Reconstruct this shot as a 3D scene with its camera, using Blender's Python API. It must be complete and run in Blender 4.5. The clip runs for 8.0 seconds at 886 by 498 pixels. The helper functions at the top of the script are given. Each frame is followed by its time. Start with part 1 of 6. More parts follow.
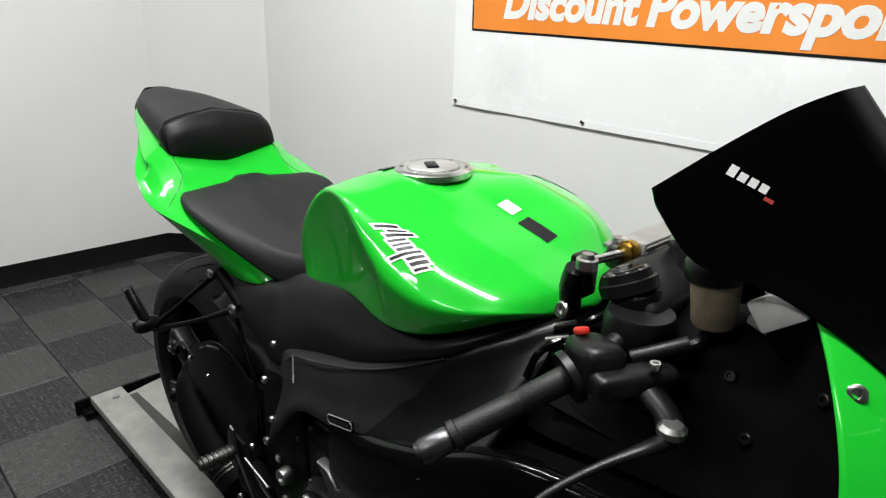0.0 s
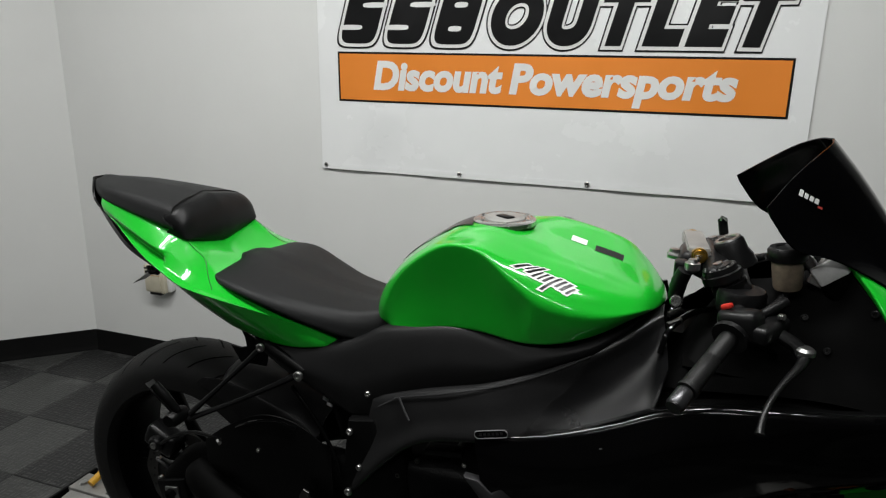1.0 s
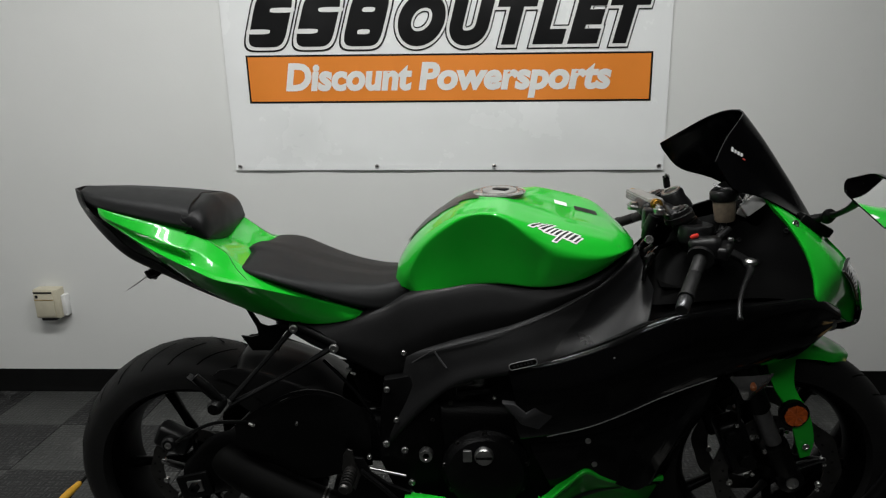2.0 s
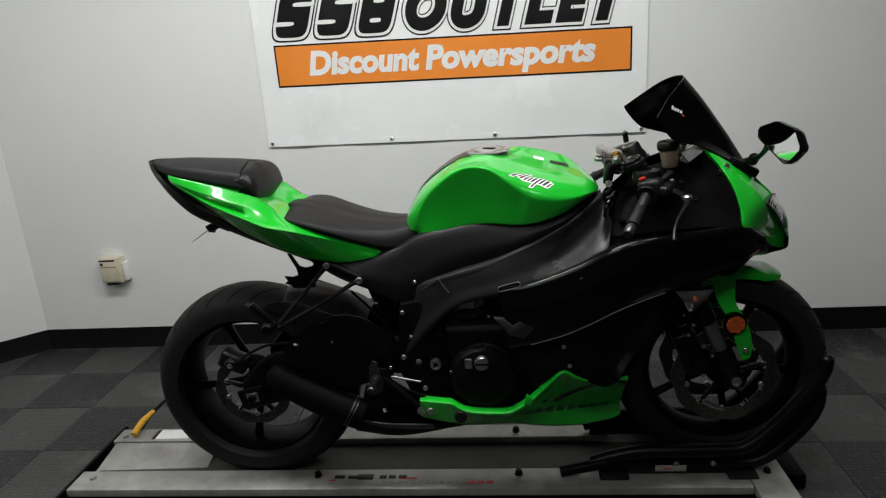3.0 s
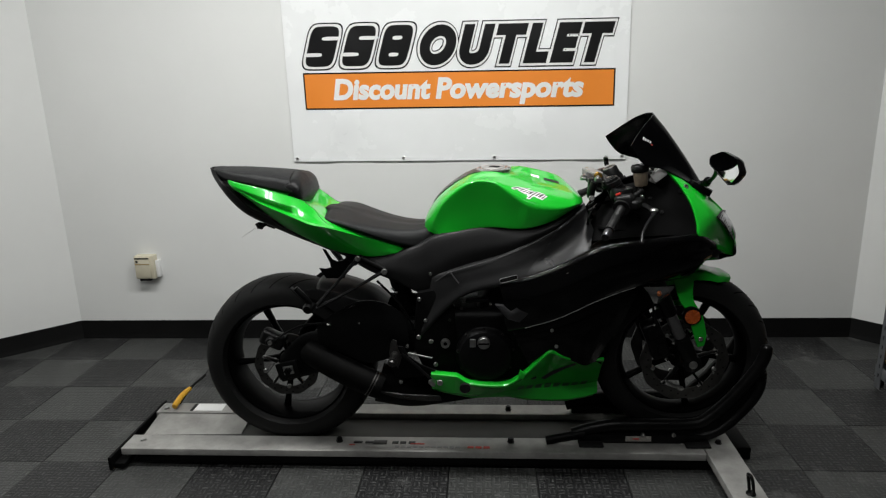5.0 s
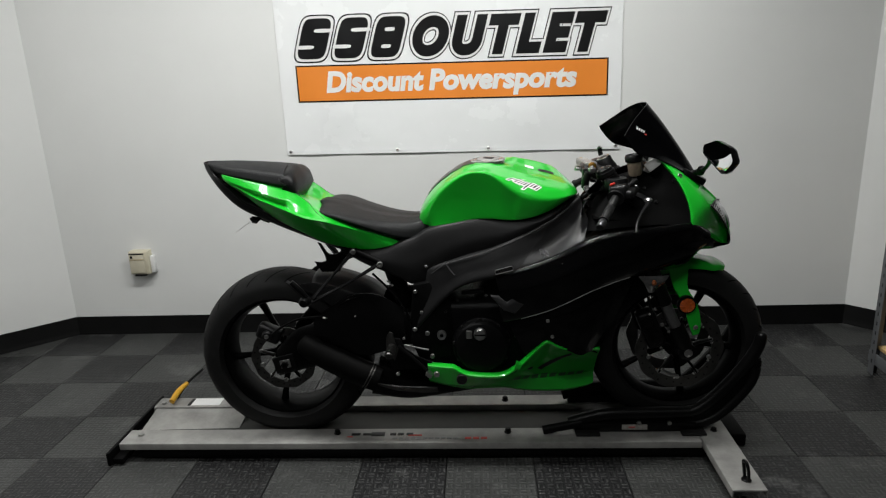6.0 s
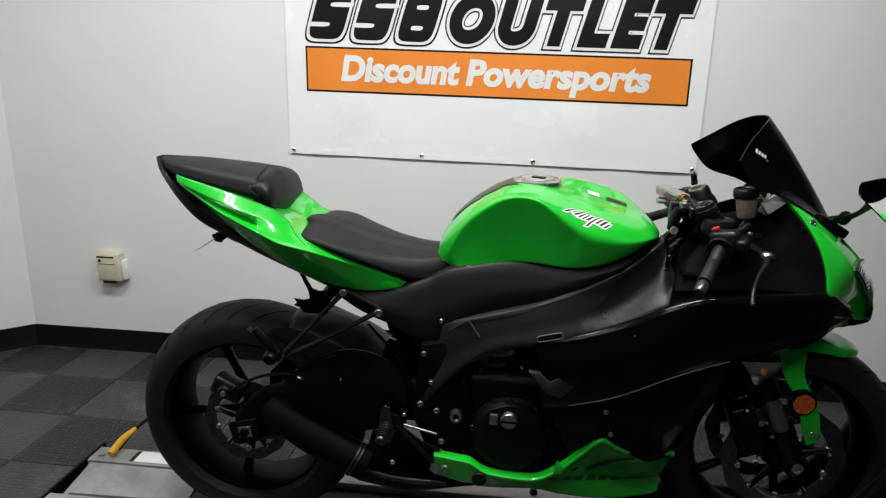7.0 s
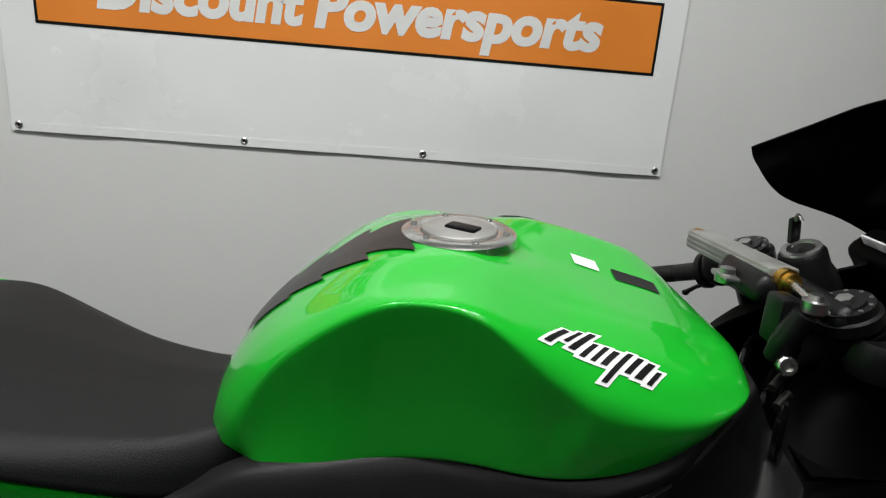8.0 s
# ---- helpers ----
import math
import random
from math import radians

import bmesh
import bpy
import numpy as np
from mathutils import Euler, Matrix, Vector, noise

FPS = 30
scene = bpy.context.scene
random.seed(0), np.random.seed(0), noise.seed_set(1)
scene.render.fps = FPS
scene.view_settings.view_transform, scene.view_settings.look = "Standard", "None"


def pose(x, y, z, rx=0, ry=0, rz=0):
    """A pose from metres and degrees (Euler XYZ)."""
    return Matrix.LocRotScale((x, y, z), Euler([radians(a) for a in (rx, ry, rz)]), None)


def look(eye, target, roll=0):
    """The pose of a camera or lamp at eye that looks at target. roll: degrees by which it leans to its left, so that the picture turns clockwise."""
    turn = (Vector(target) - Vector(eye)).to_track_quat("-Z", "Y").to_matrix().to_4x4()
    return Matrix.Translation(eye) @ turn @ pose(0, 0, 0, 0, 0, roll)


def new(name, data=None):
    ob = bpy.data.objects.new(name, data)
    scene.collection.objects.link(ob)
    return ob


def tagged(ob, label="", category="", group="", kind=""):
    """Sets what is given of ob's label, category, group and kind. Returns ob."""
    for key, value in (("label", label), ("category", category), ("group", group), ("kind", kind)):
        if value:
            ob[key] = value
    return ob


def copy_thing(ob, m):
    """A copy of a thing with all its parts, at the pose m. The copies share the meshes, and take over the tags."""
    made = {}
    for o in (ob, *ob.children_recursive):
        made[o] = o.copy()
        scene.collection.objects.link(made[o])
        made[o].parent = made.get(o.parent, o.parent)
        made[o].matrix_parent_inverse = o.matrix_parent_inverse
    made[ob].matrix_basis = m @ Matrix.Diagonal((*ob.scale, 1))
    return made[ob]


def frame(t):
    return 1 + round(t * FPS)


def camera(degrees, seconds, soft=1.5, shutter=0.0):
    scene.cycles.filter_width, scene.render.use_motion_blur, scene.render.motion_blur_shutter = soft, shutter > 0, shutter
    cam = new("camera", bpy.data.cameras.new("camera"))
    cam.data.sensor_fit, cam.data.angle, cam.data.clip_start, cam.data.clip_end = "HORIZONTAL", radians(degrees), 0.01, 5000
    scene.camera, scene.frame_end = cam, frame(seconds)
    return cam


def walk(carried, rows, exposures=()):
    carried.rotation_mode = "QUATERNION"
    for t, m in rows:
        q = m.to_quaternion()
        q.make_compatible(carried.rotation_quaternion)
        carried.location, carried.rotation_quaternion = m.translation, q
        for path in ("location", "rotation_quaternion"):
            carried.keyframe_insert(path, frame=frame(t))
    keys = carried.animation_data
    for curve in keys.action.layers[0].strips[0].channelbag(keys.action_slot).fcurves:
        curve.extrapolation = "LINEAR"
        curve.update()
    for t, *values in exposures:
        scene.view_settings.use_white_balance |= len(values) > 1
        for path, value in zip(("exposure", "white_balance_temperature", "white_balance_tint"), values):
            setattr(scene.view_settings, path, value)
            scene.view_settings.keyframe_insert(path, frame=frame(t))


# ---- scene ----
EXPOSURES = [(0.0, 0.38), (0.5, 0.0), (1.0, -0.25), (1.2, -0.30), (2.3, -0.36), (2.5, -0.34), (3.0, -0.12), (3.5, -0.04), (4.0, -0.02), (4.5, 0.02), (6.0, 0.0), (6.5, 0.16), (7.0, 0.12), (7.5, -0.05), (8.0, -0.30)]
cam = camera(67.9, 8.0, soft=1.25)
PATH = [
    (0, (1.432, -0.723, 1.256), (0.111, 0.617, 0.576), 2.0),
    (0.2, (1.298, -0.863, 1.249), (0.001, 0.48, 0.533), -1.2),
    (0.3, (1.246, -0.89, 1.251), (-0.022, 0.489, 0.549), -1.6),
    (0.5, (1.182, -0.94, 1.258), (0.11, 0.631, 0.64), 0.4),
    (0.7, (1.129, -1.044, 1.258), (0.242, 0.667, 0.726), 0.8),
    (1, (1.044, -1.22, 1.295), (0.395, 0.601, 0.783), 0.7),
    (1.2, (0.988, -1.277, 1.29), (0.515, 0.594, 0.766), 1.1),
    (2.3, (0.666, -1.613, 1.314), (0.599, 0.317, 0.795), -2.0),
    (2.5, (0.685, -1.681, 1.324), (0.633, 0.25, 0.806), -2.0),
    (3, (0.784, -1.865, 1.308), (0.599, 0.041, 0.731), -3.8),
    (3.5, (0.81, -1.989, 1.322), (0.673, -0.07, 0.776), -2.4),
    (4, (0.763, -2.164, 1.319), (0.631, -0.242, 0.784), -0.6),
    (4.5, (0.732, -2.252, 1.334), (0.588, -0.324, 0.825), -1.2),
    (6, (0.732, -2.256, 1.345), (0.607, -0.334, 0.809), -2.3),
    (6.2, (0.738, -2.18, 1.322), (0.622, -0.262, 0.767), -2.3),
    (6.5, (0.721, -2.001, 1.291), (0.651, -0.086, 0.719), -3.2),
    (6.7, (0.758, -1.828, 1.283), (0.654, 0.114, 0.816), 0.4),
    (7, (0.697, -1.659, 1.285), (0.49, 0.261, 0.765), 1.4),
    (7.2, (0.652, -1.451, 1.247), (0.599, 0.496, 0.792), 2.9),
    (7.3, (0.64, -1.344, 1.242), (0.717, 0.588, 0.73), 5.2),
    (7.5, (0.631, -1.16, 1.252), (0.867, 0.745, 0.69), 5.5),
    (7.7, (0.639, -0.987, 1.251), (0.905, 0.913, 0.685), 4.9),
    (8, (0.677, -0.692, 1.215), (0.854, 1.211, 0.626), 4.3),
]
walk(cam, [(t, look(eye, target, roll)) for t, eye, target, roll in PATH], EXPOSURES)

# ---- light ----
world = bpy.data.worlds.new("room_air")
scene.world = world
world.use_nodes = True
world.node_tree.nodes["Background"].inputs["Color"].default_value = (0.9, 0.95, 1.0, 1)
world.node_tree.nodes["Background"].inputs["Strength"].default_value = 0.03
CEILING = 2.75
TUBES = [(-0.45, -0.35), (0.95, -0.35), (-0.45, -2.0), (0.95, -2.0)]
TUBE_POWER = 26.8
for lx, ly in TUBES:
    lamp_data = bpy.data.lights.new("tube_light", "AREA")
    lamp_data.shape, lamp_data.size, lamp_data.size_y = "RECTANGLE", 1.0, 0.03
    lamp_data.energy, lamp_data.color = TUBE_POWER / 2 * (1.33 if ly > -1 else 0.45) * (0.90 if lx < 0 else 1.13), (0.995, 1.0, 0.985)
    for dy in (-0.07, 0.07):
        new("tube_light", lamp_data).matrix_world = pose(lx, ly + dy, CEILING - 0.10)


# ---- materials ----
def mat(name, col, rough=0.5, metal=0.0, coat=0.0, var=0.12, size=0.05, bump=0.0, bsize=0.002, spec=0.5, rvar=0.08, per_object=0.0):
    """A procedural surface: base colour with stains of a given size in metres, uneven gloss and a fine relief."""
    m = bpy.data.materials.new(name)
    m.use_nodes = True
    nt = m.node_tree
    n, link = nt.nodes, nt.links.new
    p = n["Principled BSDF"]
    tc = n.new("ShaderNodeTexCoord")
    big = n.new("ShaderNodeTexNoise")
    big.inputs["Scale"].default_value, big.inputs["Detail"].default_value, big.inputs["Roughness"].default_value = 1 / size, 5, 0.62
    link(tc.outputs["Object"], big.inputs["Vector"])
    fine = n.new("ShaderNodeTexNoise")
    fine.inputs["Scale"].default_value, fine.inputs["Detail"].default_value = 1 / bsize, 2
    link(tc.outputs["Object"], fine.inputs["Vector"])
    ramp = n.new("ShaderNodeMapRange")
    ramp.inputs["From Min"].default_value, ramp.inputs["From Max"].default_value = 0.3, 0.7
    ramp.inputs["To Min"].default_value, ramp.inputs["To Max"].default_value = 1 - var, 1 + var
    link(big.outputs["Fac"], ramp.inputs["Value"])
    scale = ramp.outputs["Result"]
    if per_object:
        info = n.new("ShaderNodeObjectInfo")
        own = n.new("ShaderNodeMapRange")
        own.inputs["To Min"].default_value, own.inputs["To Max"].default_value = 1 - per_object, 1 + per_object
        link(info.outputs["Random"], own.inputs["Value"])
        mul = n.new("ShaderNodeMath")
        mul.operation = "MULTIPLY"
        link(scale, mul.inputs[0])
        link(own.outputs["Result"], mul.inputs[1])
        scale = mul.outputs["Value"]
    tint = n.new("ShaderNodeVectorMath")
    tint.operation = "SCALE"
    tint.inputs[0].default_value = col
    link(scale, tint.inputs["Scale"])
    link(tint.outputs["Vector"], p.inputs["Base Color"])
    rr = n.new("ShaderNodeMapRange")
    rr.inputs["To Min"].default_value, rr.inputs["To Max"].default_value = max(0.02, rough - rvar), min(1, rough + rvar)
    link(big.outputs["Fac"], rr.inputs["Value"])
    link(rr.outputs["Result"], p.inputs["Roughness"])
    p.inputs["Metallic"].default_value, p.inputs["Coat Weight"].default_value = metal, coat
    p.inputs["Coat Roughness"].default_value, p.inputs["Specular IOR Level"].default_value = 0.06, spec
    if bump:
        b = n.new("ShaderNodeBump")
        b.inputs["Strength"].default_value, b.inputs["Distance"].default_value = bump, bsize
        link(fine.outputs["Fac"], b.inputs["Height"])
        link(b.outputs["Normal"], p.inputs["Normal"])
    return m


def tile_mat(name, col):
    """Hard plastic floor tile with a woven pattern of short raised dashes, scuffed and dusty."""
    m = mat(name, col, 0.5, var=0.3, size=0.13, per_object=0.12, rvar=0.12)
    nt = m.node_tree
    n, link = nt.nodes, nt.links.new
    tc, p = n["Texture Coordinate"], n["Principled BSDF"]
    def wave(turn, scale, low, high):
        mp = n.new("ShaderNodeMapping")
        mp.inputs["Rotation"].default_value = (0, 0, radians(turn))
        link(tc.outputs["Object"], mp.inputs["Vector"])
        w = n.new("ShaderNodeTexWave")
        w.inputs["Scale"].default_value = scale
        link(mp.outputs["Vector"], w.inputs["Vector"])
        r = n.new("ShaderNodeMapRange")
        r.interpolation_type = "SMOOTHSTEP"
        r.inputs["From Min"].default_value, r.inputs["From Max"].default_value = low, high
        link(w.outputs["Fac"], r.inputs["Value"])
        return r.outputs["Result"]

    heights = []
    for turn in (0, 90):
        dash = n.new("ShaderNodeMath")
        dash.operation = "MULTIPLY"
        link(wave(turn, 20.77, 0.35, 0.85), dash.inputs[0])
        link(wave(90 - turn, 10.385, 0.10, 0.38), dash.inputs[1])
        heights.append(dash.outputs["Value"])
    ch = n.new("ShaderNodeTexChecker")
    ch.inputs["Scale"].default_value = 1 / 0.03025
    link(tc.outputs["Object"], ch.inputs["Vector"])
    mix = n.new("ShaderNodeMix")
    link(ch.outputs["Fac"], mix.inputs[0])
    link(heights[0], mix.inputs[2])
    link(heights[1], mix.inputs[3])
    b = n.new("ShaderNodeBump")
    b.inputs["Strength"].default_value, b.inputs["Distance"].default_value = 0.9, 0.0026
    link(mix.outputs[0], b.inputs["Height"])
    link(b.outputs["Normal"], p.inputs["Normal"])
    # dash tops coloured paler: the light they catch plus uneven rubbing
    rub = n.new("ShaderNodeTexNoise")
    rub.inputs["Scale"].default_value, rub.inputs["Detail"].default_value = 45.0, 3
    link(tc.outputs["Object"], rub.inputs["Vector"])
    worn = n.new("ShaderNodeMapRange")
    worn.inputs["From Min"].default_value, worn.inputs["From Max"].default_value = 0.40, 0.68
    worn.inputs["To Max"].default_value = 0.75
    link(rub.outputs["Fac"], worn.inputs["Value"])
    top = n.new("ShaderNodeMath")
    top.operation = "MULTIPLY"
    link(worn.outputs["Result"], top.inputs[0])
    link(mix.outputs[0], top.inputs[1])
    pale = n.new("ShaderNodeMix")
    pale.data_type = "RGBA"
    pale.inputs[7].default_value = (0.085, 0.087, 0.084, 1)
    link(top.outputs["Value"], pale.inputs[0])
    link(p.inputs["Base Color"].links[0].from_socket, pale.inputs[6])
    link(pale.outputs[2], p.inputs["Base Color"])
    # pale scuffs with a shape of their own
    sc = n.new("ShaderNodeTexNoise")
    sc.inputs["Scale"].default_value, sc.inputs["Detail"].default_value, sc.inputs["Roughness"].default_value = 3.2, 8, 0.7
    geo = n.new("ShaderNodeNewGeometry")
    link(geo.outputs["Position"], sc.inputs["Vector"])
    cut = n.new("ShaderNodeMapRange")
    cut.inputs["From Min"].default_value, cut.inputs["From Max"].default_value = 0.57, 0.70
    cut.inputs["To Max"].default_value = 0.7
    link(sc.outputs["Fac"], cut.inputs["Value"])
    dust = n.new("ShaderNodeMix")
    dust.data_type = "RGBA"
    dust.inputs[7].default_value = (0.11, 0.11, 0.107, 1)
    link(cut.outputs["Result"], dust.inputs[0])
    link(p.inputs["Base Color"].links[0].from_socket, dust.inputs[6])
    link(dust.outputs[2], p.inputs["Base Color"])
    return m


GREEN = mat("green_paint", (0.009, 0.40, 0.022), 0.30, coat=1.0, spec=0.12, var=0.03, size=0.3, rvar=0.03, bump=0.03, bsize=0.0008)
GREEN.node_tree.nodes["Principled BSDF"].inputs["Coat Roughness"].default_value = 0.035
BLACK_GLOSS = mat("gloss_black_paint", (0.0012, 0.0012, 0.0013), 0.10, coat=0.0, spec=0.22, var=0.1, size=0.2, rvar=0.04)
BLACK_SATIN = mat("satin_black_plastic", (0.0022, 0.0022, 0.0023), 0.36, var=0.2, size=0.08, bump=0.15, bsize=0.0015, spec=0.15)
COVER = mat("black_moulded_cover", (0.0105, 0.0105, 0.0108), 0.42, var=0.15, size=0.08, bump=0.15, bsize=0.0015, spec=0.18)
BLACK_MATT = mat("matt_black_paint", (0.0024, 0.0024, 0.0025), 0.45, var=0.25, size=0.06, bump=0.1, bsize=0.002, spec=0.07)
DUCT_GREY = mat("satin_charcoal_plastic", (0.0035, 0.0035, 0.0038), 0.30, spec=0.4, var=0.15, size=0.1, bump=0.2, bsize=0.0012)
VINYL = mat("black_seat_vinyl", (0.0056, 0.0059, 0.0062), 0.52, spec=0.26, var=0.12, size=0.1, bump=0.5, bsize=0.0012)
VINYL_SMOOTH = mat("smooth_black_vinyl", (0.0030, 0.0031, 0.0033), 0.40, spec=0.20, var=0.12, size=0.1, bump=0.3, bsize=0.0012)
RUBBER = mat("tyre_rubber", (0.0066, 0.0066, 0.0066), 0.6, spec=0.2, var=0.25, size=0.05, bump=0.3, bsize=0.002)
TREAD = mat("groove_black", (0.0012, 0.0012, 0.0012), 0.8, spec=0.05)
GRIP = mat("grip_rubber", (0.0065, 0.0065, 0.0065), 0.5, spec=0.3, var=0.2, size=0.02, bump=0.25, bsize=0.002)
STEEL = mat("brushed_steel", (0.42, 0.42, 0.41), 0.32, metal=1.0, var=0.15, size=0.02)
BRIGHT = mat("bright_bolt_steel", (0.62, 0.62, 0.6), 0.25, metal=1.0, var=0.15, size=0.01)
DISC_STEEL = mat("brake_disc_steel", (0.085, 0.083, 0.080), 0.42, metal=1.0, var=0.2, size=0.03)
ALU = mat("dull_aluminium", (0.33, 0.325, 0.31), 0.46, metal=0.55, var=0.26, size=0.09, bump=0.08, bsize=0.004, rvar=0.12)
CHANNEL = mat("dusty_dark_steel", (0.045, 0.045, 0.041), 0.55, var=0.3, size=0.15, spec=0.3)
BAR_END = mat("anodised_dark_alloy", (0.09, 0.09, 0.095), 0.35, metal=0.9, var=0.2, size=0.01)
GOLD = mat("gold_anodised", (0.55, 0.33, 0.06), 0.3, metal=1.0, var=0.1, size=0.01)
EXHAUST = mat("sooty_black_exhaust", (0.0022, 0.0022, 0.0021), 0.6, spec=0.05, var=0.3, size=0.04, bump=0.15, bsize=0.002)
ENGINE = mat("black_engine_casting", (0.0026, 0.0026, 0.0028), 0.40, spec=0.12, var=0.3, size=0.03, bump=0.4, bsize=0.003)
RED = mat("red_plastic", (0.50, 0.024, 0.014), 0.4, var=0.05)
WHITE_INK = mat("white_vinyl_print", (0.75, 0.75, 0.74), 0.45, var=0.03)
BLACK_INK = mat("black_print", (0.006, 0.006, 0.0065), 0.35, spec=0.3, var=0.1)
ORANGE_INK = mat("orange_print", (0.78, 0.235, 0.025), 0.5, var=0.05, size=0.4)
RIDGE = mat("dark_grey_edge", (0.022, 0.022, 0.023), 0.4, var=0.3, size=0.01)
GREY_INK = mat("grey_label", (0.22, 0.22, 0.22), 0.45, var=0.1)
WORN = mat("worn_paper_label", (0.26, 0.25, 0.23), 0.6, var=0.3, size=0.01)
RED_INK = mat("red_print", (0.45, 0.05, 0.04), 0.5, var=0.2, size=0.01)
GREEN_DARK = mat("dark_green_print", (0.004, 0.07, 0.008), 0.4, var=0.05)
BEZEL = mat("pale_grey_plastic", (0.72, 0.72, 0.71), 0.35, var=0.1, size=0.02)
AMBER_DULL = mat("dull_amber_bulb", (0.26, 0.075, 0.020), 0.4, coat=0.3, var=0.3, size=0.012)
AMBER = mat("amber_lens", (0.46, 0.085, 0.010), 0.25, coat=0.6, var=0.3, size=0.012)
SIGNAL = mat("smoky_lens_plastic", (0.055, 0.055, 0.055), 0.15, coat=1.0, var=0.3, size=0.02)
CLEAR = mat("clear_lens_plastic", (0.66, 0.66, 0.67), 0.12, coat=1.0, var=0.35, size=0.012)
WHEEL_BLACK = mat("black_wheel_enamel", (0.0014, 0.0014, 0.0016), 0.34, spec=0.06, var=0.1, size=0.1)
RESERVOIR = mat("milky_reservoir_plastic", (0.21, 0.168, 0.122), 0.35, var=0.35, size=0.02)
YELLOW = mat("yellow_grip_rubber", (0.68, 0.36, 0.02), 0.5, var=0.15, size=0.02)
BEIGE = mat("aged_beige_plastic", (0.56, 0.52, 0.40), 0.5, var=0.06, size=0.05)
TINT = mat("black_tinted_acrylic", (0.0010, 0.0010, 0.0012), 0.14, coat=0.0, spec=0.045, var=0.1, size=0.1, rvar=0.03)
MIRROR = mat("mirror_glass", (0.85, 0.86, 0.86), 0.03, metal=1.0, var=0.01, rvar=0.01)
WALL = mat("white_wall_paint", (0.72, 0.725, 0.71), 0.6, var=0.025, size=0.5, bump=0.05, bsize=0.006)
# for added walls out of view, dark to hold back bounced light
DARK_WALL = mat("dark_unseen_wall", (0.06, 0.06, 0.06), 0.7, var=0.1, size=0.4)
CEIL = mat("ceiling_paint", (0.35, 0.35, 0.35), 0.7, var=0.03, size=0.4)
BASE = mat("black_vinyl_cove", (0.003, 0.003, 0.003), 0.5, spec=0.12, var=0.2, size=0.1)
BANNER = mat("glossy_white_banner_vinyl", (0.84, 0.85, 0.85), 0.27, var=0.02, size=0.3, bump=0.05, bsize=0.003, rvar=0.05)
TILE_LIGHT = tile_mat("grey_floor_tile", (0.031, 0.032, 0.0305))
TILE_DARK = tile_mat("charcoal_floor_tile", (0.0056, 0.0056, 0.006))
# black plastic with the shade inside the cowl put into its colour
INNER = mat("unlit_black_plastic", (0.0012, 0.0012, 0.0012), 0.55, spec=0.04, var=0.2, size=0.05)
COCKPIT = mat("satin_black_control_plastic", (0.0036, 0.0036, 0.0038), 0.36, spec=0.3, var=0.2, size=0.03, bump=0.15, bsize=0.001)
PANEL = mat("charcoal_moulded_plastic", (0.022, 0.022, 0.023), 0.4, spec=0.4, var=0.2, size=0.05)
SLIDER = mat("dull_fork_slider", (0.12, 0.12, 0.12), 0.4, metal=0.6, var=0.15, size=0.02)
SUBFLOOR = mat("dark_joint", (0.01, 0.01, 0.01), 0.8)
RACK = mat("grey_rack_paint", (0.10, 0.105, 0.11), 0.45, var=0.1)
BOARD = mat("particle_board", (0.62, 0.42, 0.18), 0.65, var=0.25, size=0.01)
LAMP_BODY = mat("white_enamel", (0.75, 0.75, 0.75), 0.4)
GLOW = bpy.data.materials.new("lit_diffuser")
GLOW.use_nodes = True
GLOW.node_tree.nodes["Principled BSDF"].inputs["Emission Color"].default_value = (1, 0.985, 0.95, 1)
GLOW.node_tree.nodes["Principled BSDF"].inputs["Emission Strength"].default_value = 6.0


# ---- building tools ----
def smooth_mesh(bm, name, angle=40):
    bmesh.ops.recalc_face_normals(bm, faces=bm.faces)
    for f in bm.faces:
        f.smooth = True
    for e in bm.edges:
        if len(e.link_faces) == 2 and e.calc_face_angle(0) > radians(angle):
            e.smooth = False
    me = bpy.data.meshes.new(name)
    bm.to_mesh(me)
    bm.free()
    return me


def part(name, bm, material, parent=None, label="", angle=40):
    """Links a bmesh as one mesh object under a thing or a part."""
    ob = new(name, smooth_mesh(bm, name, angle))
    ob.data.materials.append(material)
    if parent:
        ob.parent = parent
    if label:
        ob["label"] = label
    return ob


def thing(name, label, category, at=(0, 0, 0), group="", kind=""):
    ob = new(name)
    ob.location = at
    ob.empty_display_size = 0.05
    return tagged(ob, label, category, group, kind)


def spline(pts, n):
    """n points along a smooth curve through pts."""
    p = np.array(pts, float)
    k = len(p)
    if k == 2:
        return [p[0] + (p[1] - p[0]) * i / (n - 1) for i in range(n)]
    ext = np.vstack([2 * p[0] - p[1], p, 2 * p[-1] - p[-2]])
    out = []
    for i in range(n):
        u = i / (n - 1) * (k - 1)
        j = min(int(u), k - 2)
        f = u - j
        a, b, c, d = ext[j], ext[j + 1], ext[j + 2], ext[j + 3]
        out.append(0.5 * (2 * b + (c - a) * f + (2 * a - 5 * b + 4 * c - d) * f * f + (3 * b - 3 * c + d - a) * f ** 3))
    return out


def grid(bm, rows, close_u=False, close_v=False):
    vs = [[bm.verts.new(p) for p in r] for r in rows]
    for i in range(len(vs) - (0 if close_u else 1)):
        for j in range(len(vs[0]) - (0 if close_v else 1)):
            a, b = vs[i], vs[(i + 1) % len(vs)]
            q = [a[j], a[(j + 1) % len(a)], b[(j + 1) % len(a)], b[j]]
            try:
                bm.faces.new(q)
            except ValueError:
                pass
    return vs


def straight(pts, n):
    """n points along the straight runs between pts."""
    p = np.array(pts, float)
    u = np.linspace(0, len(p) - 1, n)
    return [np.array([np.interp(v, range(len(p)), p[:, k]) for k in range(p.shape[1])]) for v in u]


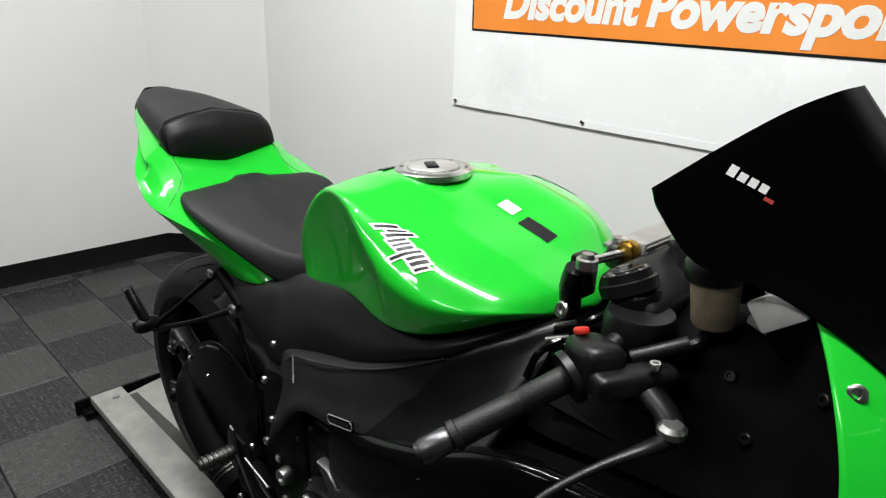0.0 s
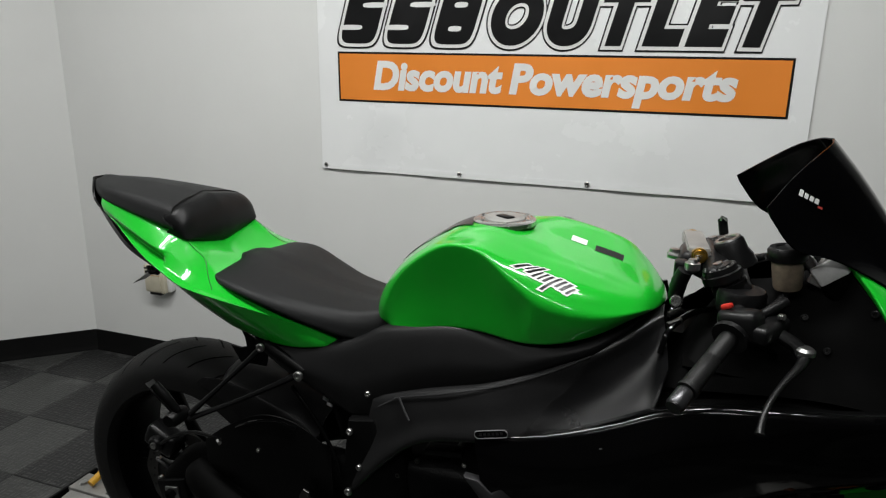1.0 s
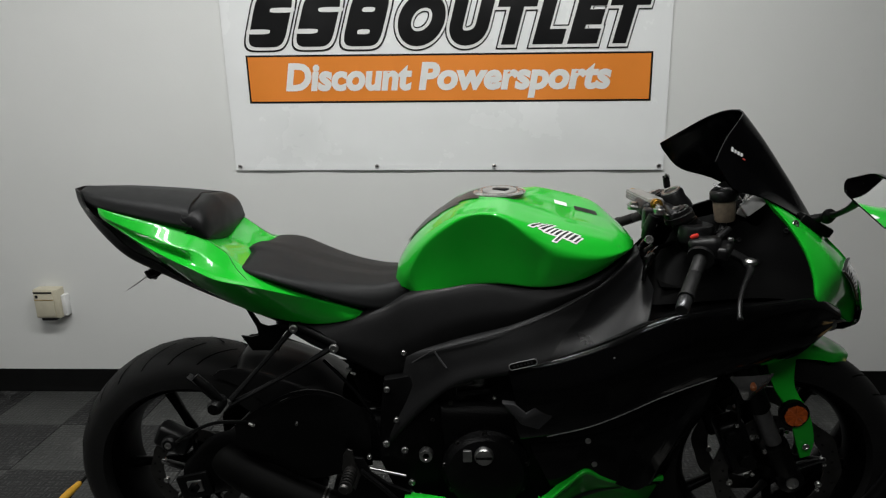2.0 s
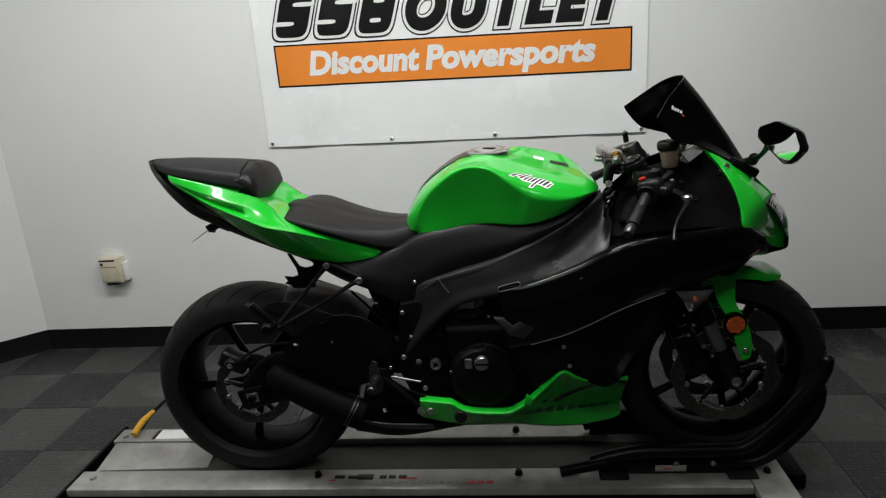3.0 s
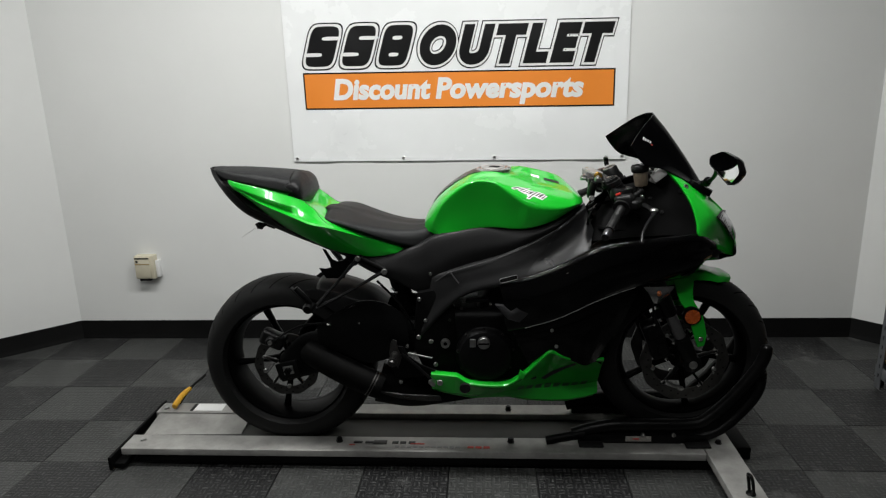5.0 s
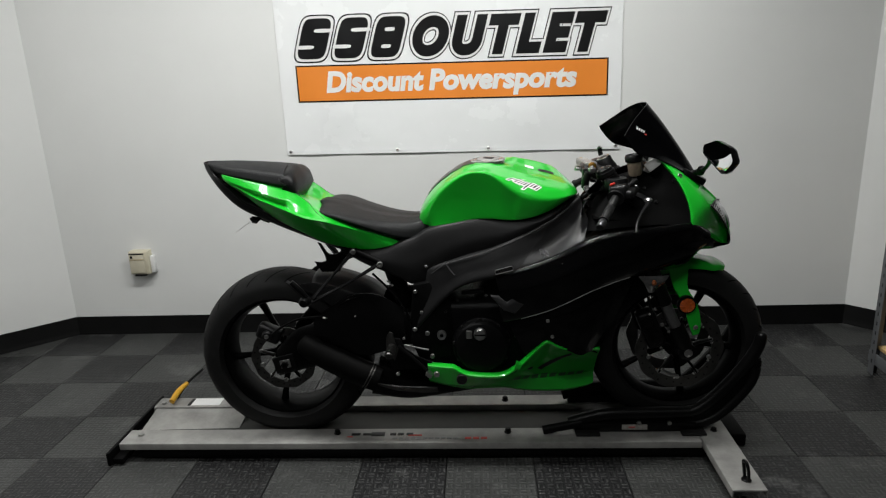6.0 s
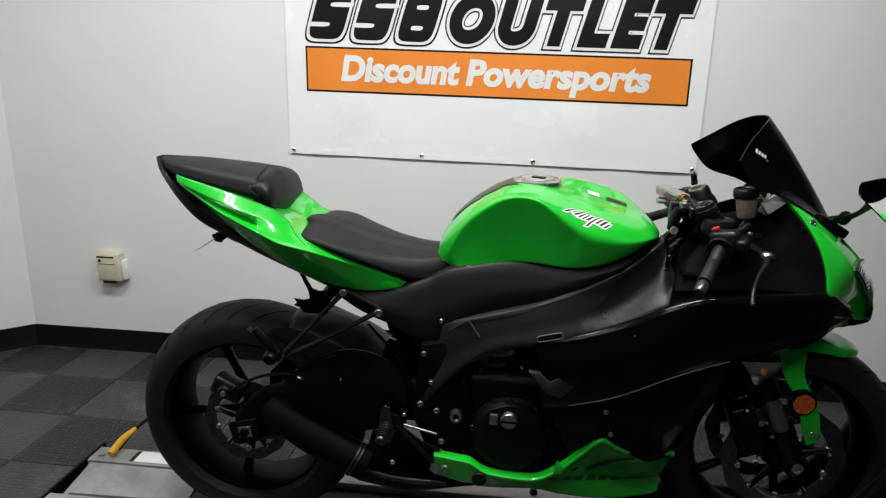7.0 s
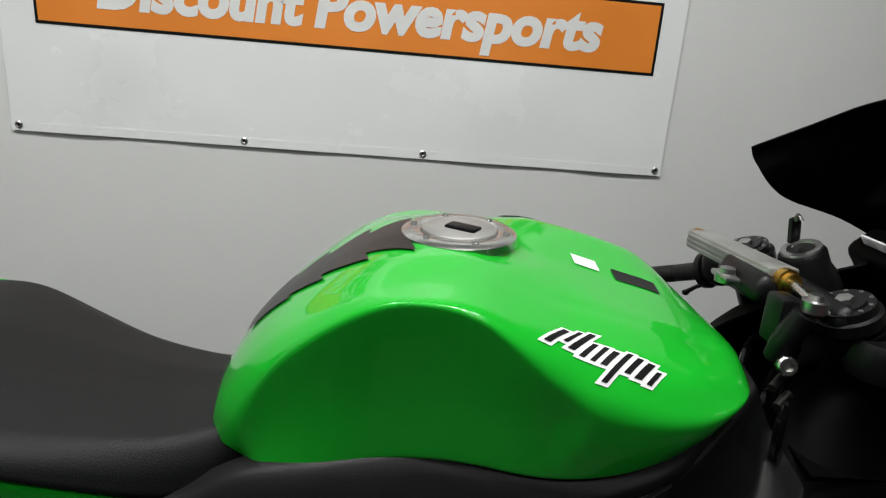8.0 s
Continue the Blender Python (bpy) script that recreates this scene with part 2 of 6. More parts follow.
def loft(rows, nu=24, nv=18, mirror=False, thick=0.0, cap=False, crisp=False):
    """A smooth skin over a cage: rows of control points, all of one length. mirror: each row runs from the middle plane y = 0 to one side."""
    rr = [(straight if crisp else spline)(r, nv) for r in rows]
    cols = [(straight if crisp else spline)([r[j] for r in rr], nu) for j in range(nv)]
    skin = [[cols[j][i] for j in range(nv)] for i in range(nu)]
    if mirror:
        skin = [[(p[0], -p[1], p[2]) for p in reversed(r[1:])] + list(r) for r in skin]
    bm = bmesh.new()
    vs = grid(bm, skin)
    if cap:
        for row in (vs[0], vs[-1]):
            bm.faces.new(row)
        bm.faces.new([r[0] for r in vs] + [r[-1] for r in reversed(vs)]) if cap == "all" else None
    bmesh.ops.remove_doubles(bm, verts=bm.verts, dist=1e-5)
    if thick:
        bmesh.ops.recalc_face_normals(bm, faces=bm.faces)
        bmesh.ops.solidify(bm, geom=bm.faces[:], thickness=thick)
    return bm


def frame_at(d):
    d = Vector(d).normalized()
    u = d.cross(Vector((0, 0, 1)))
    if u.length < 1e-3:
        u = Vector((1, 0, 0))
    u.normalize()
    return u, d.cross(u).normalized()


def tube(bm, pts, r, n=10, seg=12, flat=1.0):
    """A round or flattened bar along a smooth curve; r is a radius or one for each point."""
    k = len(pts)
    rs = r if isinstance(r, (list, tuple)) else [r] * k
    path = spline([(*p, q) for p, q in zip(pts, rs)], n if k > 2 else 2)
    rows = []
    last_u = None
    for i, p in enumerate(path):
        a, b = path[max(i - 1, 0)], path[min(i + 1, len(path) - 1)]
        u, v = frame_at(Vector(b[:3]) - Vector(a[:3]))
        if last_u is not None and u.dot(last_u) < 0:
            u, v = -u, -v
        last_u = u
        rows.append([Vector(p[:3]) + float(p[3]) * (math.cos(t) * u + flat * math.sin(t) * v) for t in [2 * math.pi * j / seg for j in range(seg)]])
    vs = grid(bm, rows, close_v=True)
    bm.faces.new(vs[0])
    bm.faces.new(vs[-1])
    return bm


def turned(bm, a, b, profile, seg=32):
    """A turned body on the axis from a to b: profile of (share of the way, radius)."""
    a, b = Vector(a), Vector(b)
    u, v = frame_at(b - a)
    rows = [[a + (b - a) * s + r * (math.cos(t) * u + math.sin(t) * v) for t in [2 * math.pi * j / seg for j in range(seg)]] for s, r in profile]
    vs = grid(bm, rows, close_v=True)
    for row, (s, r) in ((vs[0], profile[0]), (vs[-1], profile[-1])):
        if r > 1e-4:
            bm.faces.new(row)
    bmesh.ops.remove_doubles(bm, verts=bm.verts, dist=1e-6)
    return bm


def ring(bm, centre, profile, seg=64, axis="y"):
    """A ring turned round the y axis: a closed profile of (y, radius)."""
    c = Vector(centre)
    rows = []
    for j in range(seg):
        t = 2 * math.pi * j / seg
        rows.append([c + Vector((r * math.cos(t), y, r * math.sin(t))) if axis == "y" else c + Vector((r * math.cos(t), r * math.sin(t), y)) for y, r in profile])
    grid(bm, rows, close_u=True, close_v=True)
    return bm


def block(bm, centre, size, bevel=0.003, turn=(0, 0, 0), seg=2):
    made = bmesh.ops.create_cube(bm, size=1.0)["verts"]
    m = pose(*centre, *turn) @ Matrix.Diagonal((*size, 1))
    bmesh.ops.transform(bm, matrix=m, verts=made)
    if bevel:
        edges = list({e for v in made for e in v.link_edges})
        bmesh.ops.bevel(bm, geom=edges, offset=bevel, segments=seg, affect="EDGES", profile=0.5)
    return bm


def plate(bm, outline, y0, y1, bevel=0.0, n=0):
    """A plate cut to an outline in x and z, from y0 to y1. n: points of a smooth closed outline, 0 for straight edges."""
    pts = [Vector((x, 0, z)) for x, z in outline]
    if n:
        pts = [Vector(p) for p in spline(pts + [pts[0]], n)[:-1]]
    low = [bm.verts.new((p.x, y0, p.z)) for p in pts]
    f = bm.faces.new(low)
    made = bmesh.ops.extrude_face_region(bm, geom=[f])["geom"]
    top = [g for g in made if isinstance(g, bmesh.types.BMVert)]
    bmesh.ops.translate(bm, vec=(0, y1 - y0, 0), verts=top)
    if bevel:
        rim = [e for e in bm.edges if all(v in top for v in e.verts) or all(v in low for v in e.verts)]
        bmesh.ops.bevel(bm, geom=rim, offset=bevel, segments=2, affect="EDGES", profile=0.5)
    return bm


def bolt(bm, at, r=0.006, h=0.004, axis=(0, -1, 0)):
    """A cap-head bolt with a hexagon socket."""
    a = Vector(at)
    d = Vector(axis).normalized()
    return turned(bm, a, a + d * h, [(0, r), (0.75, r), (1.0, r * 0.82), (1.0, r * 0.5), (0.45, r * 0.46), (0.45, 0)], 12)


def lettering(text, size, shear=0.0, offset=0.0, extrude=0.001, spacing=1.0, curve=4):
    """A word in the built-in font as a bmesh in its own x-y plane."""
    c = bpy.data.curves.new("word", "FONT")
    c.body, c.size, c.shear, c.offset, c.extrude, c.space_character = text, size, shear, offset, extrude, spacing
    c.resolution_u = curve
    ob = new("word", c)
    me = bpy.data.meshes.new_from_object(ob.evaluated_get(bpy.context.evaluated_depsgraph_get()))
    bpy.data.objects.remove(ob)
    bm = bmesh.new()
    bm.from_mesh(me)
    bpy.data.meshes.remove(me)
    return bm


def pieces(name, bm, material, parent, label=""):
    """Links each loose piece of a bmesh as a part of its own."""
    left, made = set(bm.verts), []
    while left:
        grow, isle = [left.pop()], []
        while grow:
            v = grow.pop()
            isle.append(v)
            for e in v.link_edges:
                o = e.other_vert(v)
                if o in left:
                    left.remove(o)
                    grow.append(o)
        own = bmesh.new()
        at = {v: own.verts.new(v.co) for v in isle}
        for f in {f for v in isle for f in v.link_faces}:
            own.faces.new([at[v] for v in f.verts])
        made.append(part(name, own, material, parent, label))
    bm.free()
    return made


def fitted(bm, x0, x1, z0, z1, y, tilt=0.0):
    """Sets flat lettering upright on a wall facing -y, stretched into a box."""
    xs, ys = [v.co.x for v in bm.verts], [v.co.y for v in bm.verts]
    sx, sy = (x1 - x0) / (max(xs) - min(xs)), (z1 - z0) / (max(ys) - min(ys))
    ox, oy = min(xs), min(ys)
    for v in bm.verts:
        x, z = x0 + (v.co.x - ox) * sx, z0 + (v.co.y - oy) * sy
        v.co = Vector((x, y - v.co.z, z + tilt * x))
    return bm

# ---- room ----
BACK, LEFT, RIGHT, FRONT = 0.997, -1.93, 2.98, -4.2


def wall(name, a, b, thick=0.12, label="", paint=WALL):
    """A wall from a to b in plan, its room side on the line, with a rubber cove along its foot."""
    a, b = Vector((*a, 0)), Vector((*b, 0))
    d = (b - a).normalized()
    out = Vector((-d.y, d.x, 0))
    bm = bmesh.new()
    ring_pts = [a, b, b + out * thick, a + out * thick]
    low = [bm.verts.new(p + Vector((0, 0, -0.02))) for p in ring_pts]
    top = [bm.verts.new(p + Vector((0, 0, CEILING))) for p in ring_pts]
    for i in range(4):
        bm.faces.new((low[i], low[(i + 1) % 4], top[(i + 1) % 4], top[i]))
    bm.faces.new(low), bm.faces.new(top)
    tagged(part(name, bm, paint), label or "smooth white painted wall", "wall", kind="structure")
    bm = bmesh.new()
    prof = [(0.0, 0.0), (0.014, 0.0), (0.012, 0.010), (0.006, 0.022), (0.005, 0.092), (0.002, 0.1), (0.0, 0.1)]
    e = 0.003
    rows = [[p - out * o + Vector((0, 0, z)) for o, z in prof] for p in (a - d * e, b + d * e)]
    vs = grid(bm, rows, close_v=True)
    bm.faces.new(vs[0]), bm.faces.new(vs[1])
    tagged(part("baseboard", bm, BASE, angle=60), "black rubber cove baseboard along the wall", "baseboard", kind="structure")


wall("wall_north", (-1.50, BACK), (2.555, BACK))
wall("wall_northwest", (LEFT, 0.60), (-1.50, BACK))
wall("wall_northeast", (2.555, BACK), (RIGHT, 0.585))
wall("wall_west", (LEFT, -1.2), (LEFT, 0.60))
# unseen walls, kept dark so little light bounces onto the bike's near side
wall("wall_west_far", (LEFT, FRONT), (LEFT, -1.2), label="unseen wall beside the camera, dark to cut bounced light", paint=DARK_WALL)
# out of view too; dark so the nose paint mirrors no pale wall
wall("wall_east", (RIGHT, 0.585), (RIGHT, -1.2), label="unseen wall behind the rack, dark to keep reflections down", paint=DARK_WALL)
wall("wall_east_far", (RIGHT, -1.2), (RIGHT, FRONT), label="unseen wall beside the rack, dark to cut bounced light", paint=DARK_WALL)
wall("wall_south", (RIGHT, FRONT), (LEFT, FRONT), label="unseen wall behind the camera, dark to cut bounced light", paint=DARK_WALL)
bm = block(bmesh.new(), ((LEFT + RIGHT) / 2, (FRONT + BACK) / 2, CEILING + 0.06), (RIGHT - LEFT + 0.4, BACK - FRONT + 0.4, 0.12), 0)
tagged(part("ceiling", bm, CEIL), "plain white ceiling above the studio", "ceiling", kind="structure")
bm = block(bmesh.new(), ((LEFT + RIGHT) / 2, (FRONT + BACK) / 2, -0.06), (RIGHT - LEFT + 0.4, BACK - FRONT + 0.4, 0.09), 0)
floor = tagged(part("floor", bm, SUBFLOOR), "interlocking grey and charcoal plastic tile floor", "floor", kind="structure")

lamp_master = None
for lx, ly in TUBES:
    if lamp_master is None:
        lamp_master = thing("ceiling_light", "white enamelled twin tube ceiling light", "ceiling light", (lx, ly, CEILING), "ceiling lights")
        part("housing", block(bmesh.new(), (0, 0, -0.03), (0.68, 0.22, 0.06), 0.008), LAMP_BODY, lamp_master)
        part("diffuser", block(bmesh.new(), (0, 0, -0.068), (0.6, 0.14, 0.02), 0.006), GLOW, lamp_master, "glowing white diffuser")
    else:
        copy_thing(lamp_master, pose(lx, ly, CEILING))

# ---- banner on the back wall ----
B_TILT = -0.0125
BY = BACK - 0.002
BX0, BX1, BZ0, BZ1 = -0.236, 1.395, 0.942, 1.80
banner = thing("banner", "white vinyl shop banner with black and orange print", "banner", (0, 0, 0))


def bz(z, x):
    return z + B_TILT * x


def sag(x, z):
    """How far the loose vinyl stands off the wall."""
    u, w = (x - BX0) / (BX1 - BX0), (z - BZ0) / (BZ1 - BZ0)
    wave = 0.004 * math.sin(9 * u + 2.2 * w) * math.sin(2.6 * w + 1.5 * u) + 0.0050 * math.sin(21 * u - 6 * w) * (1 - w) ** 2 + 0.0036 * math.sin(34 * abs(u - 0.5) + 7 * w) * (1 - w) + 0.0022 * math.sin(17 * u + 15 * w + 2.0 * math.sin(5 * u)) * (1 - 0.6 * w)
    return max(-0.0012, wave * min(1.0, 0.25 + 3.0 * w) * min(1.0, 0.2 + 8 * u, 0.2 + 8 * (1 - u)))


rows = []
for j in range(28):
    z = BZ0 + (BZ1 - BZ0) * j / 27
    rows.append([(x, BY - 0.004 - sag(x, z), bz(z, x)) for x in [BX0 + (BX1 - BX0) * i / 56 for i in range(57)]])
bm = bmesh.new()
grid(bm, rows)
bmesh.ops.recalc_face_normals(bm, faces=bm.faces)
bmesh.ops.solidify(bm, geom=bm.faces[:], thickness=0.0008)
part("sheet", bm, BANNER, banner, "white vinyl sheet with soft waves")
bm = bmesh.new()
rows = [[(x, BY - 0.0062 - sag(x, z + BZ0), bz(BZ0 + z, x)) for x in [BX0 + (BX1 - BX0) * i / 56 for i in range(57)]] for z in (0.001, 0.022)]
part("hem", loft(rows, 2, 57, thick=0.0006), BANNER, banner)
for gx in (-0.218, 0.316, 0.763, 1.378):
    bm = bmesh.new()
    ring(bm, (gx, BY - 0.009, bz(0.9575, gx)), [(-0.0015, 0.004), (-0.0025, 0.006), (-0.001, 0.0085), (0.001, 0.0085), (0.002, 0.004)], 20)
    g = part("grommet", bm, STEEL, banner, "steel eyelet")
    part("screw", bolt(bmesh.new(), (gx, BY - 0.0085, bz(0.9575, gx)), 0.0038, 0.003), DISC_STEEL, g)


def strip(x0, x1, z0, z1, off, nx=57):
    return loft([[(x, BY - off - sag(x, z), bz(z, x)) for x in [x0 + (x1 - x0) * i / (nx - 1) for i in range(nx)]] for z in (z0, (z0 + z1) / 2, z1)], 8, nx)


part("box_outline", strip(-0.156, 1.334, 1.196, 1.370, 0.0062), BLACK_INK, banner, "black outline of the orange box")
part("orange_box", strip(-0.149, 1.327, 1.203, 1.363, 0.0068), ORANGE_INK, banner, "orange printed box")


def on_banner(bm, off, cut=False):
    """Drapes flat print over the waves of the sheet."""
    if cut:
        bmesh.ops.triangulate(bm, faces=bm.faces[:])
    xs, zs = [v.co.x for v in bm.verts], [v.co.z for v in bm.verts]
    for lo, hi, step, way in ((min(xs), max(xs), 0.03, Vector((1, 0, 0))), (min(zs), max(zs), 0.045, Vector((0, 0, 1)))):
        for k in range(1, int((hi - lo) / step) if cut else 1):
            bmesh.ops.bisect_plane(bm, geom=bm.verts[:] + bm.edges[:] + bm.faces[:], plane_co=way * (lo + step * k), plane_no=way)
    for v in bm.verts:
        v.co.y = BY - off - sag(v.co.x, v.co.z) + (v.co.y - BY) * 0.2
    return bm


for word, x0, x1, z0, z1 in (("Discount", -0.012, 0.462, 1.2385, 1.3405), ("Powersports", 0.484, 1.188, 1.210, 1.3405)):
    bm = lettering(word, 0.1, 0.16, 0.0046, 0.0005)
    pieces("letter", on_banner(fitted(bm, x0, x1, z0, z1, BY, B_TILT), 0.0076), WHITE_INK, banner, "white letter of the word " + word)


def slab(x, w, z0, z1, lean, grow, off, power=0.42):
    """A slanted rounded block of print that follows the waves of the sheet."""
    cx, cz, hw, hh = x + w / 2, (z0 + z1) / 2, w / 2 + grow, (z1 - z0) / 2 + grow
    rows = []
    for j in range(25):
        t = -math.pi / 2 + math.pi * (0.006 + 0.988 * j / 24)
        pz = math.copysign(abs(math.sin(t)) ** power, t) * hh
        half = max(1e-4, math.cos(t)) ** power * hw
        zz = cz + pz
        xs = [cx + half * (i / 5 - 1) + lean * (zz - z0) for i in range(11)]
        rows.append([(px, BY - off - sag(px, bz(zz, px)), bz(zz, px)) for px in xs])
    bm = bmesh.new()
    grid(bm, rows)
    return bm


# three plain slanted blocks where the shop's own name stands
for lx, w in ((-0.148, 0.138), (0.030, 0.136), (0.205, 0.138)):
    for grow, off, ink in ((0.017, 0.0066, BLACK_INK), (0.011, 0.0074, WHITE_INK), (0.0, 0.0082, BLACK_INK)):
        part("name_block", slab(lx, w, 1.398, 1.582, 0.30, grow, off), ink, banner)
    if lx < 0.2:
        bars = ((1.444, -0.012, 0.088), (1.518, 0.060, 0.092))
    else:
        bars = ((1.440, 0.046, 0.046), (1.516, 0.046, 0.046))
    for low, start, wide in bars:
        part("name_bar", slab(lx + start + 0.30 * (low - 1.398), wide, low, low + 0.017, 0.30, 0.0, 0.0090, 0.6), WHITE_INK, banner)
for k, (grow, off, ink) in enumerate(((0.0165, 0.0066, BLACK_INK), (0.0112, 0.0074, WHITE_INK), (0.0, 0.0082, BLACK_INK))):
    bm = lettering("OUTLET", 0.2, 0.30, 0.0150 + grow * 0.85, 0.0005, 1.32, 10)
    pieces("letter" if k == 2 else "letter_edge", on_banner(fitted(bm, 0.415 - grow, 1.327 + grow, 1.396 - grow, 1.580 + grow, BY, B_TILT), off, True), ink, banner, "bold slanted letter of the word OUTLET" if k == 2 else "")

# ---- small box on the wall ----
box = thing("wall_box", "small aged beige plastic control box on the wall", "control box", (-1.073, BACK, 0.412))
part("body", block(bmesh.new(), (0, -0.024, 0), (0.105, 0.048, 0.125), 0.005), BEIGE, box)
part("cover", block(bmesh.new(), (-0.006, -0.0505, 0.002), (0.082, 0.006, 0.112), 0.002), BEIGE, box)
part("label", block(bmesh.new(), (-0.006, -0.0545, 0.05), (0.078, 0.0015, 0.007), 0.0005), BLACK_INK, box, "thin black strip")
part("sensor", block(bmesh.new(), (-0.034, -0.0545, 0.033), (0.012, 0.0015, 0.012), 0.0005), BLACK_INK, box, "small dark square")
part("groove", block(bmesh.new(), (-0.006, -0.0545, 0.019), (0.08, 0.0015, 0.0025), 0.0004), GOLD, box)
part("conduit_cover", block(bmesh.new(), (0.062, -0.016, -0.012), (0.018, 0.032, 0.09), 0.003), WHITE_INK, box, "white side cover")
part("foot", block(bmesh.new(), (-0.004, -0.03, -0.068), (0.06, 0.03, 0.012), 0.002), BLACK_INK, box)

# ---- storage rack by the east wall ----
rack = thing("storage_rack", "grey steel rack with a particle board shelf", "rack", (2.395, 0.44, 0))
for px, py in ((0.0, 0.0), (0.42, 0.0)):
    bm = bmesh.new()
    for sx, sy, w, d in ((0.0, 0.0, 0.04, 0.003), (-0.02, -0.02, 0.003, 0.04)):
        block(bm, (px + sx, py - 0.3 * 0 + sy, 0.95), (w, d, 1.9), 0.0008)
    post = part("post", bm, RACK, rack)
    bm = bmesh.new()
    for k in range(44):
        block(bm, (px - 0.0218, py - 0.02, 0.06 + 0.0425 * k), (0.001, 0.007, 0.016), 0)
    pieces("keyhole", bm, BLACK_INK, post, "dark punched slots")
part("shelf_beam", block(bmesh.new(), (0.21, -0.4, 0.075), (0.42, 0.004, 0.05), 0.001), RACK, rack)
part("shelf_beam", block(bmesh.new(), (-0.018, -0.2, 0.075), (0.004, 0.42, 0.05), 0.001), RACK, rack)
part("shelf_board", block(bmesh.new(), (0.21, -0.2, 0.115), (0.41, 0.39, 0.016), 0.002), BOARD, rack, "pale particle board shelf")
for py in (-0.4,):
    for px in (0.0, 0.42):
        part("post", block(bmesh.new(), (px, py, 0.95), (0.04, 0.003, 1.9), 0.0008), RACK, rack)

# ---- low trolley under the motorcycle ----
YC = -0.04
trolley = thing("motorcycle_trolley", "low dull aluminium motorcycle trolley on the tile floor", "trolley", (0, 0, 0))


def fold(x0, x1, y0, y1, z0, z1, t=0.004):
    """A folded rail: flat top with turned-down sides, one skin with rounded bends."""
    outer = [(y0, z0), (y0, z1 - 0.004), (y0 + 0.0012, z1 - 0.0012), (y0 + 0.004, z1), (y1 - 0.004, z1), (y1 - 0.0012, z1 - 0.0012), (y1, z1 - 0.004), (y1, z0)]
    inner = [(y1 - t, z0), (y1 - t, z1 - t), (y0 + t, z1 - t), (y0 + t, z0)]
    bm = bmesh.new()
    ends = []
    for x in (x0, x1):
        ends.append([bm.verts.new((x, y, z)) for y, z in outer + inner])
    n = len(ends[0])
    for i in range(n):
        bm.faces.new((ends[0][i], ends[1][i], ends[1][(i + 1) % n], ends[0][(i + 1) % n]))
    bm.faces.new(ends[0])
    bm.faces.new(ends[1])
    return bm


RT = 0.075
near = part("rail", fold(-0.60, 1.460, -0.225, -0.128, RT - 0.024, RT), ALU, trolley)
far = part("rail", fold(-0.60, 1.56, 0.040, 0.118, RT - 0.024, RT), ALU, trolley)
part("channel_floor", block(bmesh.new(), (0.48, -0.044, 0.050), (2.10, 0.166, 0.005), 0.001), CHANNEL, trolley, "dark wheel channel between the rails")
bm = loft([[(-0.585, -0.124, 0.048), (-0.585, 0.034, 0.072)], [(-0.21, -0.124, 0.046), (-0.21, 0.034, 0.070)]], 4, 4, thick=0.004)
part("ramp_plate", bm, ALU, trolley, "pale sloping aluminium plate")
bm = bmesh.new()
block(bm, (-0.625, -0.05, 0.035), (0.012, 0.43, 0.052), 0.003)
block(bm, (-0.605, -0.05, 0.02), (0.05, 0.40, 0.02), 0.003)
part("end_plate", bm, BLACK_MATT, trolley, "black steel end plate")
bm = fold(-0.2025, 0.2025, -0.053, 0.053, RT - 0.024, RT + 0.0015)
bmesh.ops.transform(bm, matrix=pose(1.517, -0.2925, 0, 0, 0, 90), verts=bm.verts)
part("cross_member", bm, ALU, trolley)
bm = block(bmesh.new(), (0.48, -0.19, 0.030), (2.06, 0.05, 0.030), 0.003)
part("under_frame", bm, BLACK_MATT, trolley, "black steel frame under the rail")
part("under_frame", block(bmesh.new(), (0.48, 0.09, 0.030), (2.06, 0.04, 0.030), 0.003), BLACK_MATT, trolley)
for wx, wy in ((-0.56, -0.17), (1.50, -0.17), (-0.56, 0.09), (1.50, 0.09), (1.52, -0.46)):
    bm = turned(bmesh.new(), (wx, wy - 0.012, 0.013), (wx, wy + 0.012, 0.013), [(0, 0.010), (0.1, 0.0128), (0.9, 0.0128), (1, 0.010)], 20)
    part("castor_wheel", bm, RUBBER, trolley)
for bx, by, tall in ((-0.548, -0.165, 0.006), (0.186, -0.162, 0.016), (0.802, -0.158, 0.016), (1.521, -0.156, 0.013), (-0.572, 0.071, 0.007), (0.80, 0.075, 0.016), (1.40, -0.150, 0.010)):
    bm = turned(bmesh.new(), (bx, by, RT), (bx, by, RT + tall), [(0, 0.013), (0.2, 0.013), (0.22, 0.010), (0.85, 0.010), (1, 0.008)], 6 if tall > 0.01 else 14)
    part("bolt", bm, BLACK_SATIN if tall > 0.01 else STEEL, trolley)
for bx in (1.08, 1.445):
    part("pad", block(bmesh.new(), (bx, -0.168, RT + 0.005), (0.085, 0.05, 0.010), 0.004), RUBBER, trolley, "black rubber pad")
part("white_label", block(bmesh.new(), (-0.395, 0.079, RT + 0.0008), (0.115, 0.055, 0.0016), 0.0004), WHITE_INK, trolley, "white paper label on the rail")
part("label_edge", block(bmesh.new(), (-0.462, 0.079, RT + 0.0008), (0.012, 0.055, 0.0017), 0.0004), BLACK_INK, trolley)
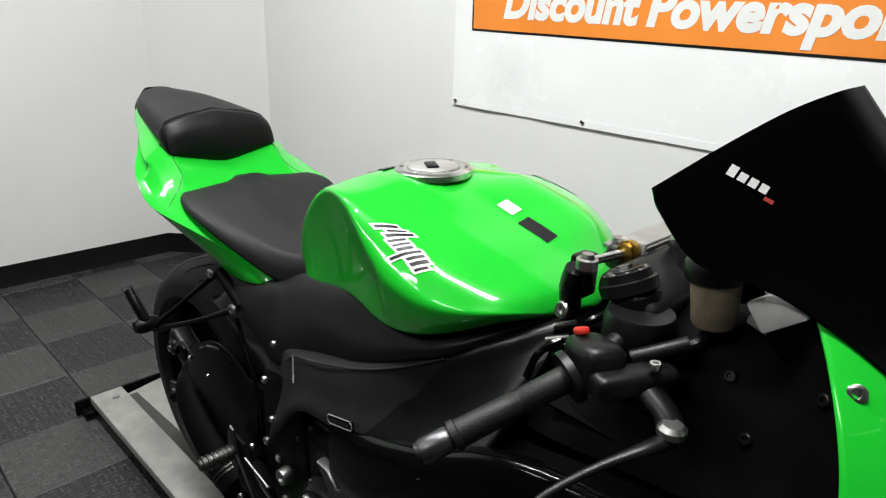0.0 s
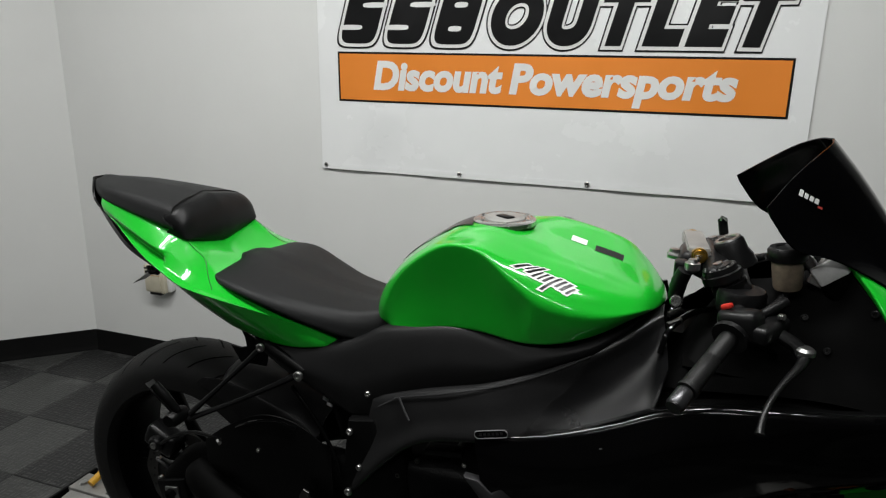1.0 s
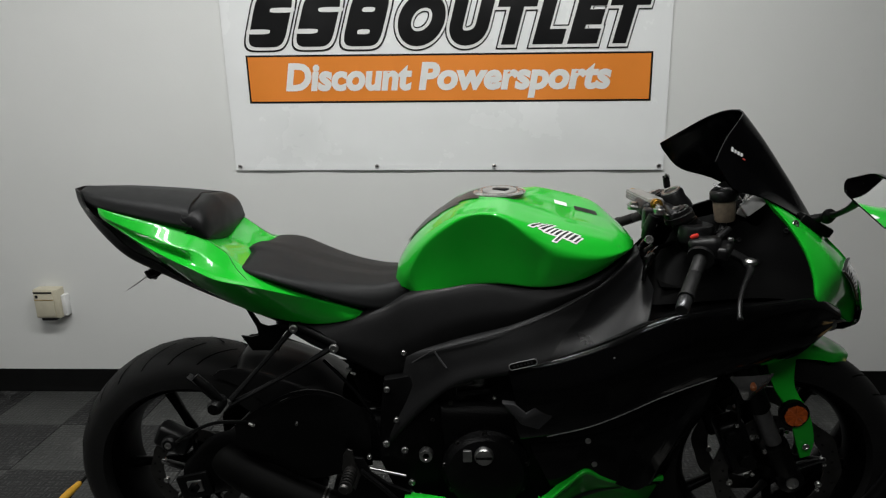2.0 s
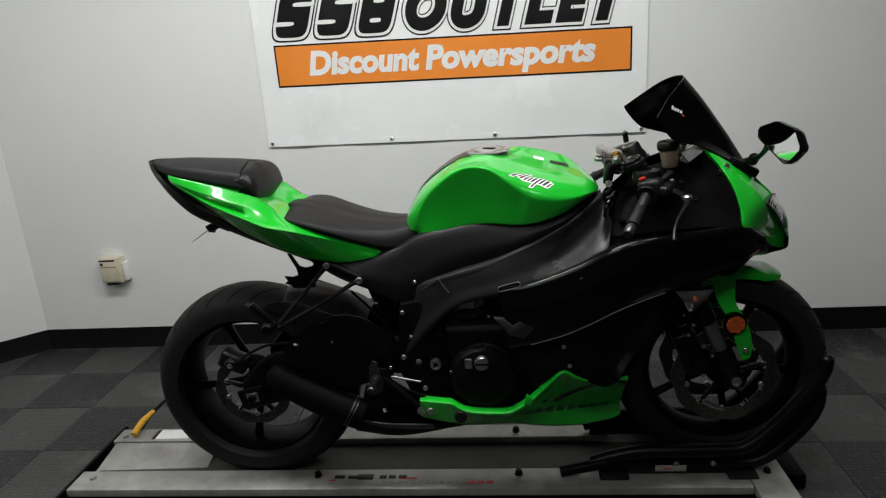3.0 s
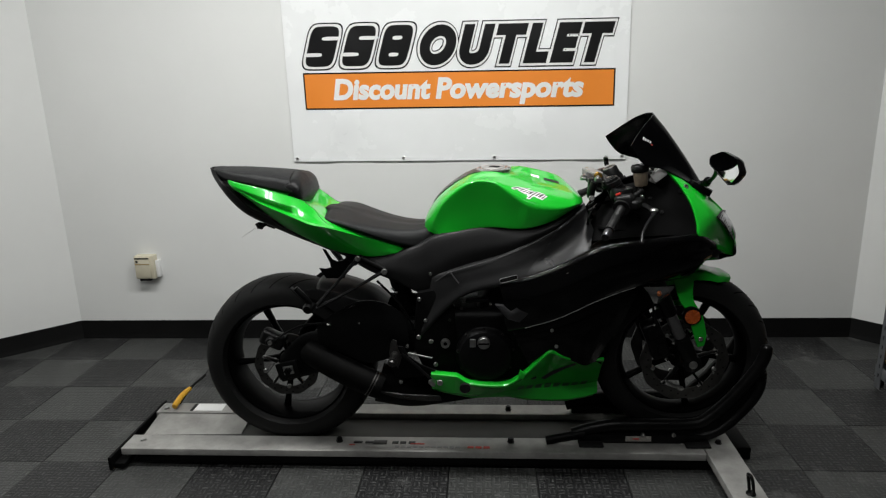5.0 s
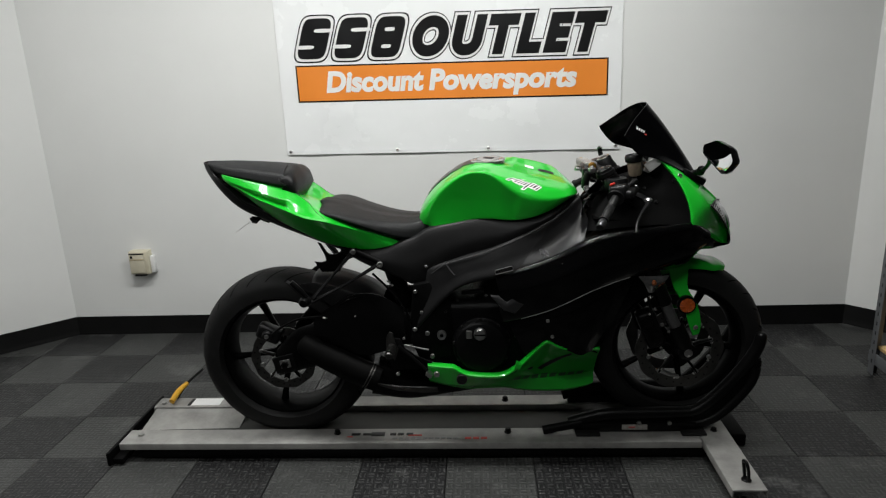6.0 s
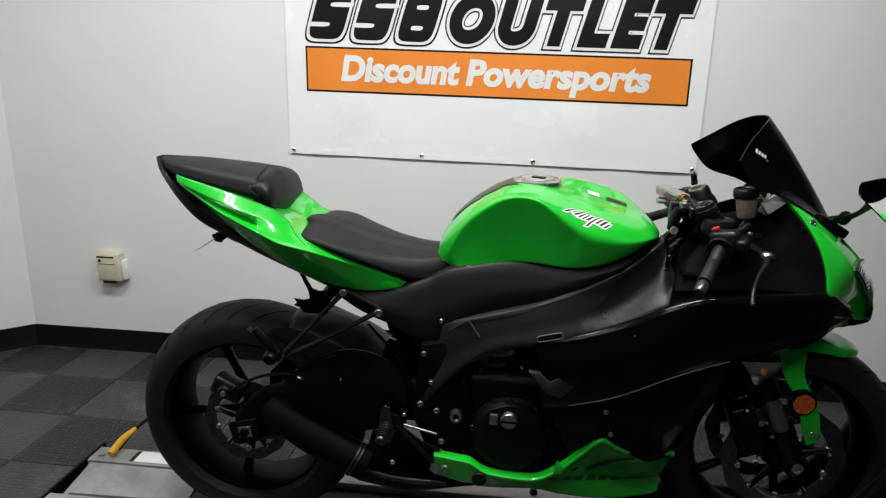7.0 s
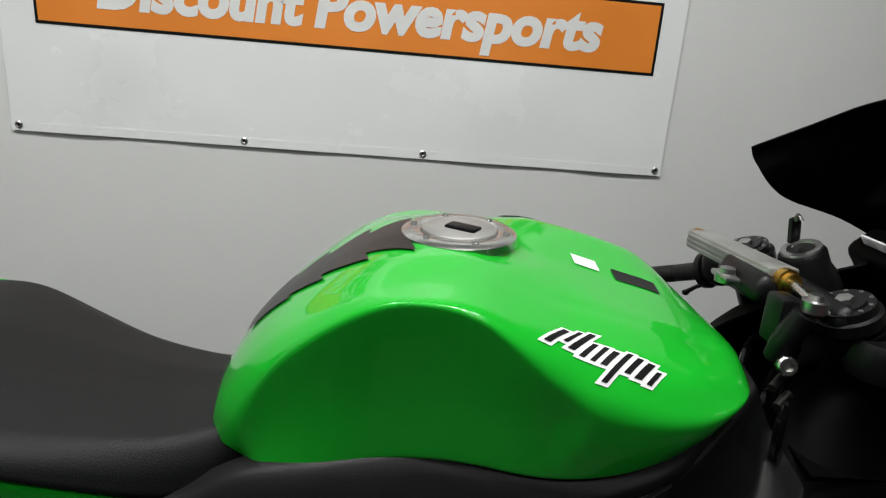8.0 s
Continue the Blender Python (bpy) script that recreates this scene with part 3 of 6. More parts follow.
# the maker's mark as plain shapes
bm = bmesh.new()
for k, (mx, mw, mh) in enumerate(((0.255, 0.032, 0.016), (0.295, 0.028, 0.016), (0.335, 0.05, 0.026), (0.39, 0.022, 0.016), (0.418, 0.022, 0.016), (0.45, 0.024, 0.016))):
    block(bm, (mx, -0.168, RT + 0.0006), (mw, mh, 0.0012), 0.0003)
pieces("mark", bm, BLACK_INK, trolley)
bm = bmesh.new()
for k in range(11):
    block(bm, (0.40 + 0.0215 * k, -0.196, RT + 0.0006), (0.016, 0.012, 0.0012), 0.0003)
pieces("mark", bm, GREY_INK, trolley)
bm = bmesh.new()
for mx, my, mw, mh in ((0.236, -0.185, 0.02, 0.006), (0.47, -0.176, 0.05, 0.008), (0.66, -0.196, 0.022, 0.013), (0.688, -0.196, 0.022, 0.013), (0.716, -0.196, 0.022, 0.013)):
    block(bm, (mx, my, RT + 0.0006), (mw, mh, 0.0012), 0.0003)
pieces("mark", bm, RED_INK, trolley)
lever = part("lever", tube(bmesh.new(), [(-0.530, 0.10, RT + 0.008), (-0.524, 0.19, RT + 0.030), (-0.515, 0.32, RT + 0.028)], 0.006, 10, 10), BLACK_SATIN, trolley, "thin dark lever")
part("handle_grip", tube(bmesh.new(), [(-0.535, 0.062, RT + 0.012), (-0.530, 0.12, RT + 0.028), (-0.524, 0.185, RT + 0.030)], [0.011, 0.012, 0.009], 10, 12), YELLOW, lever, "yellow rubber grip")
bm = turned(bmesh.new(), (1.524, -0.443, RT), (1.524, -0.443, RT + 0.008), [(0, 0.015), (0.6, 0.015), (1, 0.012)], 18)
tube(bm, [(1.526, -0.456, RT + 0.004), (1.523, -0.455, RT + 0.040), (1.519, -0.446, RT + 0.062), (1.516, -0.436, RT + 0.064), (1.516, -0.428, RT + 0.058), (1.520, -0.428, RT + 0.036), (1.524, -0.430, RT + 0.004)], 0.0052, 26, 8)
part("pull_handle", bm, BLACK_SATIN, trolley, "small black pull handle")

# ---- black tube chock that holds the front wheel ----
chock = thing("wheel_chock", "black steel tube wheel chock holding the front wheel", "wheel chock", (0, 0, 0))
for side in (-1, 1):
    y = YC + side * 0.105
    bm = bmesh.new()
    tube(bm, [(1.02, y, RT + 0.028), (1.08, y, RT + 0.048), (1.16, y, RT + 0.064), (1.30, y, RT + 0.066), (1.42, y, RT + 0.068), (1.465, y, RT + 0.080), (1.515, y, RT + 0.122), (1.576, y, RT + 0.194), (1.625, y, RT + 0.264), (1.650, y, RT + 0.316), (1.657, y, RT + 0.352), (1.658, y, RT + 0.362), (1.658, y, RT + 0.366)], [0.021] * 10 + [0.019, 0.014, 0.006], 60, 14)
    part("upper_tube", bm, BLACK_SATIN, chock)
    bm = bmesh.new()
    tube(bm, [(1.30, y, RT + 0.018), (1.43, y, RT + 0.020), (1.50, y, RT + 0.034), (1.555, y, RT + 0.074), (1.615, y, RT + 0.146), (1.644, y, RT + 0.205), (1.648, y, RT + 0.262), (1.648, y, RT + 0.276)], [0.018] * 7 + [0.012], 44, 14)
    part("lower_tube", bm, BLACK_SATIN, chock)
    bm = block(bmesh.new(), (1.25, y, RT + 0.018), (0.42, 0.036, 0.034), 0.004)
    part("base_bar", bm, BLACK_SATIN, chock)
    bm = plate(bmesh.new(), [(1.10, RT + 0.020), (1.48, RT + 0.020), (1.56, RT + 0.080), (1.62, RT + 0.156), (1.644, RT + 0.26), (1.64, RT + 0.28), (1.572, RT + 0.19), (1.50, RT + 0.11), (1.42, RT + 0.066), (1.14, RT + 0.058)], y - 0.006, y + 0.006, 0.001)
    part("gusset", bm, BLACK_MATT, chock, "black gusset between the tubes")
bm = tube(bmesh.new(), [(0.925, -0.165, RT + 0.012), (0.985, -0.16, RT + 0.022), (1.06, YC - 0.115, RT + 0.034)], [0.016, 0.016, 0.017], 14, 14)
part("foot_lever", bm, BLACK_MATT, chock, "matt black lever foot")
part("warning_label", block(bmesh.new(), (1.245, YC - 0.1245, RT + 0.021), (0.088, 0.0015, 0.020), 0.0004), WORN, chock, "worn white label with red print")
part("label_print", block(bmesh.new(), (1.236, YC - 0.1255, RT + 0.021), (0.022, 0.0015, 0.005), 0.0003), RED_INK, chock)
for bx in (1.26, 1.365):
    part("bolt", bolt(bmesh.new(), (bx, YC - 0.12, RT + 0.036), 0.008, 0.008), STEEL, chock)
part("cross_plate", block(bmesh.new(), (1.612, YC, 0.026), (0.062, 0.20, 0.048), 0.006), BLACK_MATT, chock, "black foot across the front")

# ---- motorcycle ----
bike = thing("motorcycle", "bright green and black sport motorcycle on a low trolley", "motorcycle", (0, YC, 0))
RA, FA = (0.005, 0.0, 0.355), (1.398, 0.0, 0.372)


def wheel(name, centre, radius, width, rim_r, spokes, first, disc_r, discs, label):
    w = new(name)
    w.parent, w.location = bike, centre
    w["label"] = label
    h = width / 2
    prof = []
    for k in range(19):
        a = math.pi * k / 18
        y = -h * math.cos(a)
        prof.append((y, rim_r + 0.006 + (radius - rim_r - 0.006) * math.sin(a) ** 0.62))
    prof += [(h * 0.72, rim_r - 0.004), (-h * 0.72, rim_r - 0.004)]
    tyre = part("tyre", ring(bmesh.new(), (0, 0, 0), prof, 96), RUBBER, w)
    # tread grooves, thin dark cuts along the crown
    bm = bmesh.new()
    for k in range(26):
        for s in (-1, 1):
            t0 = 2 * math.pi * (k + (0.5 if s > 0 else 0)) / 26
            line = []
            for q in range(7):
                f = 0.08 + 0.76 * q / 6
                a = math.acos(max(-1, min(1, f)))
                r = rim_r + 0.006 + (radius - rim_r - 0.006) * math.sin(a) ** 0.62 + 0.0013
                line.append((s * f * h, r, t0 + 0.30 * f * (1 if s > 0 else 1)))
            rows = [[(r * math.cos(t + e), y, r * math.sin(t + e)) for y, r, t in line] for e in (-0.009, 0.009)]
            grid(bm, rows)
    part("tread_groove", bm, TREAD, tyre, "dark slanted tread grooves")
    rp = h * 0.70
    prof = [(-rp, rim_r + 0.004), (-rp - 0.004, rim_r + 0.004), (-rp - 0.004, rim_r - 0.010), (-rp * 0.75, rim_r - 0.018), (-rp * 0.3, rim_r - 0.024), (rp * 0.3, rim_r - 0.024), (rp * 0.75, rim_r - 0.018), (rp + 0.004, rim_r - 0.010), (rp + 0.004, rim_r + 0.004), (rp, rim_r + 0.004), (0, rim_r - 0.02)]
    part("rim", ring(bmesh.new(), (0, 0, 0), prof, 72), WHEEL_BLACK, w)
    part("hub", turned(bmesh.new(), (0, -0.05, 0), (0, 0.05, 0), [(0, 0.03), (0.1, 0.045), (0.9, 0.045), (1, 0.03)], 28), WHEEL_BLACK, w)
    for k in range(spokes):
        t = 2 * math.pi * k / spokes + first
        d = Vector((math.cos(t), 0, math.sin(t)))
        bm = bmesh.new()
        tube(bm, [d * 0.035, d * (rim_r * 0.55), d * (rim_r - 0.020)], [0.021, 0.014, 0.018], 8, 12, 0.75)
        part("spoke", bm, WHEEL_BLACK, w)
    for y in discs:
        s = 1 if y > 0 else -1
        n = 72
        bm = bmesh.new()
        rows = []
        for j in range(n):
            t = 2 * math.pi * j / n
            wave = disc_r * (1 + 0.018 * math.cos(10 * t))
            rows.append([(r * math.cos(t), yy, r * math.sin(t)) for yy, r in ((y - 0.0025, disc_r * 0.74), (y - 0.0025, wave), (y + 0.0025, wave), (y + 0.0025, disc_r * 0.74))])
        grid(bm, rows, close_u=True, close_v=True)
        disc = part("brake_disc", bm, DISC_STEEL, w, "drilled wavy steel brake disc")
        bm = bmesh.new()
        for j in range(30):
            t = 2 * math.pi * j / 30
            r = disc_r * (0.82 + 0.045 * (j % 3))
            c = Vector((r * math.cos(t), y + s * 0.0022, r * math.sin(t)))
            turned(bm, c, c + Vector((0, s * 0.0008, 0)), [(0, 0.0035), (1, 0.0035)], 8)
        pieces("vent_hole", bm, BLACK_INK, disc)
        bm = bmesh.new()
        for j in range(5):
            t = 2 * math.pi * j / 5 + 0.3
            d = Vector((math.cos(t), 0, math.sin(t)))
            tube(bm, [d * 0.035 + Vector((0, y, 0)), d * disc_r * 0.76 + Vector((0, y, 0))], [0.014, 0.010], 2, 8, 0.4)
        pieces("carrier_arm", bm, BLACK_SATIN, disc)
        bm = bmesh.new()
        for j in range(10):
            t = 2 * math.pi * j / 10 + 0.3
            c = Vector((disc_r * 0.735 * math.cos(t), y, disc_r * 0.735 * math.sin(t)))
            turned(bm, c - Vector((0, s * 0.004, 0)), c + Vector((0, s * 0.0045, 0)), [(0, 0.0075), (0.8, 0.0075), (1, 0.006), (1, 0.003), (0.8, 0.003)], 12)
        pieces("disc_bobbin", bm, STEEL, disc, "bright floating disc rivet")
    return w


rear = wheel("rear_wheel", RA, 0.315, 0.182, 0.226, 5, 0.75, 0.118, (-0.075,), "black cast rear wheel")
front = wheel("front_wheel", FA, 0.302, 0.122, 0.222, 5, 1.12, 0.148, (-0.072, 0.072), "black cast front wheel")

# fuel tank: a flat deck, a slanted shoulder face and a knee face, each section rounded at its corners
def section(pts, radii, counts):
    """Points along a broken line whose corners are rounded."""
    p = [np.array(v, float) for v in pts]
    out, start = [], p[0]
    for i in range(1, len(p)):
        last = i == len(p) - 1
        if last:
            stop = p[i]
        else:
            la, lb = np.linalg.norm(p[i - 1] - p[i]), np.linalg.norm(p[i + 1] - p[i])
            d = min(radii[i - 1], 0.48 * la, 0.48 * lb)
            stop = p[i] + (p[i - 1] - p[i]) * (d / max(la, 1e-9))
            after = p[i] + (p[i + 1] - p[i]) * (d / max(lb, 1e-9))
        n = counts[i - 1]
        out += [start + (stop - start) * k / n for k in range(n)]
        if last:
            out.append(stop)
        else:
            out += [stop * (1 - f) ** 2 + p[i] * 2 * f * (1 - f) + after * f * f for f in (k / 7 for k in range(7))]
            start = after
    return out


def evened(vals, n, passes=3):
    """Station values drawn out to n steps and smoothed."""
    v = np.array(spline([np.atleast_1d(x) for x in vals], n))
    for _ in range(passes):
        v[1:-1] = 0.25 * v[:-2] + 0.5 * v[1:-1] + 0.25 * v[2:]
    return v


U_TOP = [(0.512, 0.852), (0.524, 0.893), (0.560, 0.946), (0.604, 0.985), (0.658, 1.021), (0.700, 1.038), (0.755, 1.042), (0.831, 1.036), (0.900, 1.018), (0.965, 0.990), (1.015, 0.964), (1.038, 0.944), (1.046, 0.930), (1.048, 0.922)]
U_LOW = [(0.572, 0.826), (0.578, 0.818), (0.596, 0.821), (0.634, 0.840), (0.680, 0.858), (0.720, 0.866), (0.762, 0.868), (0.822, 0.865), (0.885, 0.874), (0.945, 0.895), (0.990, 0.915), (1.015, 0.918), (1.032, 0.918), (1.040, 0.918)]
U_SHLD = [0.056, 0.068, 0.083, 0.102, 0.122, 0.112, 0.096, 0.090, 0.090, 0.088, 0.074, 0.050, 0.026, 0.004]
U_RIDGE = [0.842, 0.882, 0.936, 0.977, 1.012, 1.023, 1.028, 1.016, 1.002, 0.983, 0.960, 0.940, 0.928, 0.921]
U_DECK = [0.852, 0.893, 0.946, 0.985, 1.019, 1.034, 1.037, 1.020, 1.000, 0.983, 0.961, 0.942, 0.929, 0.922]
U_EDGE = [0.090, 0.103, 0.115, 0.128, 0.142, 0.152, 0.164, 0.180, 0.186, 0.174, 0.140, 0.096, 0.052, 0.008]
U_FOOT = [0.101, 0.112, 0.117, 0.123, 0.128, 0.136, 0.146, 0.160, 0.166, 0.158, 0.130, 0.090, 0.048, 0.006]
U_PLANE = [0.075, 0.088, 0.100, 0.115, 0.132, 0.144, 0.154, 0.158, 0.159, 0.144, 0.110, 0.074, 0.040, 0.006]
U_CREASE = [0.720, 0.840, 0.910, 0.945, 0.935, 0.900, 0.835, 0.640, 0.480, 0.410, 0.440, 0.500, 0.500, 0.500]
U_ROUND = [0.030, 0.030, 0.026, 0.018, 0.012, 0.009, 0.010, 0.018, 0.030, 0.045, 0.050, 0.040, 0.025, 0.010]
skin = []
for xt, zt, xl, zl, ws, we, wf, cr, rc, zr, zd, wp in evened([(a[0], a[1], b[0], b[1], *q) for a, b, *q in zip(U_TOP, U_LOW, U_SHLD, U_EDGE, U_FOOT, U_CREASE, U_ROUND, U_RIDGE, U_DECK, U_PLANE)], 76):
    h = zt - zl
    zc = zl + h * cr
    zp = max(zr - 0.23 * (wp - ws), zr * 0.4 + zc * 0.6)

    def at(f, y, z):
        return (xt + (xl - xt) * f, -y, z)
    skin.append(section([at(0, 0, zd), at(0.02, ws * 0.55, zd * 0.9 + zr * 0.1), at(0.06, ws, zr), at(0.25, wp, zp), at(0.50, we, zc), at(0.75, (we + wf) / 2 - (0.004 if cr > 0.6 else -0.004), (zc + zl) / 2), at(1, wf, zl), at(1, wf - min(0.04, wf * 0.8), zl - 0.005)],
                        [0.05, 0.020, 0.02, rc, 0.04, 0.006], [3, 5, 5, 5, 5, 5, 2]))
tank_bm = bmesh.new()
grid(tank_bm, [[(p[0], -p[1], p[2]) for p in reversed(r[1:])] + [tuple(p) for p in r] for r in skin])
# the hollow before the filler cap is banked, its far rim the higher
for v in tank_bm.verts:
    ahead = min(1.0, max(0.0, (v.co.x - 0.76) / 0.08)) * min(1.0, max(0.0, (1.045 - v.co.x) / 0.06))
    high = min(1.0, max(0.0, (v.co.z - 0.93) / 0.05))
    v.co.z += (0.13 if v.co.y < 0 else 0.22) * max(-0.09, min(0.09, v.co.y)) * ahead * high
bmesh.ops.remove_doubles(tank_bm, verts=tank_bm.verts, dist=1e-5)
tank = part("fuel_tank", tank_bm, GREEN, bike, "glossy bright green fuel tank", 70)
tank.location.y = -0.020


from mathutils.bvhtree import BVHTree


def tree_of(ob):
    b = bmesh.new()
    b.from_mesh(ob.data)
    t = BVHTree.FromBMesh(b)
    b.free()
    return t


def decal(tree, quads, origin, right, up, way, lift):
    """Thin prints laid on a curved skin: each quad (four points in the print's own plane) is cut into a grid and dropped along way."""
    origin, right, up, way = Vector(origin), Vector(right).normalized(), Vector(up).normalized(), Vector(way).normalized()
    bm = bmesh.new()
    for a, b, c, d in quads:
        nx = max(2, int(max(abs(b[0] - a[0]), abs(c[0] - d[0])) / 0.006) + 1)
        ny = max(2, int(max(abs(d[1] - a[1]), abs(c[1] - b[1])) / 0.006) + 1)
        rows, ok = [], True
        for j in range(ny):
            f = j / (ny - 1)
            row = []
            for i in range(nx):
                g = i / (nx - 1)
                px = (a[0] * (1 - g) + b[0] * g) * (1 - f) + (d[0] * (1 - g) + c[0] * g) * f
                py = (a[1] * (1 - g) + b[1] * g) * (1 - f) + (d[1] * (1 - g) + c[1] * g) * f
                hit, normal, _, _ = tree.ray_cast(origin + right * px + up * py, way)
                if hit is None:
                    ok = False
                    break
                if normal.dot(way) > 0:
                    normal = -normal
                row.append(hit + normal * lift)
            if not ok:
                break
            rows.append(row)
        if ok:
            grid(bm, rows)
    return bm


TT = tree_of(tank)


def rect(x0, x1, z0, z1, lean=0.0):
    return ((x0 + lean * z0, z0), (x1 + lean * z0, z0), (x1 + lean * z1, z1), (x0 + lean * z1, z1))


# emblem: plain slanted strokes in black on white, on both sides
for s in (-1, 1):
    fall = Vector((0, -s * 0.26, -0.96))
    org, up = Vector((0.872, s * 0.157, 0.985)) - fall * 0.2, Vector((0.15, -s * 0.97, 0.22))
    rt = Vector((1, s * 0.10, -0.25))
    strokes = [(-0.0600, 0.0060, -0.0048, 0.0090), (-0.0490, 0.0041, 0.0000, 0.0115), (-0.0410, 0.0064, -0.0032, 0.0131), (-0.0290, 0.0051, -0.0048, 0.0057), (-0.0190, 0.0046, -0.0048, 0.0057), (-0.0100, 0.0060, -0.0048, 0.0049), (0.0010, 0.0051, -0.0120, 0.0066), (0.0110, 0.0055, -0.0048, 0.0057), (0.0210, 0.0069, -0.0056, 0.0049), (0.0330, 0.0046, -0.0064, 0.0016)]
    strokes = [(x, w, z0 * 1.7, z1 * 1.7) for x, w, z0, z1 in strokes]
    part("emblem_edge", decal(TT, [rect(x - 0.0032, x + w + 0.0032, z0 - 0.0026, z1 + 0.0026, 0.8) for x, w, z0, z1 in strokes], org, rt, up, fall, 0.0010), WHITE_INK, tank, "white edge of the emblem")
    pieces("emblem_stroke", decal(TT, [rect(x, x + w, z0, z1, 0.8) for x, w, z0, z1 in strokes], org, rt, up, fall, 0.0016), BLACK_INK, tank, "black slanted emblem strokes")
part("sticker", decal(TT, [rect(-0.025, 0.025, -0.011, 0.011)], (0.943, 0.008, 1.3), (1, 0, 0), (0, 1, 0), (0, 0, -1), 0.0010), BLACK_INK, tank, "black rectangular sticker")
part("white_label", decal(TT, [rect(-0.014, 0.014, -0.010, 0.010)], (0.888, 0.015, 1.3), (1, 0, 0), (0, 1, 0), (0, 0, -1), 0.0010), WHITE_INK, tank, "small white label")
# rubber pad down the tail of the tank: a spine with barbed edges
barbs = [(0.696, 0.058), (0.654, 0.053), (0.612, 0.045), (0.580, 0.036), (0.548, 0.020)]
for (xa, wa), (xb, wb) in zip(barbs, barbs[1:]):
    quads = [((xa, 0), (xb - 0.002, 0), (xb - 0.002, s * wa * 0.46), (xa + 0.010, s * wa)) for s in (-1, 1)]
    part("tank_pad", decal(TT, quads, (0, 0.002, 1.3), (1, 0, 0), (0, 1, 0), (0, 0, -1), 0.0022), DUCT_GREY, tank, "dark barbed rubber tank pad")
cap_at, cap_n = Vector((0.751, 0.002, 1.0362)), Vector((-0.02, -0.03, 1)).normalized()


def on_cap(bm):
    bmesh.ops.transform(bm, matrix=Matrix.Translation(cap_at) @ cap_n.to_track_quat("Z", "Y").to_matrix().to_4x4(), verts=bm.verts)
    return bm


cap = part("filler_cap", on_cap(ring(bmesh.new(), (0, 0, 0), [(-0.004, 0.038), (0.003, 0.038), (0.005, 0.042), (0.005, 0.053), (0.002, 0.058), (-0.006, 0.058)], 64, "z")), BRIGHT, tank, "polished filler cap ring")
part("lid", on_cap(turned(bmesh.new(), (0, 0, -0.004), (0, 0, 0.0075), [(0, 0.0375), (0.85, 0.0375), (1, 0.035)], 48)), ALU, cap, "grey steel lid")
part("lock_flap", on_cap(block(bmesh.new(), (0.006, -0.004, 0.0085), (0.034, 0.018, 0.004), 0.002)), BLACK_SATIN, cap)
for k in range(6):
    t = 2 * math.pi * k / 6 + 0.3
    part("screw", on_cap(bolt(bmesh.new(), (0.0475 * math.cos(t), 0.0475 * math.sin(t), 0.0045), 0.0035, 0.002, (0, 0, 1))), STEEL, cap)

# seats
S_X = [0.182, 0.192, 0.212, 0.26, 0.33, 0.41, 0.48, 0.522, 0.545]
S_TOP = [0.909, 0.915, 0.918, 0.911, 0.889, 0.868, 0.859, 0.862, 0.864]
S_WID = [0.100, 0.132, 0.158, 0.168, 0.154, 0.130, 0.112, 0.096, 0.086]
S_LOW = [0.902, 0.900, 0.896, 0.886, 0.856, 0.822, 0.802, 0.806, 0.812]
skin = []
for x, zt, w, zl in evened([q for q in zip(S_X, S_TOP, S_WID, S_LOW)], 48, 1):
    rise = 0.010 * max(0.0, 1 - (x - 0.18) / 0.14)
    skin.append(section([(x - rise, 0, zt - 0.004 + rise), (x - rise, -w * 0.16, zt - 0.003 + rise), (x, -w * 0.30, zt - 0.002), (x, -w * 0.84, zt - 0.009), (x + 0.002, -w * 0.965, zt * 0.5 + zl * 0.5), (x + 0.006, -w, zl), (x + 0.008, -w * 0.9, zl - 0.008)], [0.05, 0.05, 0.010, 0.020, 0.008], [3, 2, 4, 4, 4, 2]))
bm = bmesh.new()
vs = grid(bm, [[(p[0], -p[1], p[2]) for p in reversed(r[1:])] + [tuple(p) for p in r] for r in skin])
bm.faces.new(vs[0])
bm.faces.new(vs[-1])
seat = part("rider_seat", bm, VINYL, bike, "black textured vinyl rider seat", 60)
P_X = [-0.198, -0.184, -0.150, -0.105, -0.04, 0.03, 0.102]
P_TOP = [1.060, 1.065, 1.064, 1.062, 1.057, 1.051, 1.044]
P_WID = [0.020, 0.037, 0.065, 0.087, 0.102, 0.114, 0.125]
P_LOW = [1.050, 1.046, 1.037, 1.028, 1.017, 1.004, 0.991]
skin = []
for x, zt, w, zl in evened([q for q in zip(P_X, P_TOP, P_WID, P_LOW)], 40, 1):
    lap = 0.022 * max(0.0, (x - 0.02) / 0.08)
    skin.append(section([(x - lap, 0, zt), (x - lap * 0.9, -w * 0.5, zt - 0.004), (x - lap * 0.5, -w * 0.90, zt * 0.68 + zl * 0.32), (x, -w, zl), (x, -w * 0.93, zl - 0.008)], [0.03, 0.016, 0.004], [4, 4, 4, 2]))
bm = bmesh.new()
vs = grid(bm, [[(p[0], -p[1], p[2]) for p in reversed(r[1:])] + [tuple(p) for p in r] for r in skin])
bm.faces.new(vs[0])
bm.faces.new(vs[-1])
pillion = part("pillion_seat", bm, VINYL, bike, "black vinyl pillion seat", 60)
R_Y = [0.0, 0.024, 0.064, 0.096, 0.114, 0.1200, 0.1225]
R_BACK = [(0.076, 1.0445), (0.078, 1.041), (0.081, 1.034), (0.080, 1.026), (0.078, 1.015), (0.078, 1.007), (0.092, 0.997)]
R_TOP = [(0.104, 1.042), (0.105, 1.039), (0.106, 1.034), (0.104, 1.027), (0.098, 1.018), (0.094, 1.009), (0.098, 0.998)]
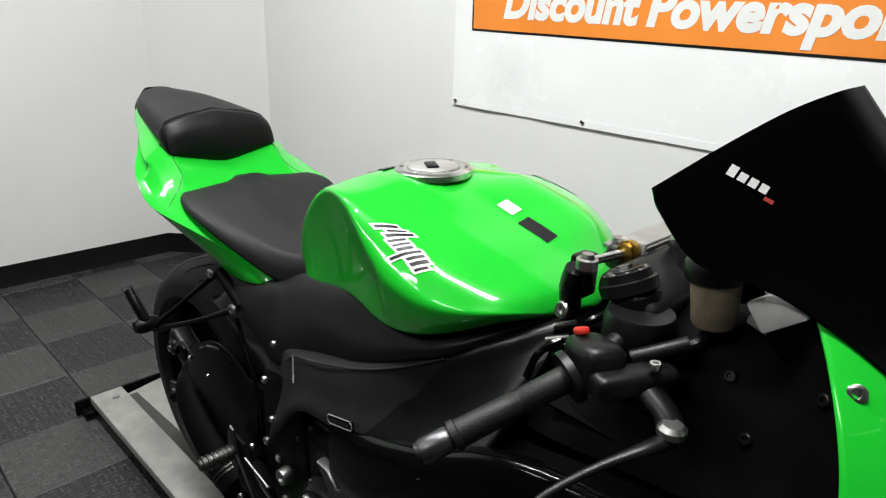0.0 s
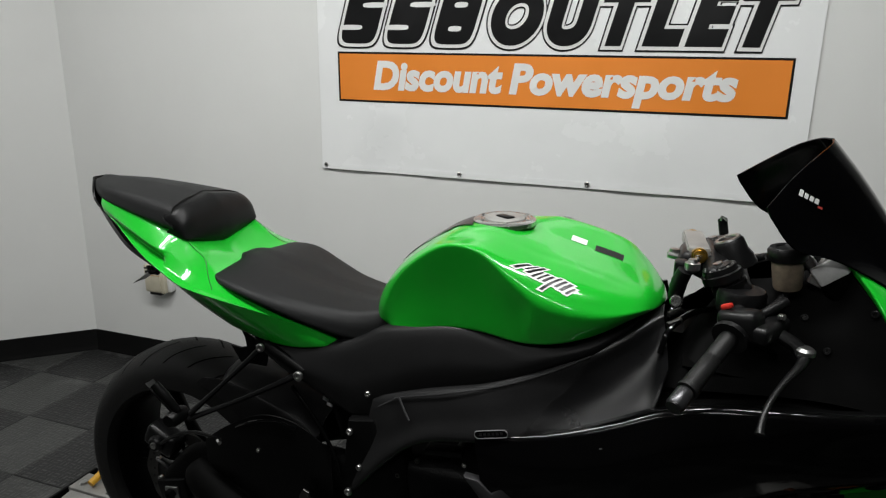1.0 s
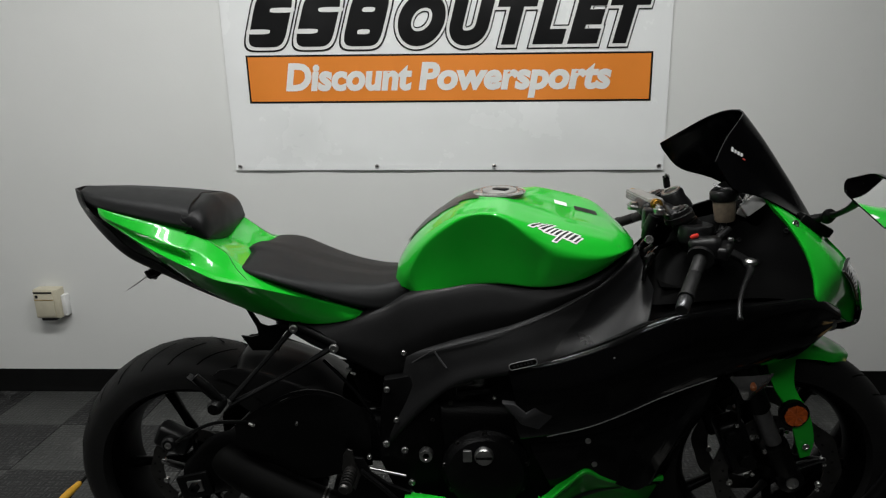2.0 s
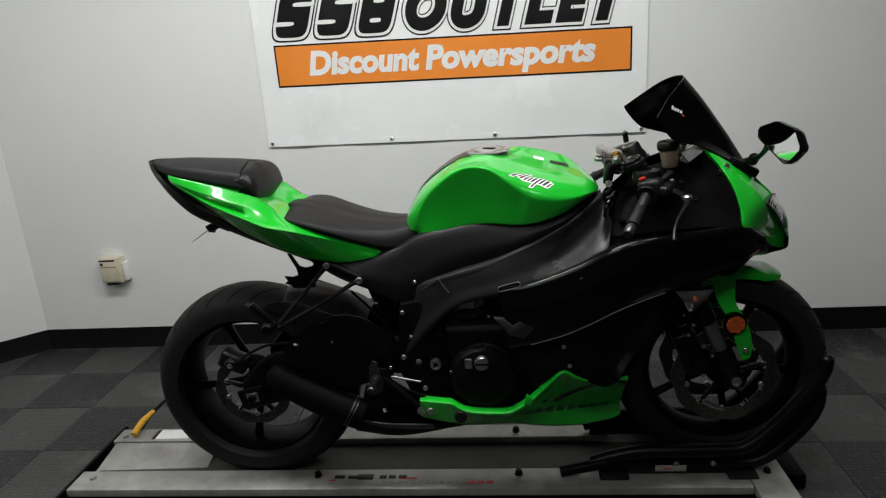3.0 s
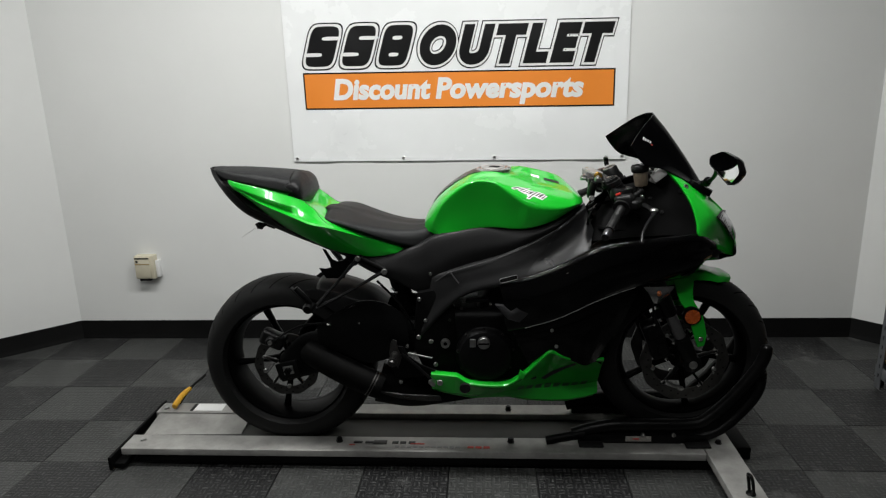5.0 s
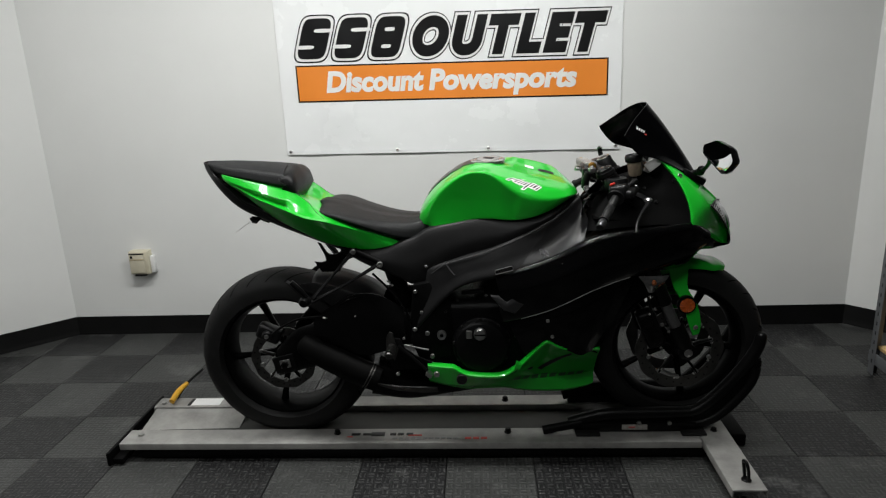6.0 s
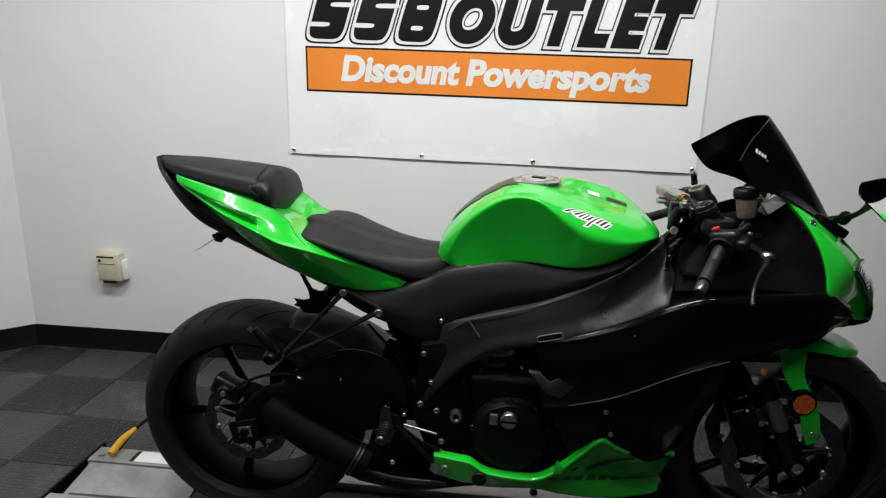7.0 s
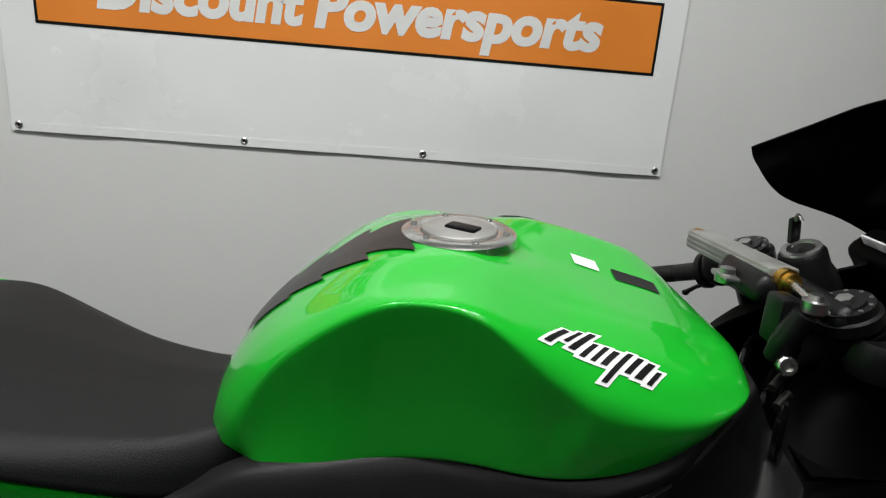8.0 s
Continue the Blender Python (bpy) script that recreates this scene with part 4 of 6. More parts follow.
R_NOSE = [(0.126, 1.018), (0.126, 1.016), (0.125, 1.013), (0.124, 1.009), (0.119, 1.003), (0.112, 0.998), (0.104, 0.994)]
R_FRONT = [(0.135, 0.984), (0.135, 0.983), (0.133, 0.981), (0.131, 0.979), (0.128, 0.978), (0.122, 0.980), (0.106, 0.990)]
R_TIP = [(0.127, 0.944), (0.127, 0.946), (0.126, 0.954), (0.126, 0.962), (0.126, 0.966), (0.119, 0.971), (0.104, 0.987)]
R_UNDER = [(0.096, 0.942), (0.096, 0.944), (0.092, 0.957), (0.086, 0.967), (0.082, 0.974), (0.082, 0.979), (0.094, 0.990)]
rows = [[(x, -y, z) for y, (x, z) in zip(R_Y, ln)] for ln in (R_BACK, R_TOP, R_NOSE, R_FRONT, R_TIP, R_UNDER)]
part("front_roll", loft(rows, 36, 26, mirror=True), VINYL_SMOOTH, pillion, "smooth black roll at the seat front", 70)
bm = bmesh.new()
seam = [(x - 0.0005, -y, z + 0.001) for y, (x, z) in zip(R_Y, R_BACK)]
tube(bm, [(p[0], -p[1], p[2]) for p in reversed(seam[1:])] + seam, 0.0013, 40, 6)
part("seat_seam", bm, BLACK_INK, pillion, "dark sewn seam")

# tail: saddle, upper face, recessed face, flared lower face and underside
T_X = [-0.136, -0.116, -0.060, 0.000, 0.060, 0.110, 0.160, 0.190, 0.240, 0.340, 0.420, 0.456]
T_MID = [1.036, 1.016, 0.994, 0.974, 0.958, 0.946, 0.924, 0.908, 0.880, 0.830, 0.800, 0.782]
T_W1 = [0.055, 0.083, 0.095, 0.104, 0.111, 0.114, 0.114, 0.121, 0.139, 0.127, 0.099, 0.083]
T_Z1 = [1.040, 1.029, 1.017, 1.004, 0.990, 0.976, 0.940, 0.914, 0.890, 0.840, 0.807, 0.789]
T_W2 = [0.057, 0.088, 0.107, 0.124, 0.141, 0.151, 0.151, 0.155, 0.163, 0.134, 0.102, 0.085]
T_Z2 = [1.038, 1.016, 0.995, 0.978, 0.962, 0.949, 0.922, 0.906, 0.888, 0.839, 0.807, 0.788]
T_WM = [0.059, 0.087, 0.108, 0.136, 0.166, 0.184, 0.194, 0.198, 0.192, 0.134, 0.106, 0.086]
T_ZM = [1.034, 1.010, 0.982, 0.957, 0.939, 0.923, 0.903, 0.896, 0.884, 0.838, 0.806, 0.787]
T_WL = [0.048, 0.062, 0.074, 0.084, 0.090, 0.096, 0.102, 0.104, 0.108, 0.113, 0.113, 0.088]
T_ZL = [1.024, 0.996, 0.956, 0.910, 0.867, 0.840, 0.816, 0.802, 0.785, 0.769, 0.778, 0.783]
skin = []
for x, zc, w1, z1, w2, z2, wm, zm, wl, zl in evened([q for q in zip(T_X, T_MID, T_W1, T_Z1, T_W2, T_Z2, T_WM, T_ZM, T_WL, T_ZL)], 78, 1):
    scoop = max(0.0, min(1.0, (x + 0.10) / 0.17)) * max(0.0, min(1.0, (0.112 - x) / 0.014))
    plain = max(0.0, min(1.0, (x - 0.100) / 0.012))
    w2, z2 = w2 + (w1 * 0.5 + wm * 0.5 - w2) * plain + 0.008 * scoop, z2 + (z1 * 0.5 + zm * 0.5 - z2) * plain
    wg, zg = w2 * 0.42 + wm * 0.58 - 0.026 * scoop, z2 * 0.18 + zm * 0.82
    skin.append(section([(x, 0, zc), (x, -w1 * 0.8, zc * 0.3 + z1 * 0.7), (x, -w1, z1), (x, -w2, z2), (x, -wg, zg), (x, -wm, zm), (x, -(wm * 0.5 + wl * 0.5) - 0.004, zm * 0.5 + zl * 0.5), (x, -wl, zl), (x, -wl * 0.6, zl + 0.006)],
                        [0.02, 0.006, 0.003, 0.003, 0.003, 0.03, 0.006], [4, 2, 6, 3, 4, 4, 4, 2]))
bm = bmesh.new()
grid(bm, [[(p[0], -p[1], p[2]) for p in reversed(r[1:])] + [tuple(p) for p in r] for r in skin])
tail = part("tail_fairing", bm, GREEN, bike, "glossy green tail fairing", 35)
tail_tree = tree_of(tail)
# the rear of the machine sits a little towards the near side
seat.location.y, pillion.location.y, tail.location.y = -0.018, -0.029, -0.029
for s in (-1, 1):
    ln = []
    for x, y, z in spline([(0.106, 0.108, 0.980), (0.139, 0.115, 0.955), (0.166, 0.115, 0.934), (0.180, 0.126, 0.920), (0.198, 0.145, 0.905), (0.226, 0.172, 0.890)], 24):
        hit = tail_tree.find_nearest(Vector((x, s * y, z)))[0]
        ln.append(tuple(hit))
    part("panel_seam", tube(bmesh.new(), ln, 0.0009, 24, 6), GREEN_DARK, tail, "thin dark panel joint")
rows = [[(-0.206, 0, 1.062), (-0.202, -0.018, 1.062), (-0.182, -0.036, 1.056)], [(-0.192, 0, 1.026), (-0.184, -0.036, 1.028), (-0.150, -0.070, 1.024)], [(-0.150, 0, 0.964), (-0.143, -0.044, 0.968), (-0.108, -0.072, 0.982)], [(-0.094, 0, 0.908), (-0.088, -0.05, 0.914), (-0.062, -0.078, 0.936)], [(-0.028, 0, 0.872), (-0.022, -0.05, 0.878), (0.0, -0.080, 0.904)], [(0.08, 0, 0.830), (0.08, -0.06, 0.834), (0.08, -0.086, 0.852)], [(0.27, 0, 0.754), (0.27, -0.07, 0.758), (0.27, -0.100, 0.776)]]
part("undertail", loft(rows, 30, 14, mirror=True, thick=0.004), BLACK_SATIN, tail, "black plastic undertail")
# stub of the plate holder
bm = bmesh.new()
block(bm, (-0.020, -0.02, 0.866), (0.045, 0.05, 0.030), 0.006, (0, 25, 0))
block(bm, (-0.052, -0.05, 0.860), (0.020, 0.012, 0.024), 0.003, (0, 10, 0))
tube(bm, [(-0.02, -0.05, 0.872), (-0.045, -0.07, 0.858), (-0.062, -0.06, 0.868)], 0.005, 8, 8)
holder = part("plate_holder", bm, BLACK_SATIN, bike, "black stub of the plate holder")
bm = bmesh.new()
block(bm, (-0.090, -0.03, 0.840), (0.080, 0.042, 0.0015), 0.0005, (0, -33, 0))
part("plate_edge", bm, WHITE_INK, holder, "pale thin plate seen edge on")
part("bolt", bolt(bmesh.new(), (-0.03, -0.047, 0.868), 0.006, 0.004), BRIGHT, holder)

# side covers, frame and ducts, one for each side
for s in (-1, 1):
    def side(rows):
        return [[(x, y if s < 0 else -y, z) for x, y, z in r] for r in rows]

    rows = []
    for x, zt, zl, y in ((0.285, 0.776, 0.750, -0.13), (0.34, 0.772, 0.722, -0.142), (0.42, 0.782, 0.690, -0.146), (0.50, 0.805, 0.652, -0.146), (0.555, 0.834, 0.676, -0.150), (0.62, 0.850, 0.722, -0.156), (0.71, 0.868, 0.756, -0.164), (0.80, 0.866, 0.786, -0.172), (0.89, 0.876, 0.834, -0.172), (0.96, 0.900, 0.868, -0.156), (1.03, 0.930, 0.915, -0.08)):
        rows.append([(x, y + 0.035, zt + 0.004), (x, y + 0.008, zt - 0.004), (x, y - 0.008, (zt * 0.6 + zl * 0.4)), (x, y - 0.012, (zt + 2 * zl) / 3), (x, y - 0.004, zl), (x, y + 0.02, zl - 0.01)])
    part("side_cover", loft(side(rows), 44, 20, thick=0.003), COVER, bike, "matt black side cover under the tank")
    rows = []
    for x, zt, xl, zl, yt, yl in ((0.545, 0.705, 0.50, 0.50, -0.158, -0.176), (0.60, 0.724, 0.585, 0.60, -0.172, -0.194), (0.67, 0.748, 0.66, 0.662, -0.182, -0.208), (0.76, 0.776, 0.765, 0.692, -0.188, -0.220), (0.85, 0.816, 0.87, 0.716, -0.184, -0.224), (0.93, 0.856, 0.965, 0.742, -0.170, -0.226), (1.00, 0.896, 1.035, 0.785, -0.140, -0.218), (1.045, 0.920, 1.06, 0.86, -0.10, -0.180)):
        dish = min(1.0, max(0.0, (x - 0.76) / 0.20))
        fa, fb = 0.30 - 0.20 * dish, 0.65 - 0.27 * dish
        rows.append([(x, yt + 0.03, zt + 0.008), (x, yt, zt), (x * 0.75 + xl * 0.25, yt * (1 - fa) + yl * fa - 0.002, zt * 0.75 + zl * 0.25), (x * 0.4 + xl * 0.6, yt * (1 - fb) + yl * fb, zt * 0.4 + zl * 0.6), (xl, yl, zl), (xl, yl + 0.03, zl - 0.012)])
    net = [spline(r, 24) for r in side(rows)]
    net = [spline([r[j] for r in net], 61) for j in range(24)]
    split = [(50 - 24 * j / 23) for j in range(24)]
    back = [[net[j][min(60, int(round((split[j] + 1.5) * i / 30)))] for j in range(24)] for i in range(31)]
    fore = [[net[j][min(60, int(round(split[j] + (60 - split[j]) * i / 16)))] for j in range(24)] for i in range(17)]
    bm = bmesh.new()
    grid(bm, back)
    spar = part("frame_spar", bm, COVER, bike, "black frame spar and air duct", 60)
    bm = bmesh.new()
    grid(bm, [[(x, y - 0.0012 * (1 if y > 0 else -1) * -1, z) for x, y, z in r] for r in fore])
    part("duct_scoop", bm, DUCT_GREY, spar, "satin charcoal scoop of the air duct", 70)
    bm = bmesh.new()
    tube(bm, [(x, s * y, z) for x, y, z in ((0.556, 0.166, 0.690), (0.59, 0.176, 0.715), (0.61, 0.180, 0.727), (0.70, 0.193, 0.757), (0.80, 0.193, 0.790), (0.88, 0.186, 0.826), (0.94, 0.174, 0.858))], 0.0016, 28, 6)
    tube(bm, [(x, s * y, z) for x, y, z in ((0.607, 0.182, 0.727), (0.622, 0.192, 0.708), (0.634, 0.200, 0.695))], 0.0022, 8, 6)
    part("spar_ridge", bm, RIDGE, spar, "thin paler ridge along the spar")
    badge = part("badge", block(bmesh.new(), (0.793, s * 0.2245, 0.716), (0.058, 0.004, 0.014), 0.0018, (0, -14, 0)), BLACK_SATIN, spar, "small black badge with a grey rim")
    rim_pts = []
    for k in range(25):
        t = 2 * math.pi * k / 24
        u, v = 0.022 * (1 if math.cos(t) > 0 else -1) * (0 if abs(math.cos(t)) < 1e-6 else 1) + 0.007 * math.cos(t), 0.007 * math.sin(t)
        c, n = math.cos(radians(14)), math.sin(radians(14))
        rim_pts.append((0.793 + u * c - v * n, s * 0.2272, 0.716 + u * n + v * c))
    part("badge_rim", tube(bmesh.new(), rim_pts, 0.0008, 60, 6), GREY_INK, badge)
    bm = bmesh.new()
    for k in range(6):
        block(bm, (0.775 + 0.0072 * k, s * 0.2268, 0.7115 + 0.0018 * k), (0.0046, 0.001, 0.0046), 0.0003, (0, -14, 0))
    part("badge_print", bm, RIDGE, badge)

    # upper side fairing with its rolled top edge
    rows = []
    for x, zt, zl, xl, yt, yb in ((0.765, 0.702, 0.535, 0.79, -0.216, -0.214), (0.84, 0.716, 0.553, 0.85, -0.224, -0.226), (0.915, 0.742, 0.581, 0.93, -0.230, -0.236), (0.985, 0.772, 0.612, 1.00, -0.232, -0.238), (1.05, 0.803, 0.640, 1.06, -0.230, -0.232), (1.12, 0.823, 0.665, 1.13, -0.226, -0.222), (1.22, 0.832, 0.686, 1.215, -0.220, -0.206), (1.30, 0.838, 0.694, 1.295, -0.214, -0.180), (1.38, 0.842, 0.705, 1.385, -0.198, -0.145), (1.445, 0.805, 0.742, 1.43, -0.158, -0.110)):
        xm = (x + xl) / 2
        rows.append([(x - 0.004, yt + 0.022, zt + 0.002), (x, yt + 0.004, zt + 0.004), (x, yt - 0.008, zt - 0.012), (xm, (yt + yb) / 2 - 0.020, zt * 0.62 + zl * 0.38), (xm, (yt + yb) / 2 - 0.014, zt * 0.3 + zl * 0.7), (xl, yb, zl), (xl, yb + 0.02, zl - 0.004)])
    fairing = part("side_fairing", loft(side(rows), 56, 34, thick=0.003), BLACK_GLOSS, bike, "gloss black side fairing")
    # lower side fairing behind the front wheel
    rows = []
    for xt, zt, xl, zl, y in ((0.80, 0.545, 0.86, 0.41, -0.206), (0.86, 0.560, 0.90, 0.43, -0.218), (0.94, 0.590, 0.935, 0.46, -0.226), (1.02, 0.624, 1.00, 0.435, -0.226), (1.09, 0.655, 1.04, 0.415, -0.214), (1.16, 0.677, 1.075, 0.42, -0.198), (1.22, 0.688, 1.10, 0.40, -0.170)):
        rows.append([(xt, y + 0.006, zt), (xt * 0.75 + xl * 0.25, y - 0.006, zt * 0.75 + zl * 0.25), (xt * 0.4 + xl * 0.6, y - 0.006, zt * 0.4 + zl * 0.6), (xl, y, zl)])
    part("lower_fairing", loft(side(rows), 34, 20, thick=0.003), BLACK_GLOSS, bike, "gloss black lower fairing panel")
    # the light along the panel edge, painted as a thin grey line
    bm = bmesh.new()
    tube(bm, [(x, s * y, z) for x, y, z in ((0.845, 0.2275, 0.551), (0.93, 0.2375, 0.580), (1.00, 0.2385, 0.611), (1.06, 0.2335, 0.639), (1.13, 0.2235, 0.664), (1.19, 0.212, 0.680))], 0.0011, 20, 6)
    part("panel_edge", bm, GREY_INK, fairing, "fine grey line painted for the lit panel edge")
    bm = bmesh.new()
    for bx, bz2, by in ((0.975, 0.735, 0.243), (0.93, 0.545, 0.232), (0.945, 0.49, 0.232)):
        bolt(bm, (bx, s * by, bz2), 0.006, 0.003, (0, s, 0))
    pieces("fastener", bm, STEEL, fairing)
    bm = bmesh.new()
    tube(bm, [(1.00, s * 0.247, 0.740), (1.03, s * 0.248, 0.742)], 0.002, 2, 6)
    tube(bm, [(1.00, s * 0.249, 0.731), (1.028, s * 0.249, 0.732)], 0.002, 2, 6)
    part("vent_slit", bm, GREY_INK, fairing)
    # winglet of the engine cover
    bm = plate(bmesh.new(), [(0.750, 0.634), (0.775, 0.632), (0.80, 0.612), (0.835, 0.642), (0.898, 0.653), (0.87, 0.62), (0.826, 0.574), (0.79, 0.585)], s * 0.222, s * 0.2405, 0.003)
    part("engine_panel", bm, PANEL, bike, "charcoal engine panel")

    # belly pan
    rows = []
    for x, zt, zb, yt, yb in ((0.535, 0.384, 0.292, -0.212, -0.150), (0.605, 0.381, 0.274, -0.222, -0.148), (0.625, 0.378, 0.270, -0.223, -0.147), (0.668, 0.356, 0.262, -0.226, -0.145), (0.753, 0.350, 0.254, -0.228, -0.125), (0.795, 0.359, 0.252, -0.230, -0.120), (0.845, 0.395, 0.239, -0.232, -0.112), (0.885, 0.436, 0.232, -0.233, -0.106), (0.926, 0.474, 0.227, -0.234, -0.100), (0.960, 0.459, 0.223, -0.230, -0.092), (0.995, 0.446, 0.221, -0.226, -0.086), (1.03, 0.436, 0.222, -0.216, -0.078), (1.085, 0.432, 0.228, -0.194, -0.066), (1.106, 0.426, 0.236, -0.184, -0.062)):
        lean = 0.29 * max(0.0, min(1.0, (x - 0.60) / 0.20))
        rows.append([(x, yt + 0.022, zt + 0.003), (x, yt + 0.003, zt + 0.0008), (x, yt - 0.001, zt - 0.002), (x, yt, zt - 0.008), (x, yt * (0.90 - lean) + yb * (0.10 + lean), zt * 0.72 + zb * 0.28), (x, yt * (0.68 - 2 * lean) + yb * (0.32 + 2 * lean), zt * 0.3 + zb * 0.7), (x, yb - 0.012, zb + 0.012), (x, yb, zb), (x, yb + 0.06, zb - 0.004)])
    cut = [straight(r, 33) for r in side(rows)]
    cut = [spline([r[k] for r in cut], 81) for k in range(33)]
    bm = bmesh.new()
    grid(bm, [[c[k] for c in cut] for k in range(81)])
    bmesh.ops.recalc_face_normals(bm, faces=bm.faces)
    bmesh.ops.solidify(bm, geom=bm.faces[:], thickness=0.003)
    belly = part("belly_pan", bm, GREEN, bike, "glossy green belly pan", 28)
    bm = plate(bmesh.new(), [(0.822, 0.378), (0.829, 0.408), (0.847, 0.392), (0.84, 0.375)], s * 0.226, s * 0.235, 0.001)
    part("pan_tab", bm, GREEN, belly)
    bt = tree_of(belly)
    part("pan_slot", decal(bt, [((0.902, 0.338), (0.918, 0.326), (1.014, 0.414), (1.008, 0.426))], (0, s * 0.6, 0), (1, 0, 0), (0, 0, 1), (0, -s, 0), 0.0012), BLACK_INK, belly, "black slanted vent slot")
    part("pan_hole", turned(bmesh.new(), (0.648, s * 0.224, 0.340), (0.648, s * 0.2335, 0.340), [(0, 0.018), (0.8, 0.018), (1, 0.016)], 24), BLACK_INK, belly, "round black opening")
    part("pan_bolt", bolt(bmesh.new(), (0.565, s * 0.224, 0.358), 0.010, 0.006, (0, s, 0)), STEEL, belly)
    marks = []
    for k in range(8):
        marks.append(rect(0.735 + k * 0.0315, 0.735 + k * 0.0315 + 0.024, 0.283, 0.302 + (0.004 if k == 0 else 0), 0.3))
    part("pan_mark", decal(bt, marks, (0.0, s * 0.6, 0.003), (1, 0, 0), (0, 0, 1), (0, -s, 0.0), 0.0010), GREEN_DARK, belly, "dark green mark as plain bars")

    # green nose flank
    rows = []
    for (x0, y0, z0), (x1, y1, z1), (x2, y2, z2) in (
        ((1.300, -0.098, 1.030), (1.312, -0.094, 1.030), (1.325, -0.084, 1.026)),
        ((1.335, -0.136, 0.985), (1.362, -0.115, 0.986), (1.385, -0.086, 0.982)),
        ((1.362, -0.168, 0.935), (1.402, -0.141, 0.939), (1.436, -0.088, 0.944)),
        ((1.376, -0.188, 0.885), (1.436, -0.158, 0.889), (1.490, -0.086, 0.893)),
        ((1.382, -0.200, 0.842), (1.452, -0.145, 0.838), (1.520, -0.074, 0.838)),
        ((1.420, -0.176, 0.812), (1.478, -0.106, 0.788), (1.540, -0.058, 0.780)),
        ((1.455, -0.148, 0.788), (1.505, -0.093, 0.753), (1.546, -0.044, 0.735))):
        rows.append([(x0 - 0.006, y0 + 0.012, z0 - 0.002), (x0, y0, z0), (x1, y1 + 0.004, z1), (x2, y2 + 0.010, z2)])
    nose_side = part("nose_flank", loft(side(rows), 40, 18, thick=0.003), GREEN, bike, "glossy green nose flank", 50)
    part("fastener", bolt(bmesh.new(), (1.349, s * 0.128, 0.983), 0.008, 0.004, (0.25, s, 0.35)), BRIGHT, nose_side)
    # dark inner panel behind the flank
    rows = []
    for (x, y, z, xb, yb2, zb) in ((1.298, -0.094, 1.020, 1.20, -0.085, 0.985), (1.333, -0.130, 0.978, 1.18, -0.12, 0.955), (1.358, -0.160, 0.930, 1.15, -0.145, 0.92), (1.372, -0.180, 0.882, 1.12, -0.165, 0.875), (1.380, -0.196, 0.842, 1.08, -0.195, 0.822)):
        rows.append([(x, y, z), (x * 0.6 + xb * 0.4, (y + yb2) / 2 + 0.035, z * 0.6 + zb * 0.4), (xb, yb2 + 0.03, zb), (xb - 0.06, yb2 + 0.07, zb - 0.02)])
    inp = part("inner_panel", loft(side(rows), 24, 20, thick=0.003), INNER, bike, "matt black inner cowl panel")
    bm = bmesh.new()
    for p, d in (((1.247, 0.107, 0.944), (-0.06, 0.85, 0.53)), ((1.279, 0.132, 0.904), (-0.29, 0.89, 0.36)), ((1.331, 0.134, 0.970), (-0.56, 0.80, 0.21))):
        bolt(bm, (p[0], s * p[1], p[2]), 0.006, 0.004, (d[0], s * d[1], d[2]))
    pieces("panel_fastener", bm, BLACK_SATIN, inp)
    # front turn signal set into the fairing
    bm = loft(side([[(1.217, -0.206, 0.680), (1.268, -0.196, 0.677), (1.322, -0.172, 0.670)], [(1.234, -0.214, 0.656), (1.270, -0.208, 0.653), (1.306, -0.180, 0.648)], [(1.254, -0.196, 0.622), (1.270, -0.190, 0.619), (1.290, -0.176, 0.626)]]), 14, 14, thick=0.004)
    sig = part("turn_signal", bm, SIGNAL, bike, "clear turn signal lens with an amber bulb")
    part("bulb", turned(bmesh.new(), (1.264, s * 0.200, 0.658), (1.267, s * 0.2155, 0.656), [(0, 0.010), (0.5, 0.009), (0.9, 0.005), (1, 0.0)], 16), AMBER_DULL, sig, "amber bulb")

# nose centre with the headlights
rows = [[(1.446, 0, 0.944), (1.444, -0.05, 0.944), (1.438, -0.090, 0.942)], [(1.506, 0, 0.882), (1.502, -0.05, 0.884), (1.490, -0.088, 0.888)], [(1.536, 0, 0.828), (1.532, -0.05, 0.830), (1.520, -0.082, 0.834)], [(1.552, 0, 0.776), (1.550, -0.04, 0.776), (1.540, -0.072, 0.778)], [(1.551, 0, 0.734), (1.550, -0.03, 0.734), (1.545, -0.056, 0.740)], [(1.49, 0, 0.722), (1.49, -0.05, 0.724), (1.49, -0.10, 0.742)]]
part("chin", loft(rows[3:], 14, 14, mirror=True, thick=0.003), BLACK_GLOSS, bike, "gloss black chin under the nose")
for s in (-1, 1):
    part("chin_side", loft([[(x, -s * y, z) for x, y, z in r] for r in ([(1.375, -0.204, 0.842), (1.420, -0.170, 0.810), (1.455, -0.138, 0.784), (1.505, -0.084, 0.750), (1.544, -0.034, 0.734)], [(1.360, -0.188, 0.780), (1.400, -0.156, 0.765), (1.440, -0.124, 0.750), (1.490, -0.080, 0.738), (1.533, -0.034, 0.728)], [(1.330, -0.170, 0.718), (1.380, -0.140, 0.725), (1.430, -0.110, 0.735), (1.480, -0.080, 0.730), (1.515, -0.045, 0.726)])], 12, 18, thick=0.003), BLACK_GLOSS, bike, "gloss black chin side")
nose = part("nose_cone", loft(rows[:4], 24, 14, mirror=True, thick=0.003), GREEN, bike, "glossy green nose cone", 50)
